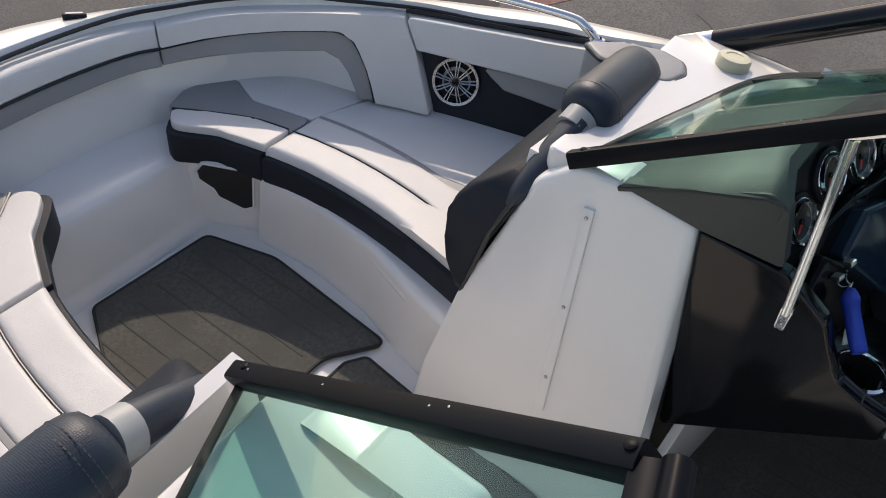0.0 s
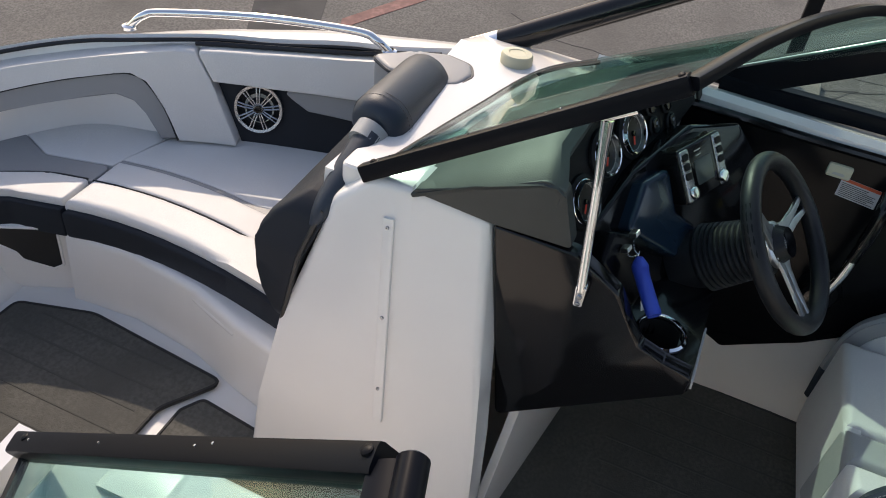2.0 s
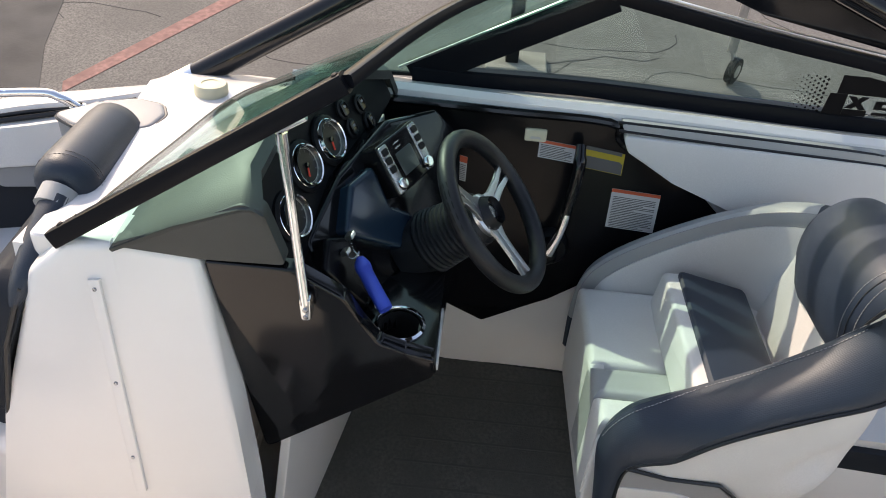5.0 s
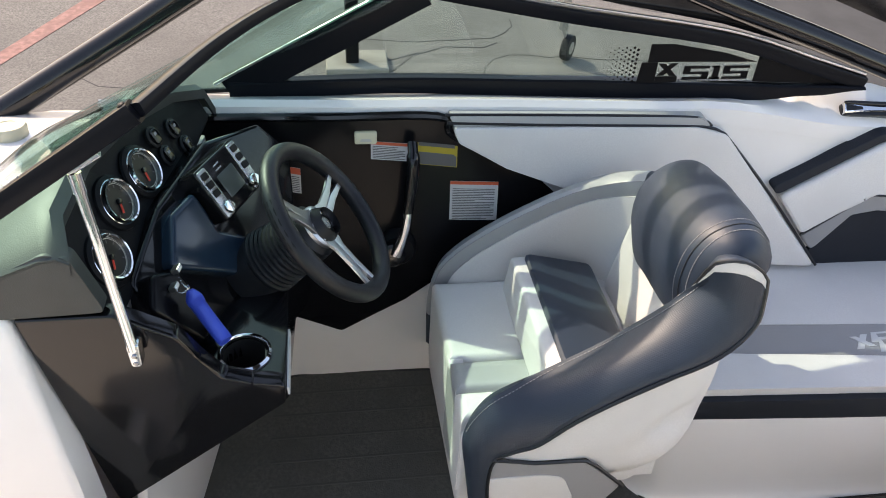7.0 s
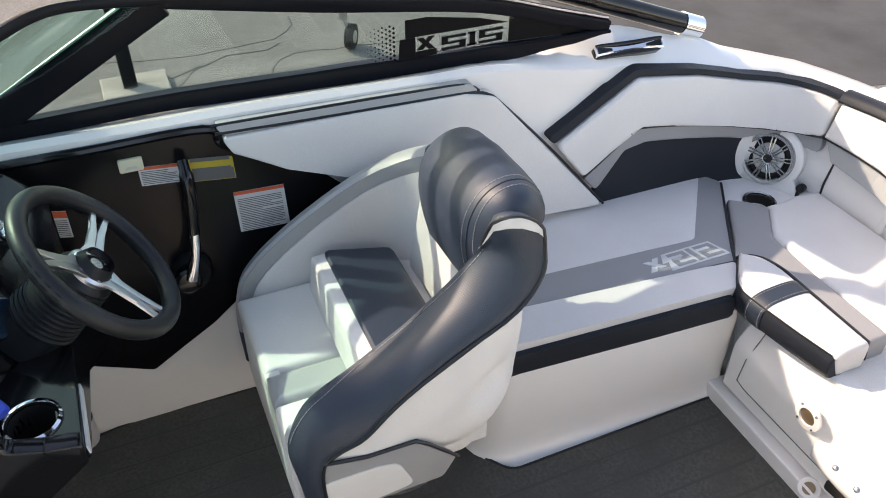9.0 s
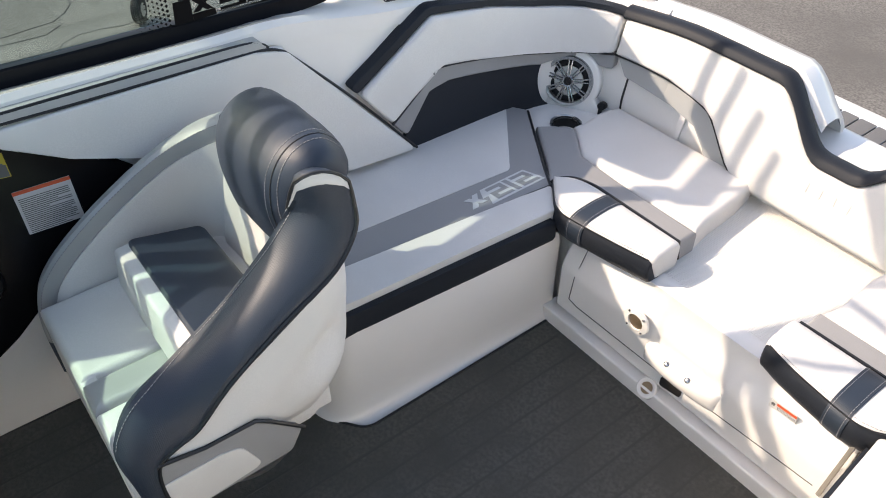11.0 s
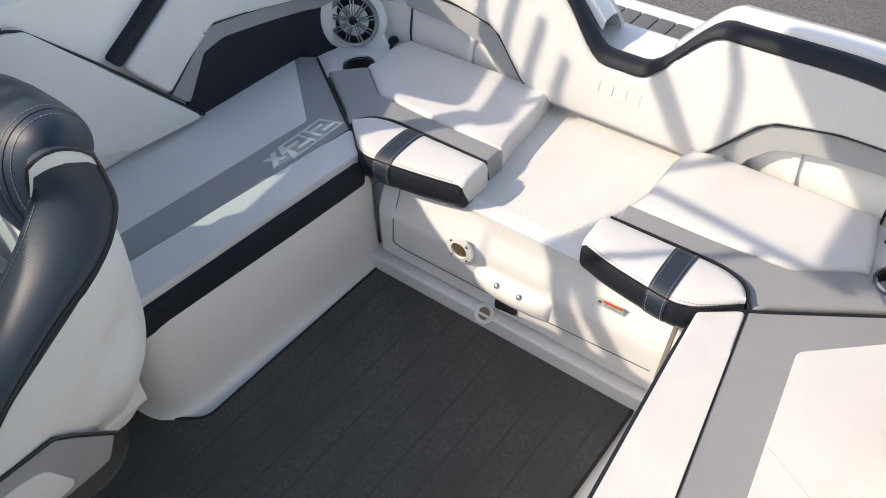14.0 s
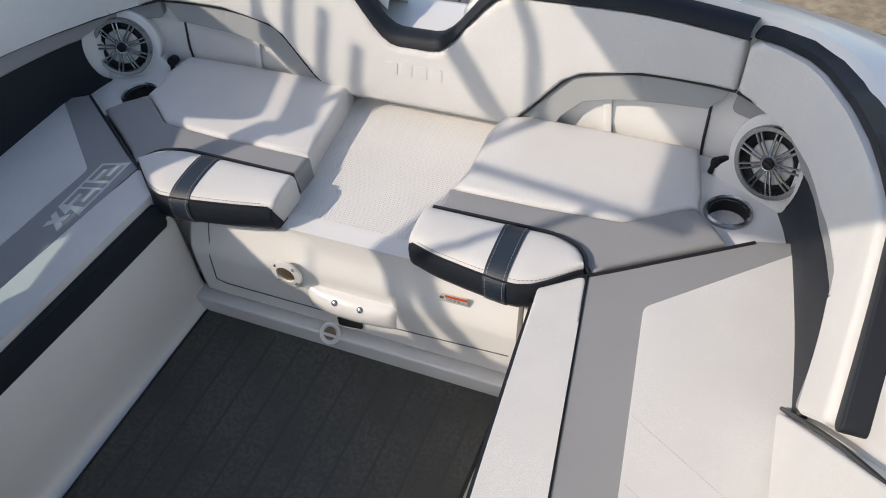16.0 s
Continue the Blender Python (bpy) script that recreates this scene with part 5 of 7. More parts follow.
# ---------------------------------------------------------------- windshield
def windshield(sg, bot, top, label_):
    ws = thing("windshield", label_, "windshield", "windshields")
    part("pane", thick(loft_bm([bot, [a.lerp(b, 0.5) for a, b in zip(bot, top)], top]), 0.005), GLASS, ws, "green tinted curved pane")
    inward = (bot[0] - bot[5]).normalized()
    nrm = (bot[0] - top[0]).cross(inward)
    part("post", beam_bm([bot[0] + Vector((0, 0.012, -0.008)), top[0]], 0.030, 0.034, nrm), FRAME_BLACK, ws, "scuffed black inboard post")
    part("top_rail", beam_bm(top, 0.026, 0.022, (0, 0.4, 1)), FRAME_BLACK, ws)
    part("bottom_rail", beam_bm([p + Vector((0, 0, -0.006)) for p in bot], 0.012, 0.010, (0, 0, 1)), RUBBER, ws, "black rubber base seal")
    for u in (0.03, 0.985):
        screw(bot[0].lerp(top[0], u) + Vector((0, 0.010, 0.0145)), (0, 0.5, 0.85), ws, 0.006).data.materials[0] = SATIN_BLACK
    for u in (0.055, 0.09, 0.33, 0.37, 0.62, 0.66):
        q = bot[0].lerp(top[0], u) + Vector((0.004 * math.sin(u * 90), 0.0105, 0.0142))
        part("paint_chip", lathe_bm([(0.0022 + 0.0012 * math.sin(u * 50), -0.003), (0.0015, 0.0012), (0, 0.0014)], disc_map(q, (0, 0.5, 0.85)), 7), SPK_SILVER, ws, "bare metal paint chip")
    part("pillar", beam_bm([bot[-1] + Vector((0, 0.02, -0.01)), top[-1]], 0.030, 0.075, (0.0, 0.6, 0.5)), FRAME_BLACK, ws, "black raked pillar")
    part("pillar_bead", beam_bm([bot[-1] + Vector((-sg * 0.012, 0.055, 0.012)), top[-1] + Vector((-sg * 0.012, 0.045, 0.02))], 0.006, 0.006), BRUSHED, ws, "bright pillar bead")
    sb = spline([(sg * 1.10, 1.66, 0.862), (sg * 1.115, 1.2, 0.872), (sg * 1.10, 0.6, 0.872), (sg * 1.07, 0.24, 0.866), (sg * 1.045, 0.065, 0.866)], 6)
    st = spline([tuple(top[-1]), (sg * 1.085, 0.85, 1.040), (sg * 1.08, 0.45, 0.978), (sg * 1.065, 0.20, 0.908), (sg * 1.045, 0.065, 0.872)], 6)
    part("side_pane", thick(loft_bm([sb, st]), 0.005), GLASS_SIDE, ws, "green tinted triangular side pane")
    rail = []
    for p in sb:
        hi = interp(p.y, [(0.08, 0.868), (0.3, 0.862), (0.5, 0.862), (0.8, 0.869), (1.3, 0.880), (1.66, 0.880)])
        lo = interp(p.y, [(0.06, 0.862), (0.2, 0.838), (0.34, 0.820), (0.5, 0.817), (0.8, 0.822), (1.3, 0.841), (1.66, 0.838)]) - 0.004
        x = abs(p.x) - 0.008
        rail.append([Vector((sg * u, p.y, z)) for u, z in ((x - 0.008, lo), (x - 0.015, lo + 0.004), (x - 0.015, hi - 0.004), (x - 0.010, hi), (x + 0.015, hi), (x + 0.015, lo))])
    part("side_bottom_rail", loft_bm(rail, closed=True, caps=True), FRAME_BLACK, ws)
    part("side_top_rail", beam_bm(st, 0.03, 0.034, (0, 0, 1)), FRAME_BLACK, ws)
    part("bright_bead", beam_bm([p + Vector((0, 0, 0.024)) for p in st], 0.01, 0.006, (0, 0, 1)), BRUSHED, ws)
    return ws


bot = spline([(0.335, 2.205, 0.868), (0.66, 2.125, 0.858), (0.94, 2.035, 0.852), (1.085, 1.86, 0.852), (1.10, 1.64, 0.862)], 8)
top = spline([(0.365, 1.70, 1.205), (0.60, 1.612, 1.197), (0.82, 1.512, 1.177), (0.98, 1.40, 1.155), (1.085, 1.205, 1.105)], 8)
ws = windshield(1, bot, top, "green-tinted windshield in black frame ahead of the helm")
botp = spline([(-0.405, 2.305, 0.874), (-0.66, 2.20, 0.862), (-0.94, 2.05, 0.852), (-1.085, 1.86, 0.852), (-1.10, 1.64, 0.862)], 8)
topp = spline([(-0.448, 1.80, 1.245), (-0.64, 1.74, 1.235), (-0.87, 1.61, 1.18), (-1.05, 1.40, 1.125), (-1.085, 1.205, 1.105)], 8)
windshield(-1, botp, topp, "green-tinted windshield in black frame on the port side")
hinge = thing("pane_hinge", "black barrel hinge with chrome pin on the opened pane", "hinge")
d = (topp[0] - botp[0]).normalized()
e = (topp[4] - topp[0]).normalized()
o = topp[0] + d * 0.026 + Vector((0, 0, -0.004))
part("barrel", tube_bm([o - e * 0.012, o - e * 0.009, o + e * 0.11, o + e * 0.113], [0.010, 0.0135, 0.0135, 0.010], 16), FRAME_BLACK, hinge, "black hinge barrel")
part("leaf", beam_bm([topp[0] + d * 0.012, topp[0] + d * 0.012 + e * 0.10], 0.02, 0.006, (0, 0.5, 0.85)), FRAME_BLACK, hinge, "flat hinge leaf")
part("pin", tube_bm([o + d * 0.008 + e * 0.035, o + d * 0.026 + e * 0.037], 0.0055, 12), CHROME, hinge, "chrome pin")

# frit dots and a plain block decal on the side glass
decal = thing("window_decal", "smoked grey number decal in black dotted corner of the side window", "decal")
flatten = lambda off: (lambda u, v, w: Vector((1.080 - off - w - 0.06 * max(0, 0.35 - u), u + 0.002, v - 0.021)))
on_aft_glass = lambda u, v, w: Vector((1.0742 - w - 0.10 * (0.35 - u), u + 0.002, v - 0.021))
plate = [(0.352, 0.887), (0.352, 0.932), (0.358, 0.935), (0.552, 0.938), (0.566, 0.941), (0.578, 0.936), (0.592, 0.936), (0.604, 0.941), (0.612, 0.938), (0.608, 0.922), (0.612, 0.906), (0.600, 0.904), (0.590, 0.909), (0.580, 0.909), (0.568, 0.904), (0.554, 0.904), (0.554, 0.887)]
for film in ([(0.20, 0.870), (0.66, 0.870), (0.66, 0.886), (0.20, 0.886)], [(0.20, 0.887), (0.351, 0.887), (0.351, 0.956), (0.20, 0.944)], [(0.351, 0.940), (0.555, 0.9425), (0.64, 0.9425), (0.64, 0.99), (0.58, 0.99), (0.44, 0.965)], [(0.613, 0.887), (0.66, 0.887), (0.655, 0.942), (0.613, 0.942)], [(0.08, 0.886), (0.1995, 0.886), (0.1995, 0.944), (0.08, 0.925)], [(0.555, 0.887), (0.6125, 0.887), (0.6125, 0.9035), (0.555, 0.9035)]):
    part("corner_film", pad_bm(film, 0.001, 0, flatten(0.003) if film[0][0] > 0.34 else on_aft_glass, base=0.0), PRINT_BLACK, decal, "black printed film")
part("number_plate", pad_bm(plate, 0.001, 0, flatten(0.002), base=0.0), SMOKE, decal, "smoked translucent plate")
bars = []
for y0 in (0.368, 0.474):
    a, b, c, e = y0, y0 + 0.018, y0 + 0.050, y0 + 0.068
    bars += [((a, e), (0.894, 0.901)), ((a, e), (0.909, 0.915)), ((a, e), (0.924, 0.931)), ((c, e), (0.915, 0.926)), ((a, b), (0.899, 0.910))]
bars += [((0.447, 0.463), (0.894, 0.931)), ((0.442, 0.470), (0.894, 0.900)), ((0.447, 0.468), (0.926, 0.931))]
for (y0, y1), (z0, z1) in bars:
    part("numeral_bar", pad_bm([(y0, z0), (y1, z0), (y1, z1), (y0, z1)], 0.001, 0, flatten(0.004), base=0.0), PRINT_BLACK, decal, "black numeral stroke")
for s_ in (1, -1):
    part("numeral_bar", pad_bm([(0.560, 0.9225 - s_ * 0.0165), (0.578, 0.9225 - s_ * 0.0165), (0.611, 0.9225 + s_ * 0.0165), (0.593, 0.9225 + s_ * 0.0165)], 0.001, 0, flatten(0.004 + 0.002 * (s_ > 0)), base=0.0), PRINT_BLACK, decal, "black numeral stroke")
for i in range(9):
    for j in range(8):
        y, z = 0.668 + 0.010 * i, 0.888 + 0.012 * j + 0.006 * (i % 2)
        if z < 0.985:
            r = 0.0042 * (1 - i / 10)
            part("dot", pad_bm([(y - r, z), (y, z - r), (y + r, z), (y, z + r)], 0.001, 0, flatten(-0.004), base=0.0), PRINT_BLACK, decal)

rod = thing("windshield_strut", "polished steel windshield support strut with end brackets", "strut")
part("rod", tube_bm([(0.290, 1.763, 0.805), (0.362, 1.804, 1.10)], 0.0088, 14), CHROME, rod)
part("sleeve", tube_bm([(0.356, 1.8005, 1.075), (0.3632, 1.8046, 1.105)], 0.0105, 14), CHROME, rod)
part("bracket", slab3([(0.290, 1.774, 0.818), (0.290, 1.753, 0.818), (0.288, 1.752, 0.772), (0.288, 1.770, 0.772)], (-1, 0, 0.1), 0.005, 0.003, 0.006, base=-0.02), CHROME, rod, "polished foot bracket")
for z in (0.796, 0.780):
    screw((0.284, 1.762, z), (-1, 0, 0.1), rod, 0.005)
part("clamp", beam_bm([(0.362, 1.812, 1.108), (0.37, 1.765, 1.135)], 0.016, 0.010), CHROME, rod, "polished clamp plate")

# ---------------------------------------------------------------- bow seating
def bow_seat(sg):
    t = thing("bow_cushion", "light grey vinyl bow side cushion with charcoal front band", "boat cushion", "bow seat cushions")
    f = lambda u, v, w: Vector((sg * u, v, w))
    z = 0.45
    fit = np.polyfit((2.36, 2.6, 2.82, 3.03), (0.294, 0.340, 0.354, 0.328) if sg > 0 else (0.340, 0.357, 0.344, 0.300), 3)
    inner = lambda y: float(np.polyval(fit, y))
    ra, rb = (0.108, 0.202) if sg > 0 else (0.120, 0.21)
    ys = [2.36 + 0.67 * i / 10 for i in range(11)]

    def band(a, b, y0=2.36, y1=3.028):
        q = [y0 + (y1 - y0) * i / 10 for i in range(11)]
        return [(inner(y) + a, y) for y in q] + [(inner(y) + b(y) if callable(b) else inner(y) + b, y) for y in reversed(q)]
    part("front_roll", pad_bm(band(0.004, ra), z + 0.012, 0.022, f, base=0.41, step=0.04, segs=4), VINYL, t, "light vinyl front roll")
    part("second_roll", pad_bm(band(ra + 0.001, rb), z + 0.007, 0.012, f, base=0.40, step=0.04), VINYL, t, "light vinyl second roll")
    part("dark_stripe", pad_bm(band(rb, lambda y: rb + 0.014 + 0.20 * max(0, (2.62 - y) / 0.26) ** 1.5), z, 0.0015, f, base=0.40, step=0.1), VINYL_MID, t, "grey vinyl stripe")
    q = [2.36 + 0.668 * i / 10 for i in range(11)]
    o = [(inner(y) + rb + 0.0145 + 0.20 * max(0, (2.62 - y) / 0.26) ** 1.5, y) for y in q] + [(0.72, 2.975), (0.795, 2.80), (0.87, 2.52), (0.90, 2.36)]
    part("seat", pad_bm(o, z + 0.001, 0.002, f, base=0.40, step=0.1), VINYL, t, "light vinyl seat panel")
    part("front_band", pad_bm(band(-0.012, 0.08), 0.436, 0.01, f, base=0.352, step=0.1, lower=0.012), VINYL_DARK, t, "charcoal vinyl front band")
    part("piping", tube_bm([f(inner(y) + ra + 0.0005, y, z + 0.004) for y in ys], 0.0026, 6), PIPING, t)
    if sg < 0:
        # the port forward cushion reaches further inboard
        f = lambda u, v, w: Vector((-(u - (0.04 + 0.25 * max(0, v - 3.03)) * max(0, min(1, 1 - (u - 0.26) / 0.28))), v, w))
    t = thing("bow_cushion", "light grey vinyl forward bow cushion with dark grey patch", "boat cushion", "bow seat cushions")
    part("front_roll", pad_bm(fillet([(0.335, 3.034), (0.43, 3.034), (0.40, 3.14), (0.335, 3.25), (0.285, 3.325), (0.235, 3.275), (0.30, 3.17)], [0.01, 0.01, 0.05, 0.05, 0.02, 0.04, 0.06]), z + 0.012, 0.02, f, base=0.41, step=0.1), VINYL, t, "light vinyl front roll")
    part("patch", pad_bm(fillet([(0.432, 3.034), (0.51, 3.034), (0.465, 3.21), (0.512, 3.325), (0.44, 3.368), (0.37, 3.378), (0.283, 3.345), (0.338, 3.252), (0.402, 3.142)], [0.005, 0.02, 0.04, 0.005, 0.05, 0.05, 0.02, 0.05, 0.05]), z + 0.002, 0.008, f, base=0.40, step=0.1), VINYL_MID, t, "dark grey vinyl patch")
    part("seat", pad_bm([(0.512, 3.034), (0.72, 2.985), (0.708, 3.06), (0.672, 3.16), (0.60, 3.262), (0.514, 3.325), (0.467, 3.21)], z + 0.002, 0.004, f, base=0.40, step=0.1), VINYL, t, "light vinyl seat panel")
    part("front_band", pad_bm(fillet([(0.318, 3.034), (0.42, 3.034), (0.30, 3.30), (0.27, 3.32), (0.21, 3.272), (0.285, 3.165)], [0.005, 0.01, 0.02, 0.02, 0.05, 0.06]), 0.44, 0.01, f, base=0.352, step=0.1, lower=0.012), VINYL_DARK, t, "charcoal vinyl front band")
    part("piping", tube_bm(spline([f(0.43, 3.04, z + 0.008), f(0.402, 3.14, z + 0.008), f(0.338, 3.25, z + 0.008), f(0.287, 3.325, z + 0.008)], 5), 0.004, 6), PIPING, t)
    side = "starboard" if sg > 0 else "port"
    o = [(0.20, 2.34), (0.24, 2.50), (0.29, 2.65), (0.315, 2.85), (0.300, 3.04), (0.46, 3.05), (0.9, 3.0), (0.95, 2.30)]
    tagged(part("wall_bow_seat_" + side, pad_bm([(sg * x, y) for x, y in o], 0.365, 0.02, lambda u, v, w: Vector((u + sg * 0.10 * (w - 0.16), v, w)), base=0.14, step=0.1), GELCOAT), "white fibreglass bow seat base", "seat base", kind="structure")
    o = [(0.345, 3.03), (0.245, 3.23), (0.245, 3.44), (0.40, 3.385), (0.58, 3.27), (0.70, 3.06), (0.72, 2.98)]
    tagged(part("wall_bow_corner_" + side, pad_bm([(sg * x, y) for x, y in fillet(o, [0.01, 0.03, 0.01, 0.01, 0.01, 0.01, 0.01])], 0.365, 0.01, flat(), base=0.14), GELCOAT), "white fibreglass base under the forward bow cushion", "seat base", kind="structure")
    # storage port: a flat dark sheet paints the shade inside, no hole is cut
    pocket = thing("storage_opening", "dark sheet standing for the shade in the storage port under the bow cushion", "storage opening")
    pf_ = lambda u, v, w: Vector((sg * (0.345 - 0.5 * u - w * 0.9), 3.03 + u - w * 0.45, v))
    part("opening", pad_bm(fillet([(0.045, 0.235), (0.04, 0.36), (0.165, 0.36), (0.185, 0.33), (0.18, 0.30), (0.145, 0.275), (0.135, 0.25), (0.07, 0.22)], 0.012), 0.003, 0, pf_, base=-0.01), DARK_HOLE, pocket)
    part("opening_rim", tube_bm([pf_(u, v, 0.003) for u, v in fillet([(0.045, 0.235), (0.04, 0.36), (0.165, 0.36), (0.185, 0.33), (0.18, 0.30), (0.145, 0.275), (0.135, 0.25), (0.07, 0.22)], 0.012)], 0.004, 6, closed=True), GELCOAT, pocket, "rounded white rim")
    f = lambda u, v, w: Vector((sg * u, v, w))
    # raised ribs moulded on the seat base
    for y0, y1 in ((2.50, 2.66), (2.72, 2.86)):
        tagged(part("wall_rib_" + side, tube_bm([Vector((sg * (interp(y, [(2.5, 0.235), (2.65, 0.29), (2.85, 0.315)]) + 0.0125 + 0.10 * 0.16), y, 0.325)) for y in (y0, (y0 + y1) / 2, y1)], [0.009, 0.013, 0.009], 10), GELCOAT), "white moulded rib on the seat base", "moulding", kind="structure")
    # backrest bolster against the console
    # the port console stands further outboard and forward
    bx, by = (0.0, 0.0) if sg > 0 else (0.09, 0.10)
    f = lambda u, v, w: Vector((sg * (u + bx), v + by, w))
    b = thing("bow_bolster", "charcoal vinyl bow backrest with rolled headrest", "backrest", "bow backrests")
    o = fillet([(0.222, 0.472), (0.90, 0.462), (0.93, 0.70), (0.52, 0.825), (0.42, 0.81), (0.295, 0.765), (0.258, 0.66)], [0.05, 0.03, 0.05, 0.05, 0.08, 0.08, 0.12])
    swell = lambda v: interp(v, [(0.46, 0.10), (0.60, 0.75), (0.70, 1.0), (0.83, 0.35)])
    part("backrest", pad_bm(o, 0.12, 0.045, lambda u, v, w: f(u, interp(v, [(0.40, 2.35), (0.55, 2.335), (0.84, 2.262)]) + w * swell(v), v), base=-0.002, step=0.05, segs=4), VINYL_DARK, b, "charcoal vinyl backrest")
    part("neck", tube_bm(spline([f(0.285, 2.30, 0.728), f(0.33, 2.288, 0.772), f(0.40, 2.280, 0.815), f(0.465, 2.275, 0.843)], 4), [0.010, 0.018, 0.024, 0.027, 0.029, 0.030, 0.031, 0.031, 0.032, 0.032, 0.033, 0.034, 0.034], 16, squash=0.85), VINYL_WOVEN, b, "woven charcoal neck")
    part("collar", tube_bm([f(0.448, 2.276, 0.836), f(0.484, 2.273, 0.850)], 0.0375, 18, squash=0.88), VINYL_SILVER, b, "silver vinyl collar")
    rr = [0.030, 0.050, 0.060, 0.064, 0.065, 0.065, 0.065, 0.065, 0.063, 0.054, 0.030]
    xs = [0.478, 0.486, 0.50, 0.52, 0.545, 0.62, 0.70, 0.745, 0.775, 0.79, 0.796]
    roll = lambda x: (2.272 + 0.05 * (x - 0.48), 0.856 - 0.13 * (x - 0.48))
    part("headrest", tube_bm([f(x, *roll(x)) for x in xs], rr, 24, squash=0.92), VINYL_WOVEN, b, "woven charcoal headrest roll", 60)
    for x in (0.522, 0.536):
        y, z_ = roll(x)
        part("stitching", stitch_bm([f(x, y + 0.0652 * math.cos(a), z_ + 0.0652 * math.sin(a) * 0.95) for a in (k * math.pi / 14 for k in range(-2, 17))], 0.0010), THREAD_DARK, b)
    part("piping", tube_bm([f(x, y, z_) for x, y, z_ in ((0.222, 2.345, 0.48), (0.256, 2.318, 0.66), (0.295, 2.285, 0.765), (0.42, 2.262, 0.81), (0.52, 2.25, 0.825), (0.78, 2.24, 0.815))], 0.006, 6), PIPING, b)


bow_seat(1)
bow_seat(-1)
rows = []
for i in range(25):
    x = -0.40 + 0.80 * i / 24
    y = 3.205 + 0.10 * abs(x) ** 2
    rows.append([Vector((x, y + a, z)) for a, z in ((-0.03, 0.140), (-0.022, 0.152), (-0.004, 0.165), (0.004, 0.19), (0.040, 0.335), (0.047, 0.352), (0.058, 0.362), (0.075, 0.366), (0.30, 0.372))])
tagged(part("wall_bow_step", loft_bm(rows), GELCOAT), "white fibreglass anchor locker step at the bow", "bow step", kind="structure")


def on_bow(sg, pts):
    return [(sb_at(sg * x, y), z) for x, y, z in pts]


def bow_line(sg, pts, w, n=6):
    return [bow(p.x, p.y, w) for p in spline([(s, z, 0) for s, z in on_bow(sg, pts)], n)]


def bow_pads(sg):
    t = thing("bow_backrest_pad", "light grey vinyl bow backrest with grey band and piping", "coaming pad", "bow wall pads")
    o = on_bow(sg, [(0.335, 3.40, 0.632), (0.50, 3.28, 0.655), (0.62, 3.12, 0.675), (0.715, 2.965, 0.69), (0.735, 2.92, 0.69), (0.75, 2.885, 0.62), (0.78, 2.82, 0.456), (0.712, 2.968, 0.462), (0.697, 2.995, 0.545), (0.682, 3.035, 0.612), (0.668, 3.07, 0.632), (0.645, 3.105, 0.633), (0.58, 3.20, 0.621), (0.48, 3.295, 0.602), (0.335, 3.40, 0.579)])
    part("pad", pad_bm(fillet(o, 0.008, 3), 0.045, 0.016, bow, base=-0.004, step=0.06), VINYL, t, "light grey vinyl panel")
    o = on_bow(sg, [(0.335, 3.40, 0.577), (0.48, 3.295, 0.600), (0.58, 3.20, 0.619), (0.645, 3.105, 0.631), (0.668, 3.07, 0.630), (0.681, 3.035, 0.610), (0.696, 2.995, 0.543), (0.711, 2.97, 0.460), (0.685, 3.01, 0.460), (0.668, 3.04, 0.525), (0.659, 3.066, 0.557), (0.64, 3.105, 0.574), (0.58, 3.20, 0.564), (0.48, 3.295, 0.548), (0.335, 3.40, 0.530)])
    part("band", pad_bm(o, 0.032, 0.008, bow, base=-0.004, step=0.06), VINYL_MID, t, "mid grey vinyl band")
    part("piping", tube_bm(bow_line(sg, [(0.335, 3.40, 0.578), (0.48, 3.295, 0.601), (0.58, 3.20, 0.620), (0.645, 3.105, 0.632), (0.668, 3.07, 0.631), (0.682, 3.035, 0.611), (0.697, 2.995, 0.544), (0.712, 2.97, 0.462)], 0.04), 0.0042, 6), PIPING, t)
    t = thing("bow_side_pad", "light grey vinyl bow side pad above a charcoal speaker panel", "coaming pad", "bow wall pads")
    o = on_bow(sg, [(0.737, 2.917, 0.692), (0.80, 2.77, 0.698), (0.86, 2.56, 0.715), (0.92, 2.35, 0.735), (0.95, 2.25, 0.735), (0.945, 2.27, 0.64), (0.89, 2.47, 0.622), (0.81, 2.74, 0.614), (0.752, 2.88, 0.616)])
    part("pad", pad_bm(fillet(o, 0.012, 3), 0.045, 0.016, bow, base=-0.004, step=0.06), VINYL, t, "light grey vinyl panel")
    o = on_bow(sg, [(0.752, 2.88, 0.612), (0.81, 2.74, 0.61), (0.89, 2.47, 0.618), (0.945, 2.27, 0.636), (0.95, 2.25, 0.44), (0.782, 2.815, 0.44)])
    part("dark_panel", pad_bm(o, 0.006, 0.003, bow, base=-0.004, step=0.06), VINYL_DARK, t, "charcoal panel")
    o = on_bow(sg, [(0.815, 2.725, 0.608), (0.89, 2.47, 0.616), (0.945, 2.27, 0.632), (0.94, 2.30, 0.55), (0.89, 2.47, 0.552), (0.84, 2.645, 0.562)])
    part("grey_insert", pad_bm(fillet(o, 0.015, 3), 0.026, 0.008, bow, base=-0.004, step=0.06), VINYL_MID, t, "mid grey vinyl insert")
    part("piping", tube_bm(bow_line(sg, [(0.735, 2.92, 0.70), (0.80, 2.77, 0.706), (0.86, 2.56, 0.723), (0.92, 2.35, 0.744), (0.945, 2.26, 0.748)], 0.02), 0.007, 6), PIPING, t)
    s = sb_at(sg * 0.80, 2.775)
    p, n = BOW.at(s)
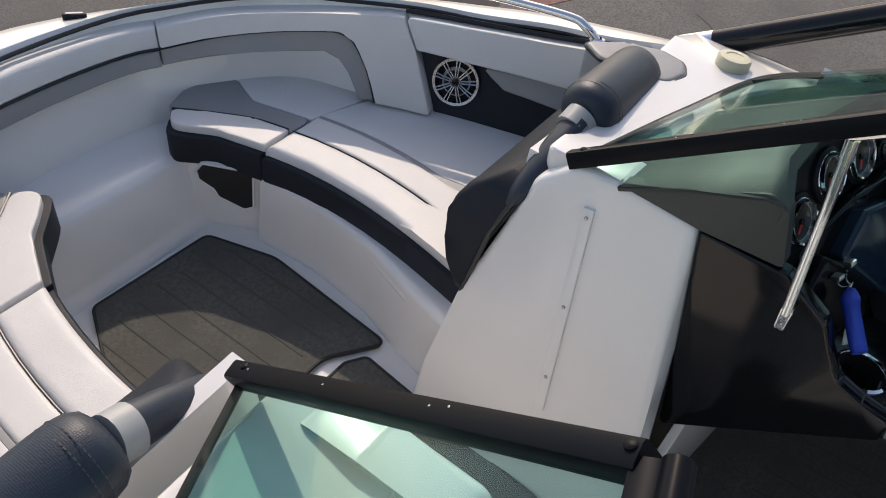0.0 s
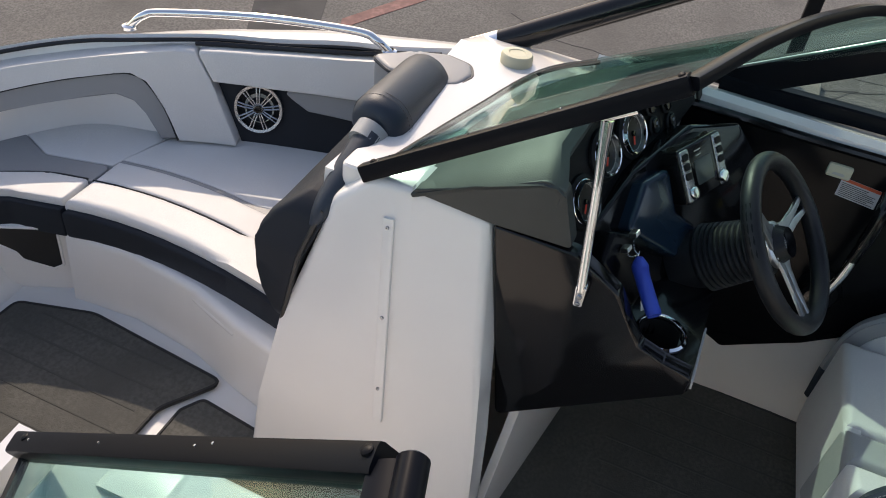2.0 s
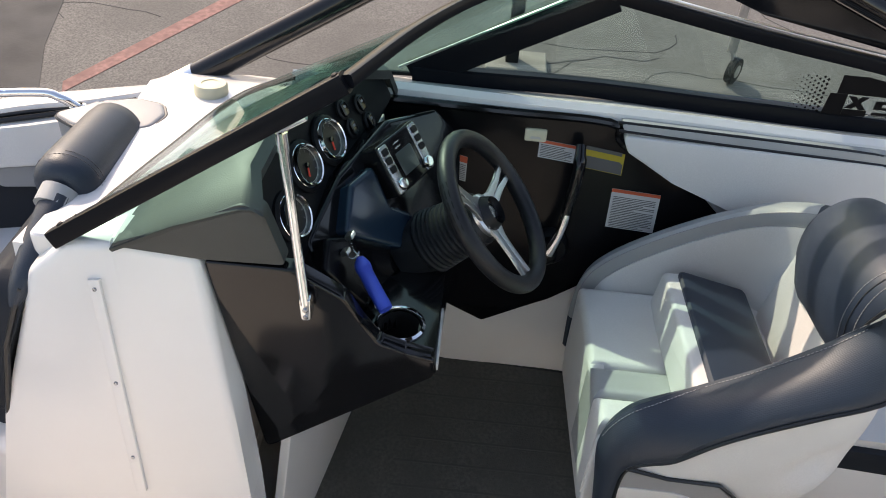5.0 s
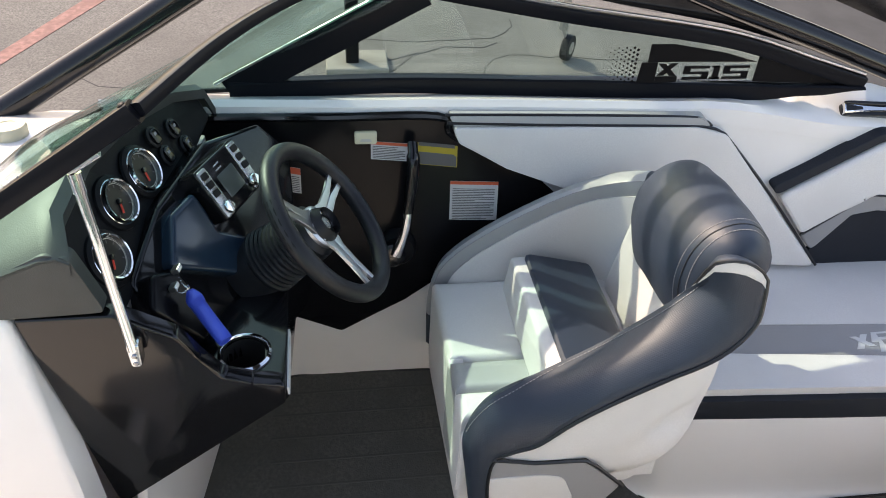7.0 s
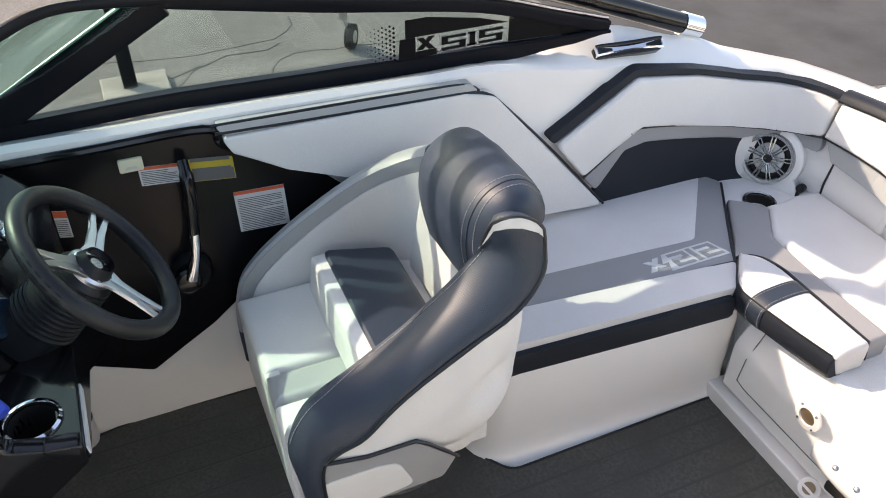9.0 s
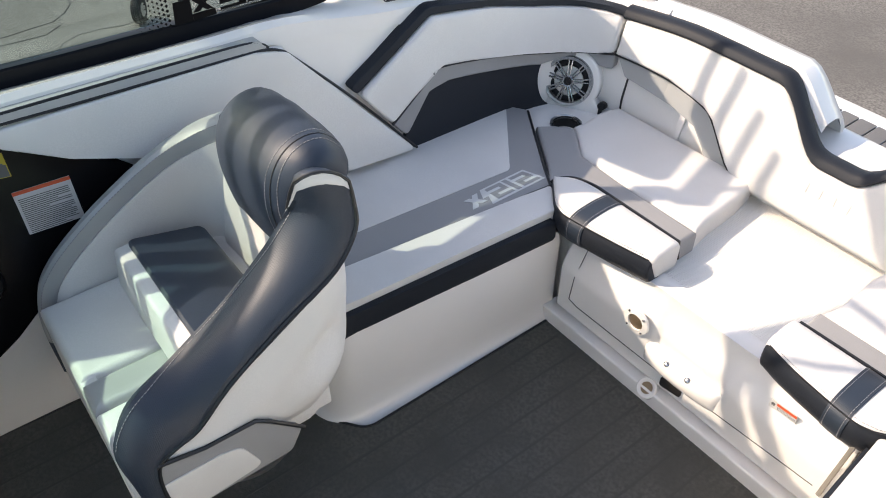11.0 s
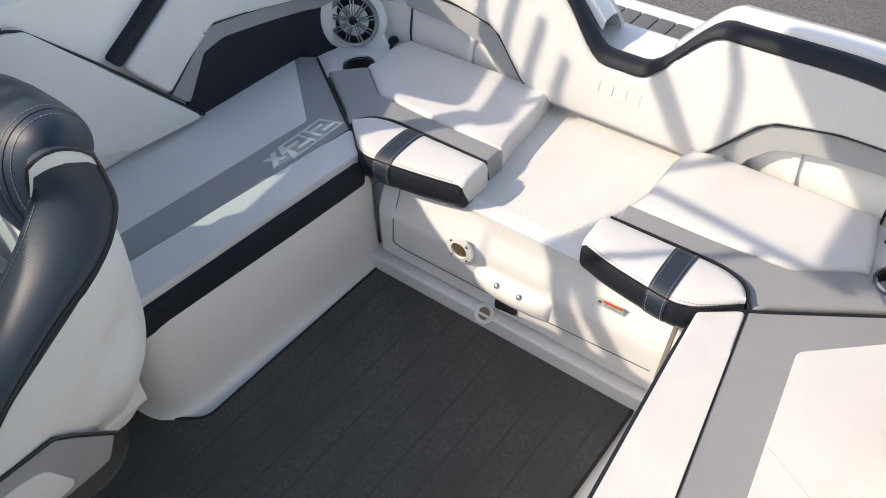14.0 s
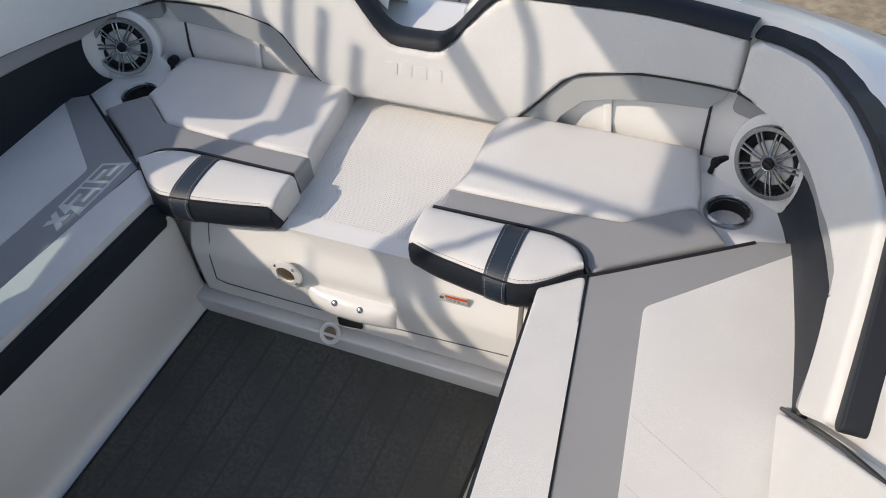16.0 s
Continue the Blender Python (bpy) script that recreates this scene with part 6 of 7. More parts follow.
    speaker(bow(s, 0.545, 0.008), (-n.x, -n.y, 0.3), 0.068, "bow speakers")


for sg in (1, -1):
    t = thing("coaming_end", "mid grey vinyl end pad of the bow coaming with black piping", "coaming pad", "bow wall pads")
    o = fillet([(sg * x, y) for x, y in ((0.775, 2.435), (0.845, 2.35), (0.876, 2.28), (0.862, 2.212), (0.815, 2.190), (0.757, 2.204), (0.735, 2.24), (0.735, 2.37))], [0.02, 0.06, 0.05, 0.03, 0.03, 0.03, 0.03, 0.03])
    part("pad", pad_bm(o, 0.014, 0.011, lambda u, v, w: Vector((u + sg * 0.012, v, 0.822 + w)), base=-0.085, step=0.05), VINYL_MID, t)
    part("piping", tube_bm([(p[0] + sg * 0.012, p[1], 0.828) for p in o], 0.0045, 6, closed=True), PIPING, t)
bow_pads(1)
bow_pads(-1)
t = thing("bow_nose_pad", "light grey vinyl nose pad with grey lower band", "coaming pad", "bow wall pads")
sl, sr = sb_at(-0.337, 3.40), sb_at(0.333, 3.40)
part("pad", pad_bm([(sl, 0.579), (sr, 0.577), (sr, 0.632), ((sl + sr) / 2, 0.64), (sl, 0.632)], 0.045, 0.016, bow, base=-0.004, step=0.05), VINYL, t, "light grey vinyl panel")
part("band", pad_bm([(sl, 0.527), (sr, 0.529), (sr, 0.575), (sl, 0.577)], 0.038, 0.01, bow, base=-0.004, step=0.05), VINYL_MID, t, "mid grey vinyl band")
part("piping", tube_bm([bow(sl + (sr - sl) * i / 16, 0.578, 0.042) for i in range(17)], 0.004, 6), PIPING, t)
part("rim_piping", tube_bm([bow(BOW.s[-1] * (0.03 + 0.94 * i / 90), bow_rim(*BOW.at(BOW.s[-1] * (0.03 + 0.94 * i / 90))[0]) + 0.004, 0.012) for i in range(91)], 0.006, 6), PIPING, t, "black rim piping")

# bow grab rails
for sg in (1, -1):
    t = thing("grab_rail", "polished steel bow grab rail on the deck", "grab rail", "grab rails")
    a, b = Vector((sg * 0.77, 3.14, 0.705)), Vector((sg * 0.965, 2.47, 0.745))
    line = spline([a, a.lerp(b, 0.06) + Vector((0, 0, 0.035)), a.lerp(b, 0.14) + Vector((sg * 0.01, 0, 0.045)), a.lerp(b, 0.5) + Vector((sg * 0.03, 0, 0.048)), a.lerp(b, 0.86) + Vector((sg * 0.012, 0, 0.045)), a.lerp(b, 0.95) + Vector((0, 0, 0.03)), b], 6)
    part("rail", tube_bm(line, 0.011, 14), CHROME, t)
    for p in (a, b):
        part("foot", lathe_bm([(0.021, -0.004), (0.02, 0.004), (0.012, 0.008)], lambda u, v, w, q=p: q + Vector((u, v, w)), 20), CHROME, t, "round foot flange")
    nl = thing("light_socket", "round ivory plastic cap on the foredeck", "deck cap", "deck caps")
    part("cap", lathe_bm([(0.040, 0.0), (0.040, 0.022), (0.036, 0.028), (0.022, 0.029), (0.020, 0.027), (0, 0.027)], disc_map((sg * 0.965, 2.13, 0.818), (sg * 0.1, 0, 1), (0, 1, 0)), 36), IVORY, nl)
t = thing("deck_fitting", "small black oval fitting on the bow deck", "deck fitting")
part("plate", pad_bm(fillet([(0.184, 3.573), (0.230, 3.536), (0.239, 3.549), (0.193, 3.586)], 0.009), 0.004, 0.003, flat(0.665), base=-0.01), RUBBER, t)
part("insert", pad_bm(fillet([(0.193, 3.572), (0.226, 3.545), (0.231, 3.552), (0.198, 3.579)], 0.005), 0.0055, 0.001, flat(0.665), base=0.005), SPK_SILVER, t)

# ---------------------------------------------------------------- helm seat
seat = thing("helm_chair", "light grey bucket helm chair with charcoal arm band and headrest", "boat chair")
CX, HW = 0.612, 0.262


def seat_line(n=40):
    """The centre line of the seat's rim, port front to starboard front, with its inward and upward sides."""
    out = []
    key = [(1.175, 0.20), (1.178, 0.34), (1.165, 0.425), (1.12, 0.475), (1.02, 0.535), (0.90, 0.60), (0.80, 0.66)]
    for y, z in [tuple(p) for p in spline(key, 4)]:
        out.append((Vector((CX - HW, y, z)), Vector((1, 0, 0))))
    for i in range(1, 24):
        a = math.pi * i / 24
        x, y = CX - HW * math.cos(a), 0.80 - 0.185 * math.sin(a)
        z = 0.66 + 0.11 * math.sin(a) ** 1.2 + 0.035 * i / 24
        out.append((Vector((x, y, z)), Vector((math.cos(a), math.sin(a) * 0.9, 0)).normalized()))
    for y, z in [tuple(p) for p in reversed(spline(key, 4))]:
        out.append((Vector((CX + HW, y, z + 0.035 * max(0, min(1, (z - 0.4) / 0.2)) + 0.022 * math.sin(math.pi * max(0, min(1, (z - 0.42) / 0.24))))), Vector((-1, 0, 0))))
    return out


RIM = seat_line()
bands, outer, lining = [], [], []
for i, (p, s_in) in enumerate(RIM):
    d = (RIM[min(i + 1, len(RIM) - 1)][0] - RIM[max(i - 1, 0)][0]).normalized()
    n_up = s_in.cross(d)
    if n_up.z < 0 or (abs(n_up.z) < 0.2 and n_up.y < 0):
        n_up = -n_up
    slim = 1.0 - 0.62 * max(0.0, min(1.0, (i - len(RIM) * 0.60) / 6))
    bands.append([p + s_in * (a * slim if a > 0 else a) + n_up * b for a, b in ((-0.026, -0.055), (-0.036, -0.035), (-0.036, -0.012), (-0.022, 0.010), (0.010, 0.018), (0.036, 0.012), (0.046, -0.006), (0.046, -0.022))])
    top = bands[-1][0]
    low = 0.16
    row = []
    for k in [j / 16 for j in range(17)]:
        ins = interp(k, [(0.0, 0.0), (0.3, -0.004), (0.55, 0.006), (1.0, 0.085)])
        q = top.lerp(Vector((top.x, top.y, low)), k) if top.z > low else top.copy()
        q += s_in * ins * (1 if top.z > 0.3 else 0.3)
        row.append(q)
    outer.append(row)
    tip = bands[-1][-1]
    lining.append([tip, tip + s_in * 0.006 + Vector((0, 0, -0.03)), Vector((tip.x, tip.y, min(tip.z - 0.03, 0.42))) + s_in * 0.02, Vector((tip.x, tip.y, min(tip.z - 0.04, 0.30))) + s_in * 0.02])
n = len(RIM)
half = n // 2
# port arm band: from the outer piping up to the stitched inner edge
low_edge = spline([(0.322, 1.125, 0.19), (0.322, 1.135, 0.32), (0.322, 1.128, 0.395), (0.318, 1.09, 0.425), (0.316, 1.04, 0.445), (0.316, 0.96, 0.515), (0.316, 0.83, 0.60), (0.322, 0.71, 0.66), (0.338, 0.645, 0.728), (0.355, 0.635, 0.785), (0.366, 0.638, 0.83), (0.378, 0.648, 0.868), (0.398, 0.668, 0.898), (0.43, 0.70, 0.916)], 4)
top_edge = spline([(0.36, 1.16, 0.19), (0.36, 1.178, 0.32), (0.365, 1.19, 0.44), (0.375, 1.15, 0.515), (0.39, 1.09, 0.545), (0.42, 1.00, 0.565), (0.43, 0.90, 0.615), (0.43, 0.81, 0.69), (0.425, 0.76, 0.748), (0.42, 0.742, 0.780), (0.412, 0.748, 0.815), (0.412, 0.752, 0.85), (0.420, 0.748, 0.885), (0.438, 0.735, 0.912)], 4)
arm = []
for i, (a, b) in enumerate(zip(low_edge, top_edge)):
    d = (low_edge[min(i + 1, len(low_edge) - 1)] - low_edge[max(i - 1, 0)]).normalized()
    o = d.cross(b - a).normalized()
    if o.x > 0:
        o = -o
    arm.append([a - o * 0.02, a + o * 0.004] + [a.lerp(b, u) + o * (0.026 * math.sin(math.pi * min(1, 0.12 + u * 0.88)) ** 0.7) for u in (0.08, 0.2, 0.35, 0.5, 0.65, 0.8, 0.92)] + [b + o * 0.004, b - o * 0.02])
# the band ends in a light collar that runs up over the arm and down its inner side, below the headrest
COLLAR_LOW = [37.4, 37.6, 39.4, 40.6, 41.3, 41.6, 41.6, 41.2, 38.0, 33.0, 30.0]
COLLAR_TOP = [39.2, 39.6, 41.8, 43.2, 44.0, 44.2, 44.0, 43.3, 40.6, 34.8, 31.6]


def on_arm(i, j):
    k = min(int(i), len(arm) - 2)
    return arm[k][j].lerp(arm[k + 1][j], i - k)


cols = range(11)
band_rows = [[on_arm(COLLAR_LOW[j] * r / 40, j) for j in cols] for r in range(41)]
part("arm_band", loft_bm(band_rows, caps=True), VINYL_WOVEN, seat, "woven charcoal arm band with grey stitching")
top_row = [on_arm(COLLAR_TOP[j], j) for j in cols]
part("collar", loft_bm([[on_arm(COLLAR_LOW[j] * (1 - u) + COLLAR_TOP[j] * u, j) + Vector((-0.0012, 0, 0.0008)) for j in cols] for u in (0, 0.33, 0.66, 1)], caps=True), VINYL, seat, "light vinyl collar below the headrest")
heart = Vector((0.47, 0.70, 0.80))
part("headrest_side", loft_bm([[p.lerp(heart, u) + Vector((-0.004, -0.002, h)) for p in top_row] for u, h in ((0.0, -0.001), (0.06, 0.006), (0.18, 0.012), (0.36, 0.016), (0.6, 0.01))], caps=True), VINYL_NAVY, seat, "charcoal side panel of the headrest", 60)
part("piping", tube_bm([p + Vector((-0.002, 0, 0.001)) for p in top_row[1:-1]], 0.0032, 6), PIPING, seat)
part("piping", tube_bm([r[1] for r in band_rows] + [on_arm(COLLAR_TOP[1], 1)], 0.005, 6), PIPING, seat)
part("stitching", stitch_bm([r[8] + (r[8] - r[1]).normalized() * 0.002 for r in band_rows[9:]]), THREAD, seat)
part("arm_band", loft_bm(bands[half - 4:half + 8], caps=True), VINYL_WOVEN, seat, "woven charcoal rear band")
part("arm_band", loft_bm(bands[half + 7:half + 34], caps=True), VINYL_SILVER, seat, "grey-green vinyl arm top")
part("arm_band", loft_bm(bands[half + 33:], caps=True), VINYL_WOVEN, seat, "woven charcoal arm front")
part("shell", thick(loft_bm(outer), 0.006), VINYL, seat, "light grey vinyl outer shell")
part("lining", thick(loft_bm(lining), 0.006), VINYL, seat, "light grey vinyl inner lining")
part("piping", tube_bm([b[0] - RIM[i][1] * 0.003 for i, b in enumerate(bands) if i >= half - 2], 0.005, 6), PIPING, seat)
part("stitching", stitch_bm([b[5] + Vector((0, 0, 0.001)) for b in bands[half + 6:n - 6]]), THREAD, seat)
for nm, x0, x1, mt, lb in (("cushion", 0.392, 0.470, VINYL, "light grey cushion panel"), ("cushion", 0.472, 0.560, VINYL_SILVER, "silver grey cushion panel"), ("cushion", 0.562, 0.832, VINYL, "light grey cushion panel")):
    part(nm, pad_bm([(x0, 0.72), (x1, 0.72), (x1, 1.19), (x0, 1.19)], 0.452, 0.03, flat(), base=0.20, segs=4), mt, seat, lb)
part("front_skirt", pad_bm(fillet([(0.385, 0.14), (0.84, 0.14), (0.84, 0.42), (0.385, 0.42)], 0.03), 0.015, 0.01, lambda u, v, w: Vector((u, 1.172 + w, v)), base=-0.02), VINYL, seat, "light grey front skirt")
# flip-up bolster
part("bolster_front", pad_bm(fillet([(0.42, 0.44), (0.80, 0.44), (0.80, 0.55), (0.42, 0.55)], 0.015), 0.03, 0.012, lambda u, v, w: Vector((u, 0.975 + w + 0.12 * (0.55 - v), v)), base=-0.05), VINYL, seat, "light grey bolster front")
part("bolster_top", pad_bm(fillet([(0.425, 0.80), (0.795, 0.80), (0.795, 0.975), (0.425, 0.975)], 0.02), 0.565, 0.014, lambda u, v, w: Vector((u, v, w - 0.25 * (0.975 - v))), base=0.44), VINYL_NAVY, seat, "charcoal bolster top")
# backrest and headrest
part("backrest", pad_bm(fillet([(0.44, 0.44), (0.79, 0.44), (0.76, 0.78), (0.47, 0.78)], 0.04), 0.06, 0.025, lambda u, v, w: Vector((u, 0.705 + w - 0.12 * (v - 0.44), v)), base=-0.03, step=0.1), VINYL, seat, "light grey backrest panel")
ring = [(0.775, 0.70), (0.795, 0.77), (0.800, 0.83), (0.790, 0.89), (0.760, 0.935), (0.715, 0.958), (0.665, 0.955), (0.625, 0.92), (0.608, 0.885), (0.622, 0.862), (0.67, 0.862), (0.725, 0.845), (0.752, 0.775)]
ring = [tuple(p) for p in spline(ring, 3, True)]
rows = []
for x, k in ((0.385, 0.30), (0.390, 0.56), (0.400, 0.73), (0.416, 0.84), (0.44, 0.92), (0.47, 0.96), (0.51, 0.98), (0.56, 0.98), (0.60, 0.98), (0.65, 0.98), (0.70, 0.96), (0.75, 0.92), (0.79, 0.84), (0.815, 0.65), (0.825, 0.35)):
    dz = interp(x, [(0.42, -0.048), (0.60, -0.055), (0.70, -0.085), (0.83, -0.145)])
    dy = interp(x, [(0.60, -0.018), (0.83, -0.06)])
    foot = interp(x, [(0.385, 0.15), (0.400, 0.32), (0.416, 0.55), (0.44, 0.85), (0.47, 1.0)])
    rows.append([Vector((x, 0.695 + dy + (y - 0.695) * k * (0.55 + 0.45 * foot if y > 0.695 else 1.0), 0.825 + dz + (z - 0.825) * k * (foot if z < 0.825 else 1.0))) for y, z in ring])
part("headrest", loft_bm(rows, closed=True, caps=True), VINYL_NAVY, seat, "smooth navy charcoal headrest", 60)
for i, u in ((3, 0.5), (4, 0.4)):
    line = [a.lerp(b, u) for a, b in zip(rows[i], rows[i + 1])]
    c = sum(line, Vector()) / len(line)
    line = [p + (p - c).normalized() * 0.0004 for p in line]
    part("stitching", stitch_bm(line[1:23], 0.0008), THREAD, seat)
i = 4
c = sum(rows[i], Vector()) / len(rows[i])
part("seam", tube_bm([p + (p - c).normalized() * -0.0004 for p in rows[i][1:23]], 0.0013, 6), PIPING, seat, "dark headrest seam")
# lower side trim
for sg in (1, -1):
    fx = (lambda u, v, w: Vector((CX - HW - 0.028 - w + 0.10 * max(0, 0.40 - v) ** 1.3, u, v))) if sg > 0 else (lambda u, v, w: Vector((CX + HW + 0.028 + w - 0.10 * max(0, 0.40 - v) ** 1.3, u, v)))
    part("side_trim", pad_bm(fillet([(1.14, 0.40), (1.04, 0.375), (0.93, 0.37), (0.83, 0.265), (0.86, 0.20), (1.14, 0.20)], [0.01, 0.03, 0.03, 0.02, 0.02, 0.01]), 0.006, 0.003, fx, base=-0.01, step=0.06), VINYL_MID, seat, "mid grey lower side panel")
    part("side_insert", pad_bm(fillet([(1.14, 0.335), (1.02, 0.335), (0.97, 0.32), (0.93, 0.22), (1.14, 0.20)], [0.01, 0.04, 0.04, 0.02, 0.01]), 0.009, 0.002, fx, base=-0.01, step=0.06), VINYL, seat, "light grey lower insert")
    part("piping", tube_bm([fx(u, v, 0.006) for u, v in ((1.145, 0.405), (1.04, 0.38), (0.93, 0.376), (0.90, 0.35), (0.825, 0.262))], 0.0045, 6), PIPING, seat)
# the port arm is slimmer, and set further out and higher
PIVOT, SET_OUT = Vector((0.34, 0.83, 0.58)), Vector((-0.105, 0.05, 0.12))
for ob in [o for o in bpy.data.objects if o.parent == seat]:
    for v in ob.data.vertices:
        u = interp(v.co.x, [(0.34, 1.0), (0.72, 0.0)])
        v.co += (SET_OUT - (v.co - PIVOT) * 0.1) * u
        if ob.name == "shell":
            # moulded hand scoop low in the shell
            a, b = v.co.y - 0.80, v.co.z - 0.585
            v.co.x += 0.034 * math.exp(-((a * 0.8 - b * 0.6) / 0.055) ** 2 - ((a * 0.6 + b * 0.8) / 0.032) ** 2) * (v.co.x < 0.34)
ped = thing("seat_pedestal", "polished steel seat pedestal on a round base plate", "seat pedestal")
part("column", lathe_bm([(0.06, 0.0), (0.055, 0.02), (0.05, 0.17)], lambda u, v, w: Vector((0.60 + u, 0.90 + v, w)), 28), BRUSHED, ped)
part("base_plate", lathe_bm([(0.15, 0.002), (0.148, 0.010), (0.06, 0.016), (0.05, 0.016)], lambda u, v, w: Vector((0.60 + u, 0.90 + v, w)), 40), BRUSHED, ped, "round base plate")
for k in range(6):
    a = k * math.pi / 3
    screw((0.60 + 0.13 * math.cos(a), 0.90 + 0.13 * math.sin(a), 0.011), (0, 0, 1), ped)

# ---------------------------------------------------------------- wakeboard tower
tower = thing("wakeboard_tower", "black tube wakeboard tower with polished feet", "wakeboard tower")
for sg in (1, -1):
    a, b = Vector((sg * 1.135, 2.30, 0.725)), Vector((sg * 1.20, 1.76, 1.04))
    c = Vector((sg * 1.06, 1.17, 1.46))
    part("front_foot", tube_bm([a, a.lerp(b, 0.14)], [0.036, 0.034], 16), CHROME, tower, "polished foot")
    part("front_leg", tube_bm(spline([a.lerp(b, 0.12), b, c, Vector((sg * 1.05, 0.80, 1.75))], 6), 0.033, 16), GLOSS_BLACK, tower)
    a, b = Vector((sg * 1.10, -0.30, 0.785)), Vector((sg * 1.12, 0.17, 0.955))
    part("rear_foot", tube_bm([a, a.lerp(b, 0.14)], [0.034, 0.034], 16), CHROME, tower, "polished foot")
    part("rear_leg", tube_bm(spline([a.lerp(b, 0.12), b, Vector((sg * 1.125, 0.55, 1.09)), Vector((sg * 1.105, 1.0, 1.29)), c + Vector((sg * 0.006, 0.02, -0.01))], 6), 0.031, 16), GLOSS_BLACK, tower)
    # unseen upper arm and struts, placed from the shadows on chair and stern
    part("upper_arm", tube_bm(spline([(sg * 1.08, 0.36, 1.845), (sg * 1.08, 0.62, 1.80), (sg * 1.07, 1.06, 1.685), (sg * 1.07, 1.30, 1.63), (sg * 1.07, 1.88, 1.55)], 6), 0.027, 14), GLOSS_BLACK, tower)
    part("canopy_strut", tube_bm([(sg * 1.04, 0.79, 1.745), (sg * 0.70, 1.02, 1.94)], 0.013, 10), GLOSS_BLACK, tower)
    part("canopy_strut", tube_bm([(sg * 0.80, 0.92, 1.85), (sg * 0.95, 1.06, 1.775), (sg * 1.06, 1.09, 1.69)], 0.012, 10), GLOSS_BLACK, tower)
    part("canopy_strut", tube_bm(spline([(sg * 0.78, 0.42, 1.96), (sg * 0.94, 0.48, 1.985), (sg * 0.955, 0.57, 1.92), (sg * 1.06, 0.74, 1.775)], 5), 0.016, 10), GLOSS_BLACK, tower)
    if sg > 0:
        o = [(0.10, 0.905), (0.0, 0.90), (0.17, 0.965), (0.55, 1.09), (0.95, 1.265), (1.0, 1.13), (0.85, 1.075), (0.45, 1.0)]
        part("side_fairing", pad_bm(fillet(o, 0.02), 0.012, 0.006, lambda u, v, w: Vector((1.125 + w, u, v)), base=0.0), GLOSS_BLACK, tower, "glossy black fairing plate")
    rack = thing("board_rack", "black forked board rack on the tower side", "board rack", "board racks")
    part("clamp", beam_bm([(sg * 1.125, 0.50, 1.08), (sg * 1.24, 0.52, 1.40)], 0.05, 0.05), GLOSS_BLACK, rack)
    part("bracket", pad_bm(fillet([(-0.16, 0.93), (0.30, 1.10), (0.42, 1.30), (0.10, 1.22), (-0.20, 1.06)], 0.03), 0.05, 0.012, lambda u, v, w: Vector((sg * (1.18 + w), u, v)), base=0.0), GLOSS_BLACK, rack, "glossy black folded bracket")
    for y, z in ((-0.10, 1.0), (0.22, 1.16)):
        screw((sg * 1.178, y, z), (-sg, 0, 0), rack, 0.012, "bolt")
    part("back_plate", beam_bm([(sg * 1.24, 0.57, 1.47), (sg * 1.25, 0.17, 1.39)], 0.03, 0.07), GLOSS_BLACK, rack)
    for k in range(4):
        y = 0.51 - 0.10 * k
        z = 1.46 - 0.02 * k
        part("fork", tube_bm(spline([(sg * 1.24, y, z), (sg * 1.30, y, z + 0.10), (sg * 1.32, y - 0.01, z + 0.30)], 5), 0.014, 10), GLOSS_BLACK, rack)
# unseen canopy and its bows, added to shade the port stern corner
for y, z in ((0.46, 1.935), (0.96, 1.94)):
    part("canopy_bow", tube_bm(spline([(-0.78, y, z - 0.01), (-0.4, y, z), (0.0, y, z + 0.004), (0.4, y, z), (0.78, y, z - 0.01)], 5), 0.012, 10), GLOSS_BLACK, tower)
part("canopy", pad_bm(fillet([(-0.95, 0.36), (0.80, 0.36), (0.80, 1.0), (-0.95, 1.0)], 0.05), 0.016, 0.006, lambda u, v, w: Vector((u, v, 1.955 + w - 0.02 * u * u)), base=0.0, step=0.3), VINYL_DARK, tower, "unseen dark canopy sized to shade the port stern corner")

# ---------------------------------------------------------------- stern hatch details
t = thing("water_fitting", "white round fitting with bronze grille on the hatch face", "fitting")
f = disc_map((0.118, -0.022, 0.225), (0, 1, 0))
part("flange", lathe_bm([(0.040, 0.0), (0.039, 0.006), (0.024, 0.009), (0.023, 0.004)], f, 36), GELCOAT, t)
part("grille", lathe_bm([(0.0235, 0.004), (0.02, 0.006), (0, 0.006)], f, 28), BRONZE, t, "bronze mesh grille")
for k in range(4):
    a = math.pi / 4 + k * math.pi / 2
    screw(f(0.033 * math.cos(a), 0.033 * math.sin(a), 0.007), (0, 1, 0), t, 0.0035)
for i, p in enumerate(((-0.034, -0.076, 0.311), (0.0, -0.013, 0.170), (-0.066, -0.013, 0.170))):
    s_ = thing("snap_stud", "small chrome snap stud on the hatch face", "snap", "snaps")
    screw(p, (0, 1, 0.3 if i == 0 else 1.2), s_, 0.0075, "stud")
# the slot's inner shade is painted as a dark sheet on the face
t = thing("drain_slot", "dark sheet standing for the shade in the drain slot under the hatch", "drain")
part("slot", pad_bm(fillet([(-0.055, 0.085), (0.01, 0.075), (0.01, 0.108), (-0.055, 0.118)], 0.008), 0.002, 0, lambda u, v, w: Vector((u, -0.022 + w, v)), base=-0.02), DARK_HOLE, t)
t = thing("drain_plug", "round pale drain recess in the sole", "drain")
f = disc_map((0.033, -0.008, 0.048), (0, 0.7, 0.714))
part("rim", lathe_bm([(0.030, -0.035), (0.029, 0.004), (0.026, 0.007), (0.021, 0.006), (0.0155, 0.001)], f, 30), GELCOAT, t)
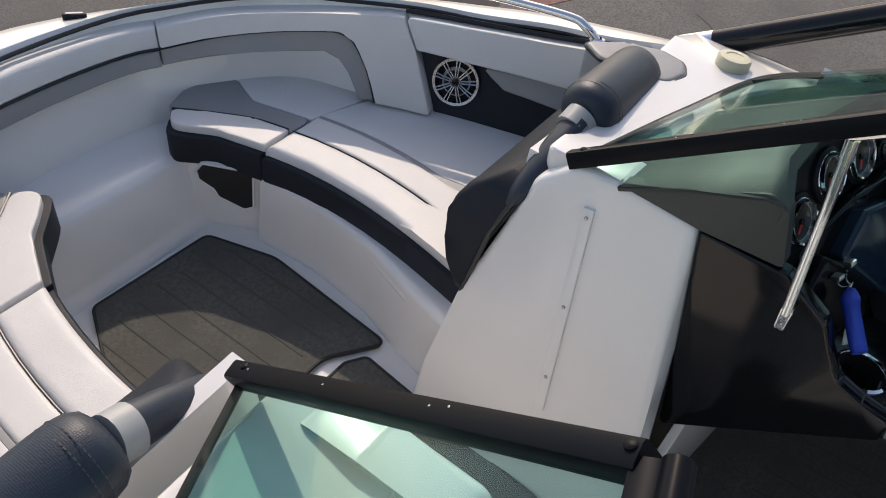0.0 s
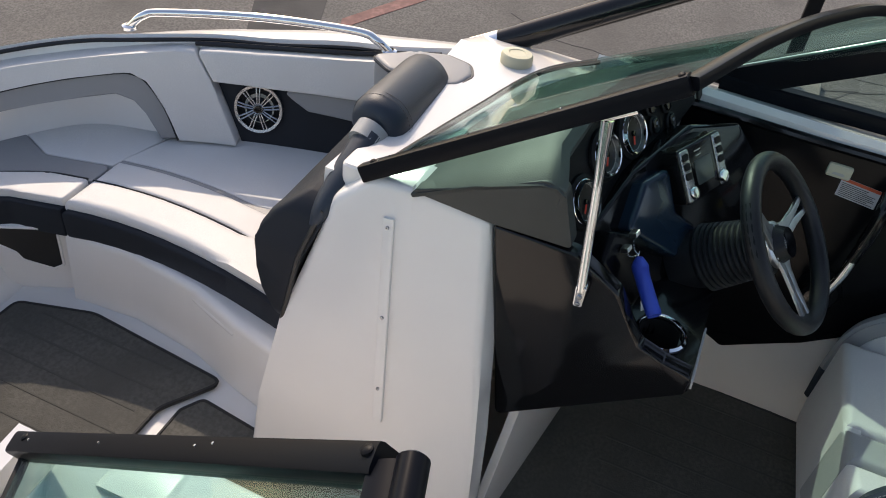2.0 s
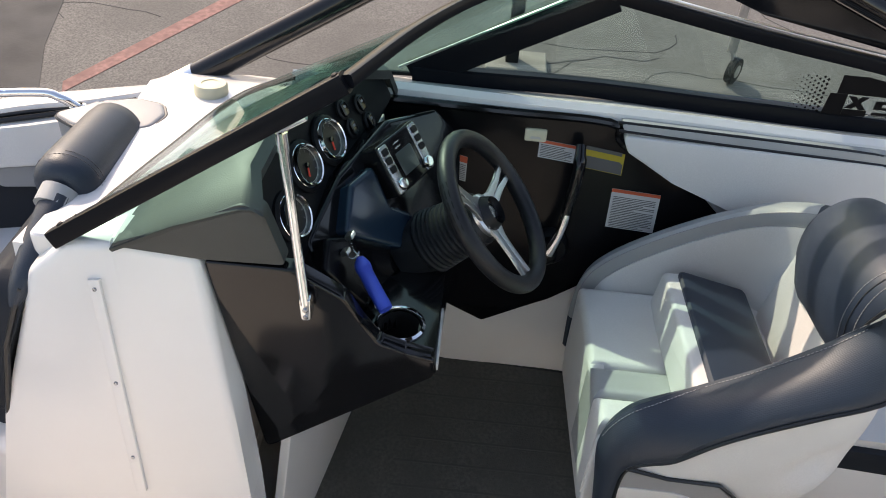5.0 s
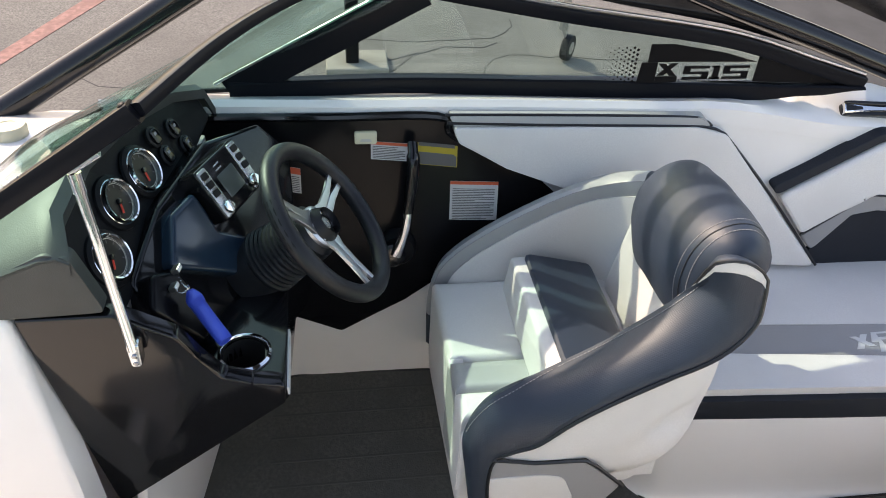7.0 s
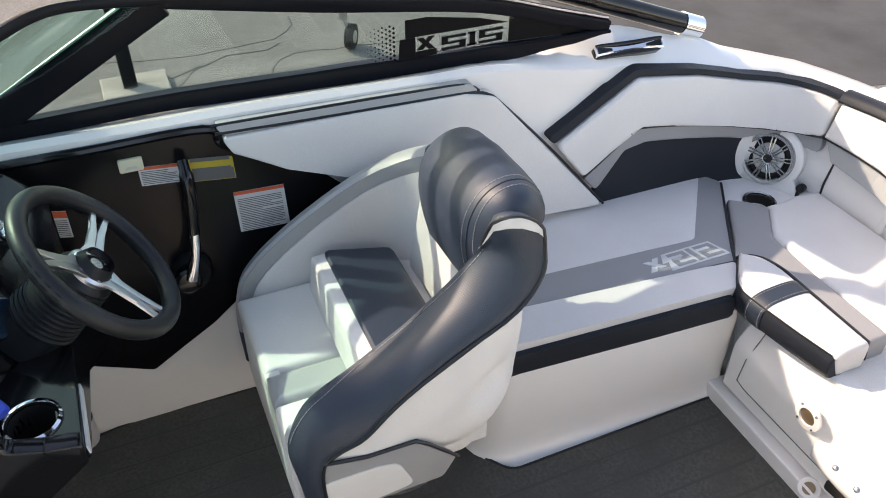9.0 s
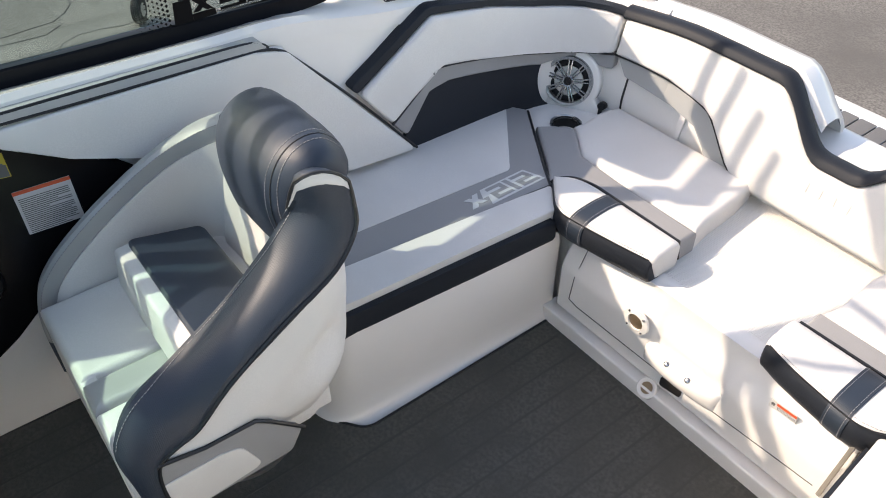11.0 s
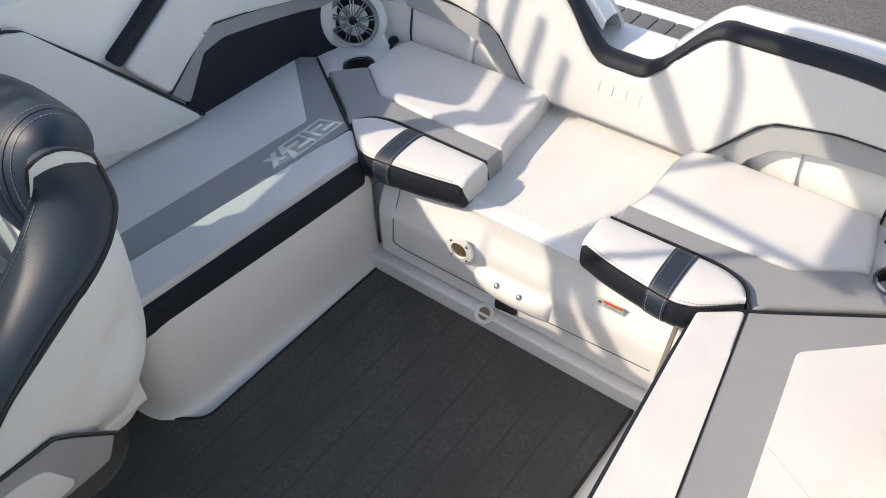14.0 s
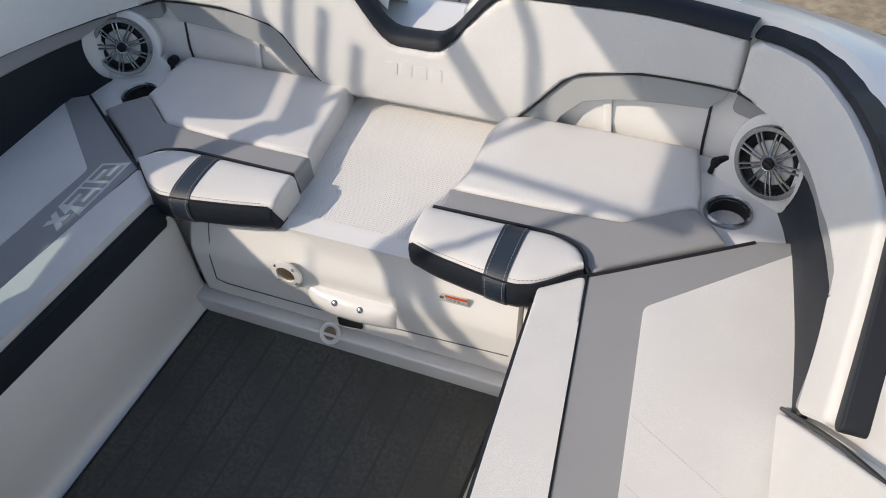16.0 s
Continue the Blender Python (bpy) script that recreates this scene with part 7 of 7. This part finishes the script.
part("hole", lathe_bm([(0.0165, 0.0035), (0, 0.003)], f, 24), BRONZE, t, "brown drain hole")
t = thing("warning_sticker", "small white sticker with orange band on the hatch face", "label")
g = frame_of((-0.285, -0.040, 0.262), (-1, 0, 0.03), (0, 0, 1))
f = lambda u, v, w: g(u * 0.86 + 0.003, v * 0.66, w)
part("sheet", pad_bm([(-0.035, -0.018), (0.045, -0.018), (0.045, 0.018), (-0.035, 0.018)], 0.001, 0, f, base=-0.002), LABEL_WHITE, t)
part("band", pad_bm([(-0.014, 0.006), (0.044, 0.006), (0.044, 0.017), (-0.014, 0.017)], 0.0016, 0, f, base=0.0008), LABEL_RED, t)
part("symbol", pad_bm(fillet([(-0.030, 0.004), (-0.027, -0.008), (-0.024, 0.001), (-0.021, -0.008), (-0.018, 0.008), (-0.026, 0.010)], 0.001, 2), 0.0016, 0, f, base=0.0008), INK, t)
text_bars(f, -0.012, 0.042, 0.0005, 3, 0.005, 0.0011, t)

t = thing("hatch_seam", "thin dark gap round the stern hatch", "seam")
part("gap", tube_bm([(0.335, -0.066, 0.325), (0.345, -0.0245, 0.20), (0.352, -0.0235, 0.118), (0.32, -0.0235, 0.110), (0.02, -0.0235, 0.112), (-0.42, -0.0235, 0.138)], 0.0013, 6), INK, t)
# sun on the hatch's port edge, put in as a tan strip
t = thing("hatch_edge_strip", "pale tan strip standing for the sunlit edge of the stern hatch", "trim strip")
part("strip", beam_bm([(-0.455, -0.024, 0.34), (-0.440, -0.020, 0.13)], 0.010, 0.01, (0, 1, 0)), CONCRETE, t)

# mat snaps
for x, y, z in ((0.391, 0.012, 0.006), (-0.397, 0.012, 0.006), (0.39, 0.60, 0.006), (0.95, 1.56, 0.006), (0.37, 1.79, 0.006), (0.20, 3.125, SOLE_BOW + 0.006), (-0.143, 3.145, SOLE_BOW + 0.006), (0.217, 2.555, SOLE_BOW + 0.006), (0.158, 2.53, SOLE_BOW + 0.006)):
    s_ = thing("mat_snap", "small chrome mat snap", "snap", "mat snaps")
    screw((x, y, z - 0.003), (0, 0, 1), s_, 0.008, "stud")
# ribs of the mats
rb = thing("mat_ribs", "stitched ribs of the cockpit mat", "mat ribs", kind="stuff")
bm = None
for i in range(17):
    x = -0.36 + 0.078 * i
    y0, y1 = (0.02, 1.75) if x < 0.39 else (0.80, 1.62)
    if x < 0.94:
        bm = beam_bm([(x, y0, 0.0015), (x, y1, 0.0015)], 0.007, 0.003, bm=bm)
part("ribs", bm, MAT_SEAM, rb)
rb = thing("mat_ribs", "stitched ribs of the bow mat", "mat ribs", kind="stuff")
bm = None
for i in range(7):
    x = -0.21 + 0.07 * i
    bm = beam_bm([(x, 2.66, SOLE_BOW + 0.0015), (x, 3.10 - 0.5 * abs(x) ** 1.6, SOLE_BOW + 0.0015)], 0.006, 0.0035, bm=bm)
part("ribs", bm, MAT_SEAM, rb)

# ---------------------------------------------------------------- yard
t = thing("painted_line", "worn red painted line on the asphalt", "road marking")
part("line", pad_bm([(4.05, 4.30), (4.20, 4.36), (6.6, 3.42), (9.0, 2.3), (8.95, 2.15), (6.5, 3.28)], 0.004, 0, flat(-1.05), base=-0.01), ROAD_RED, t)
t = thing("asphalt_patch", "dark tar patch on the asphalt", "asphalt patch", kind="structure")
part("patch", pad_bm(fillet([(3.4, 4.7), (3.9, 4.4), (4.7, 4.72), (6.5, 5.2), (6.2, 5.9), (4.6, 5.3)], 0.2), 0.003, 0, flat(-1.05), base=-0.01), TAR_AND_SHADOW, t)
t = thing("gravel_verge", "dry tan gravel verge beside the asphalt", "gravel", kind="structure")
part("gravel", pad_bm(fillet([(-0.75, -3.6), (-0.2, -5.2), (-0.6, -12), (-14, -12), (-14, -3.0)], 0.4), 0.012, 0, flat(-1.05), base=-0.01), DIRT, t)
# shadow on the ground aft of the boat, drawn as a dark patch
t = thing("asphalt_patch", "dark patch painted as a shadow on the asphalt behind the boat", "asphalt patch", kind="structure")
part("patch", pad_bm(fillet([(3.5, -2.7), (5.6, -2.3), (8.5, -3.6), (7.5, -7.5), (3.6, -5.6), (3.0, -4.0)], 0.5), 0.003, 0, flat(-1.05), base=-0.01), TAR_AND_SHADOW, t)
cr = thing("asphalt_cracks", "dark winding cracks in the asphalt", "cracks", kind="stuff")
rnd = random.Random(7)
bm = None
for k in range(16):
    x, y = rnd.uniform(1.8, 7), rnd.uniform(-4, 7)
    a = rnd.uniform(0, 6.28)
    pts = []
    for i in range(14):
        pts.append((x, y, -1.0495))
        a += rnd.uniform(-0.7, 0.7)
        x += 0.16 * math.cos(a)
        y += 0.16 * math.sin(a)
    bm = beam_bm(pts, rnd.uniform(0.008, 0.02), 0.003, bm=bm)
part("cracks", bm, TAR_AND_SHADOW, cr)
t = thing("canopy_post", "grey steel post set in a concrete block", "post")
part("block", box_bm((4.93, 0.97, -1.06), (5.27, 1.44, -0.985), 0.02), CONCRETE, t, "weathered concrete block")
part("post", beam_bm([(5.08, 1.24, -1.0), (5.08, 1.24, 2.5)], 0.10, 0.10, (0, 1, 0)), SATIN_BLACK, t)
t = thing("trailer_jack", "galvanised trailer jack on a black caster wheel", "trailer jack")
part("wheel", lathe_bm([(0.05, -0.03), (0.10, -0.028), (0.105, 0.0), (0.10, 0.028), (0.05, 0.03)], disc_map((5.18, -0.47, -0.945), (0.6, 0.8, 0)), 24), RUBBER, t)
part("hub", lathe_bm([(0.0, -0.035), (0.05, -0.034), (0.05, 0.034), (0.0, 0.035)], disc_map((5.18, -0.47, -0.945), (0.6, 0.8, 0)), 20), BRUSHED, t)
part("fork", beam_bm([(5.18, -0.47, -0.945), (5.20, -0.42, -0.78)], 0.07, 0.02), BRUSHED, t)
part("tube", tube_bm([(5.20, -0.42, -0.80), (5.20, -0.42, 0.1)], 0.035, 14), BRUSHED, t)


# ---------------------------------------------------------------- trailer under the hull
tr = thing("boat_trailer", "galvanised boat trailer with carpeted bunks under the hull", "boat trailer")
for sg in (1, -1):
    part("bunk", beam_bm([(sg * 0.45, -0.5, -0.60), (sg * 0.45, 2.2, -0.56)], 0.10, 0.09), RUBBER, tr, "dark carpeted bunk")
    part("frame_rail", beam_bm([(sg * 0.62, -0.55, -0.74), (sg * 0.62, 1.8, -0.74), (sg * 0.10, 3.7, -0.72)], 0.07, 0.12), BRUSHED, tr, "galvanised side rail")
    for y in (-0.3, 0.9, 2.0):
        part("bunk_post", beam_bm([(sg * 0.45, y, -0.76), (sg * 0.45, y, -0.60)], 0.05, 0.05, (0, 1, 0)), BRUSHED, tr)
    tyre = part("tyre", lathe_bm([(0.17, -0.08), (0.27, -0.085), (0.30, -0.05), (0.305, 0.0), (0.30, 0.05), (0.27, 0.085), (0.17, 0.08)], disc_map((sg * 0.88, 0.45, -0.745), (1, 0, 0)), 36), RUBBER, tr, "black rubber tyre")
    part("rim", lathe_bm([(0.0, sg * 0.05), (0.06, sg * 0.06), (0.12, sg * 0.03), (0.165, sg * 0.075), (0.175, sg * 0.078)], disc_map((sg * 0.88, 0.45, -0.745), (1, 0, 0)), 28), BRUSHED, tyre, "silver wheel rim")
for y in (-0.3, 0.45, 1.5):
    part("cross_member", beam_bm([(-0.80 if y == 0.45 else -0.62, y, -0.77), (0.80 if y == 0.45 else 0.62, y, -0.77)], 0.07, 0.07), BRUSHED, tr)
part("tongue", beam_bm([(0, 3.5, -0.72), (0, 4.6, -0.70)], 0.08, 0.10), BRUSHED, tr, "galvanised tongue")
part("tongue_stand", tube_bm([(0.07, 4.3, -0.62), (0.07, 4.3, -1.05)], 0.03, 12), BRUSHED, tr)

# ---------------------------------------------------------------- small pieces go under the part that carries them
OWNERS = {
    "gauge": {"tick": "dial", "needle": "dial", "needle_cap": "dial", "scale_ring": "dial"},
    "speaker": {"badge": "hub", "spoke": "ring"},
    "helm_chair": {"stitching": ("arm_band", "headrest"), "seam": "headrest", "piping": ("shell", "side_trim"), "side_insert": "side_trim"},
    "bench_cushion": {"piping": "front_roll", "seam_stitch": "seat", "printed_figure": "stripe"},
    "stern_cushion": {"stitching": "strap", "piping": "front_roll"},
    "quarter_pad": {"piping": "pad"},
    "side_bolster": {"piping": "pad"},
    "stern_backrest_pad": {"embossed_block": "pad", "piping": "pocket_surround"},
    "bow_cushion": {"piping": "front_roll"},
    "bow_bolster": {"stitching": "headrest", "piping": "backrest"},
    "bow_backrest_pad": {"piping": "pad"},
    "bow_side_pad": {"piping": "pad"},
    "marine_stereo": {"key": "key_strip", "knob": "key_strip", "marking": "body"},
    "steering_wheel": {"screw": "hub_plate", "emblem": "horn_cap", "grip": "rim"},
    "rocker_switch": {"icon": "rocker"},
    "warning_sticker": {"printed_line": "sheet", "symbol": "sheet", "band": "sheet"},
    "water_fitting": {"screw": "flange"},
    "seat_pedestal": {"screw": "base_plate"},
    "windshield": {"screw": "post", "paint_chip": "post", "pillar_bead": "pillar", "bright_bead": "side_top_rail"},
    "windshield_strut": {"screw": "bracket", "sleeve": "rod"},
    "window_decal": {"numeral_bar": "number_plate", "dot": "corner_film"},
    "wall_channel": {"screw": "channel"},
    "board_rack": {"fork": "back_plate"},
    "grab_rail": {"foot": "rail"},
    "trailer_jack": {"hub": "wheel"},
}


def middle(ob):
    return sum((v.co for v in ob.data.vertices), Vector()) / len(ob.data.vertices)


for top in [o for o in bpy.data.objects if o.parent is None and o.type == "EMPTY"]:
    rule = OWNERS.get(top.name.split(".")[0], {})
    kids = list(top.children)
    for kid in kids:
        want = rule.get(kid.name.split(".")[0])
        if want:
            want = (want,) if isinstance(want, str) else want
            homes = [k for k in kids if k.name.split(".")[0] in want]
            if homes:
                m = middle(kid)
                kid.parent = min(homes, key=lambda h: min((v.co - m).length for v in h.data.vertices))
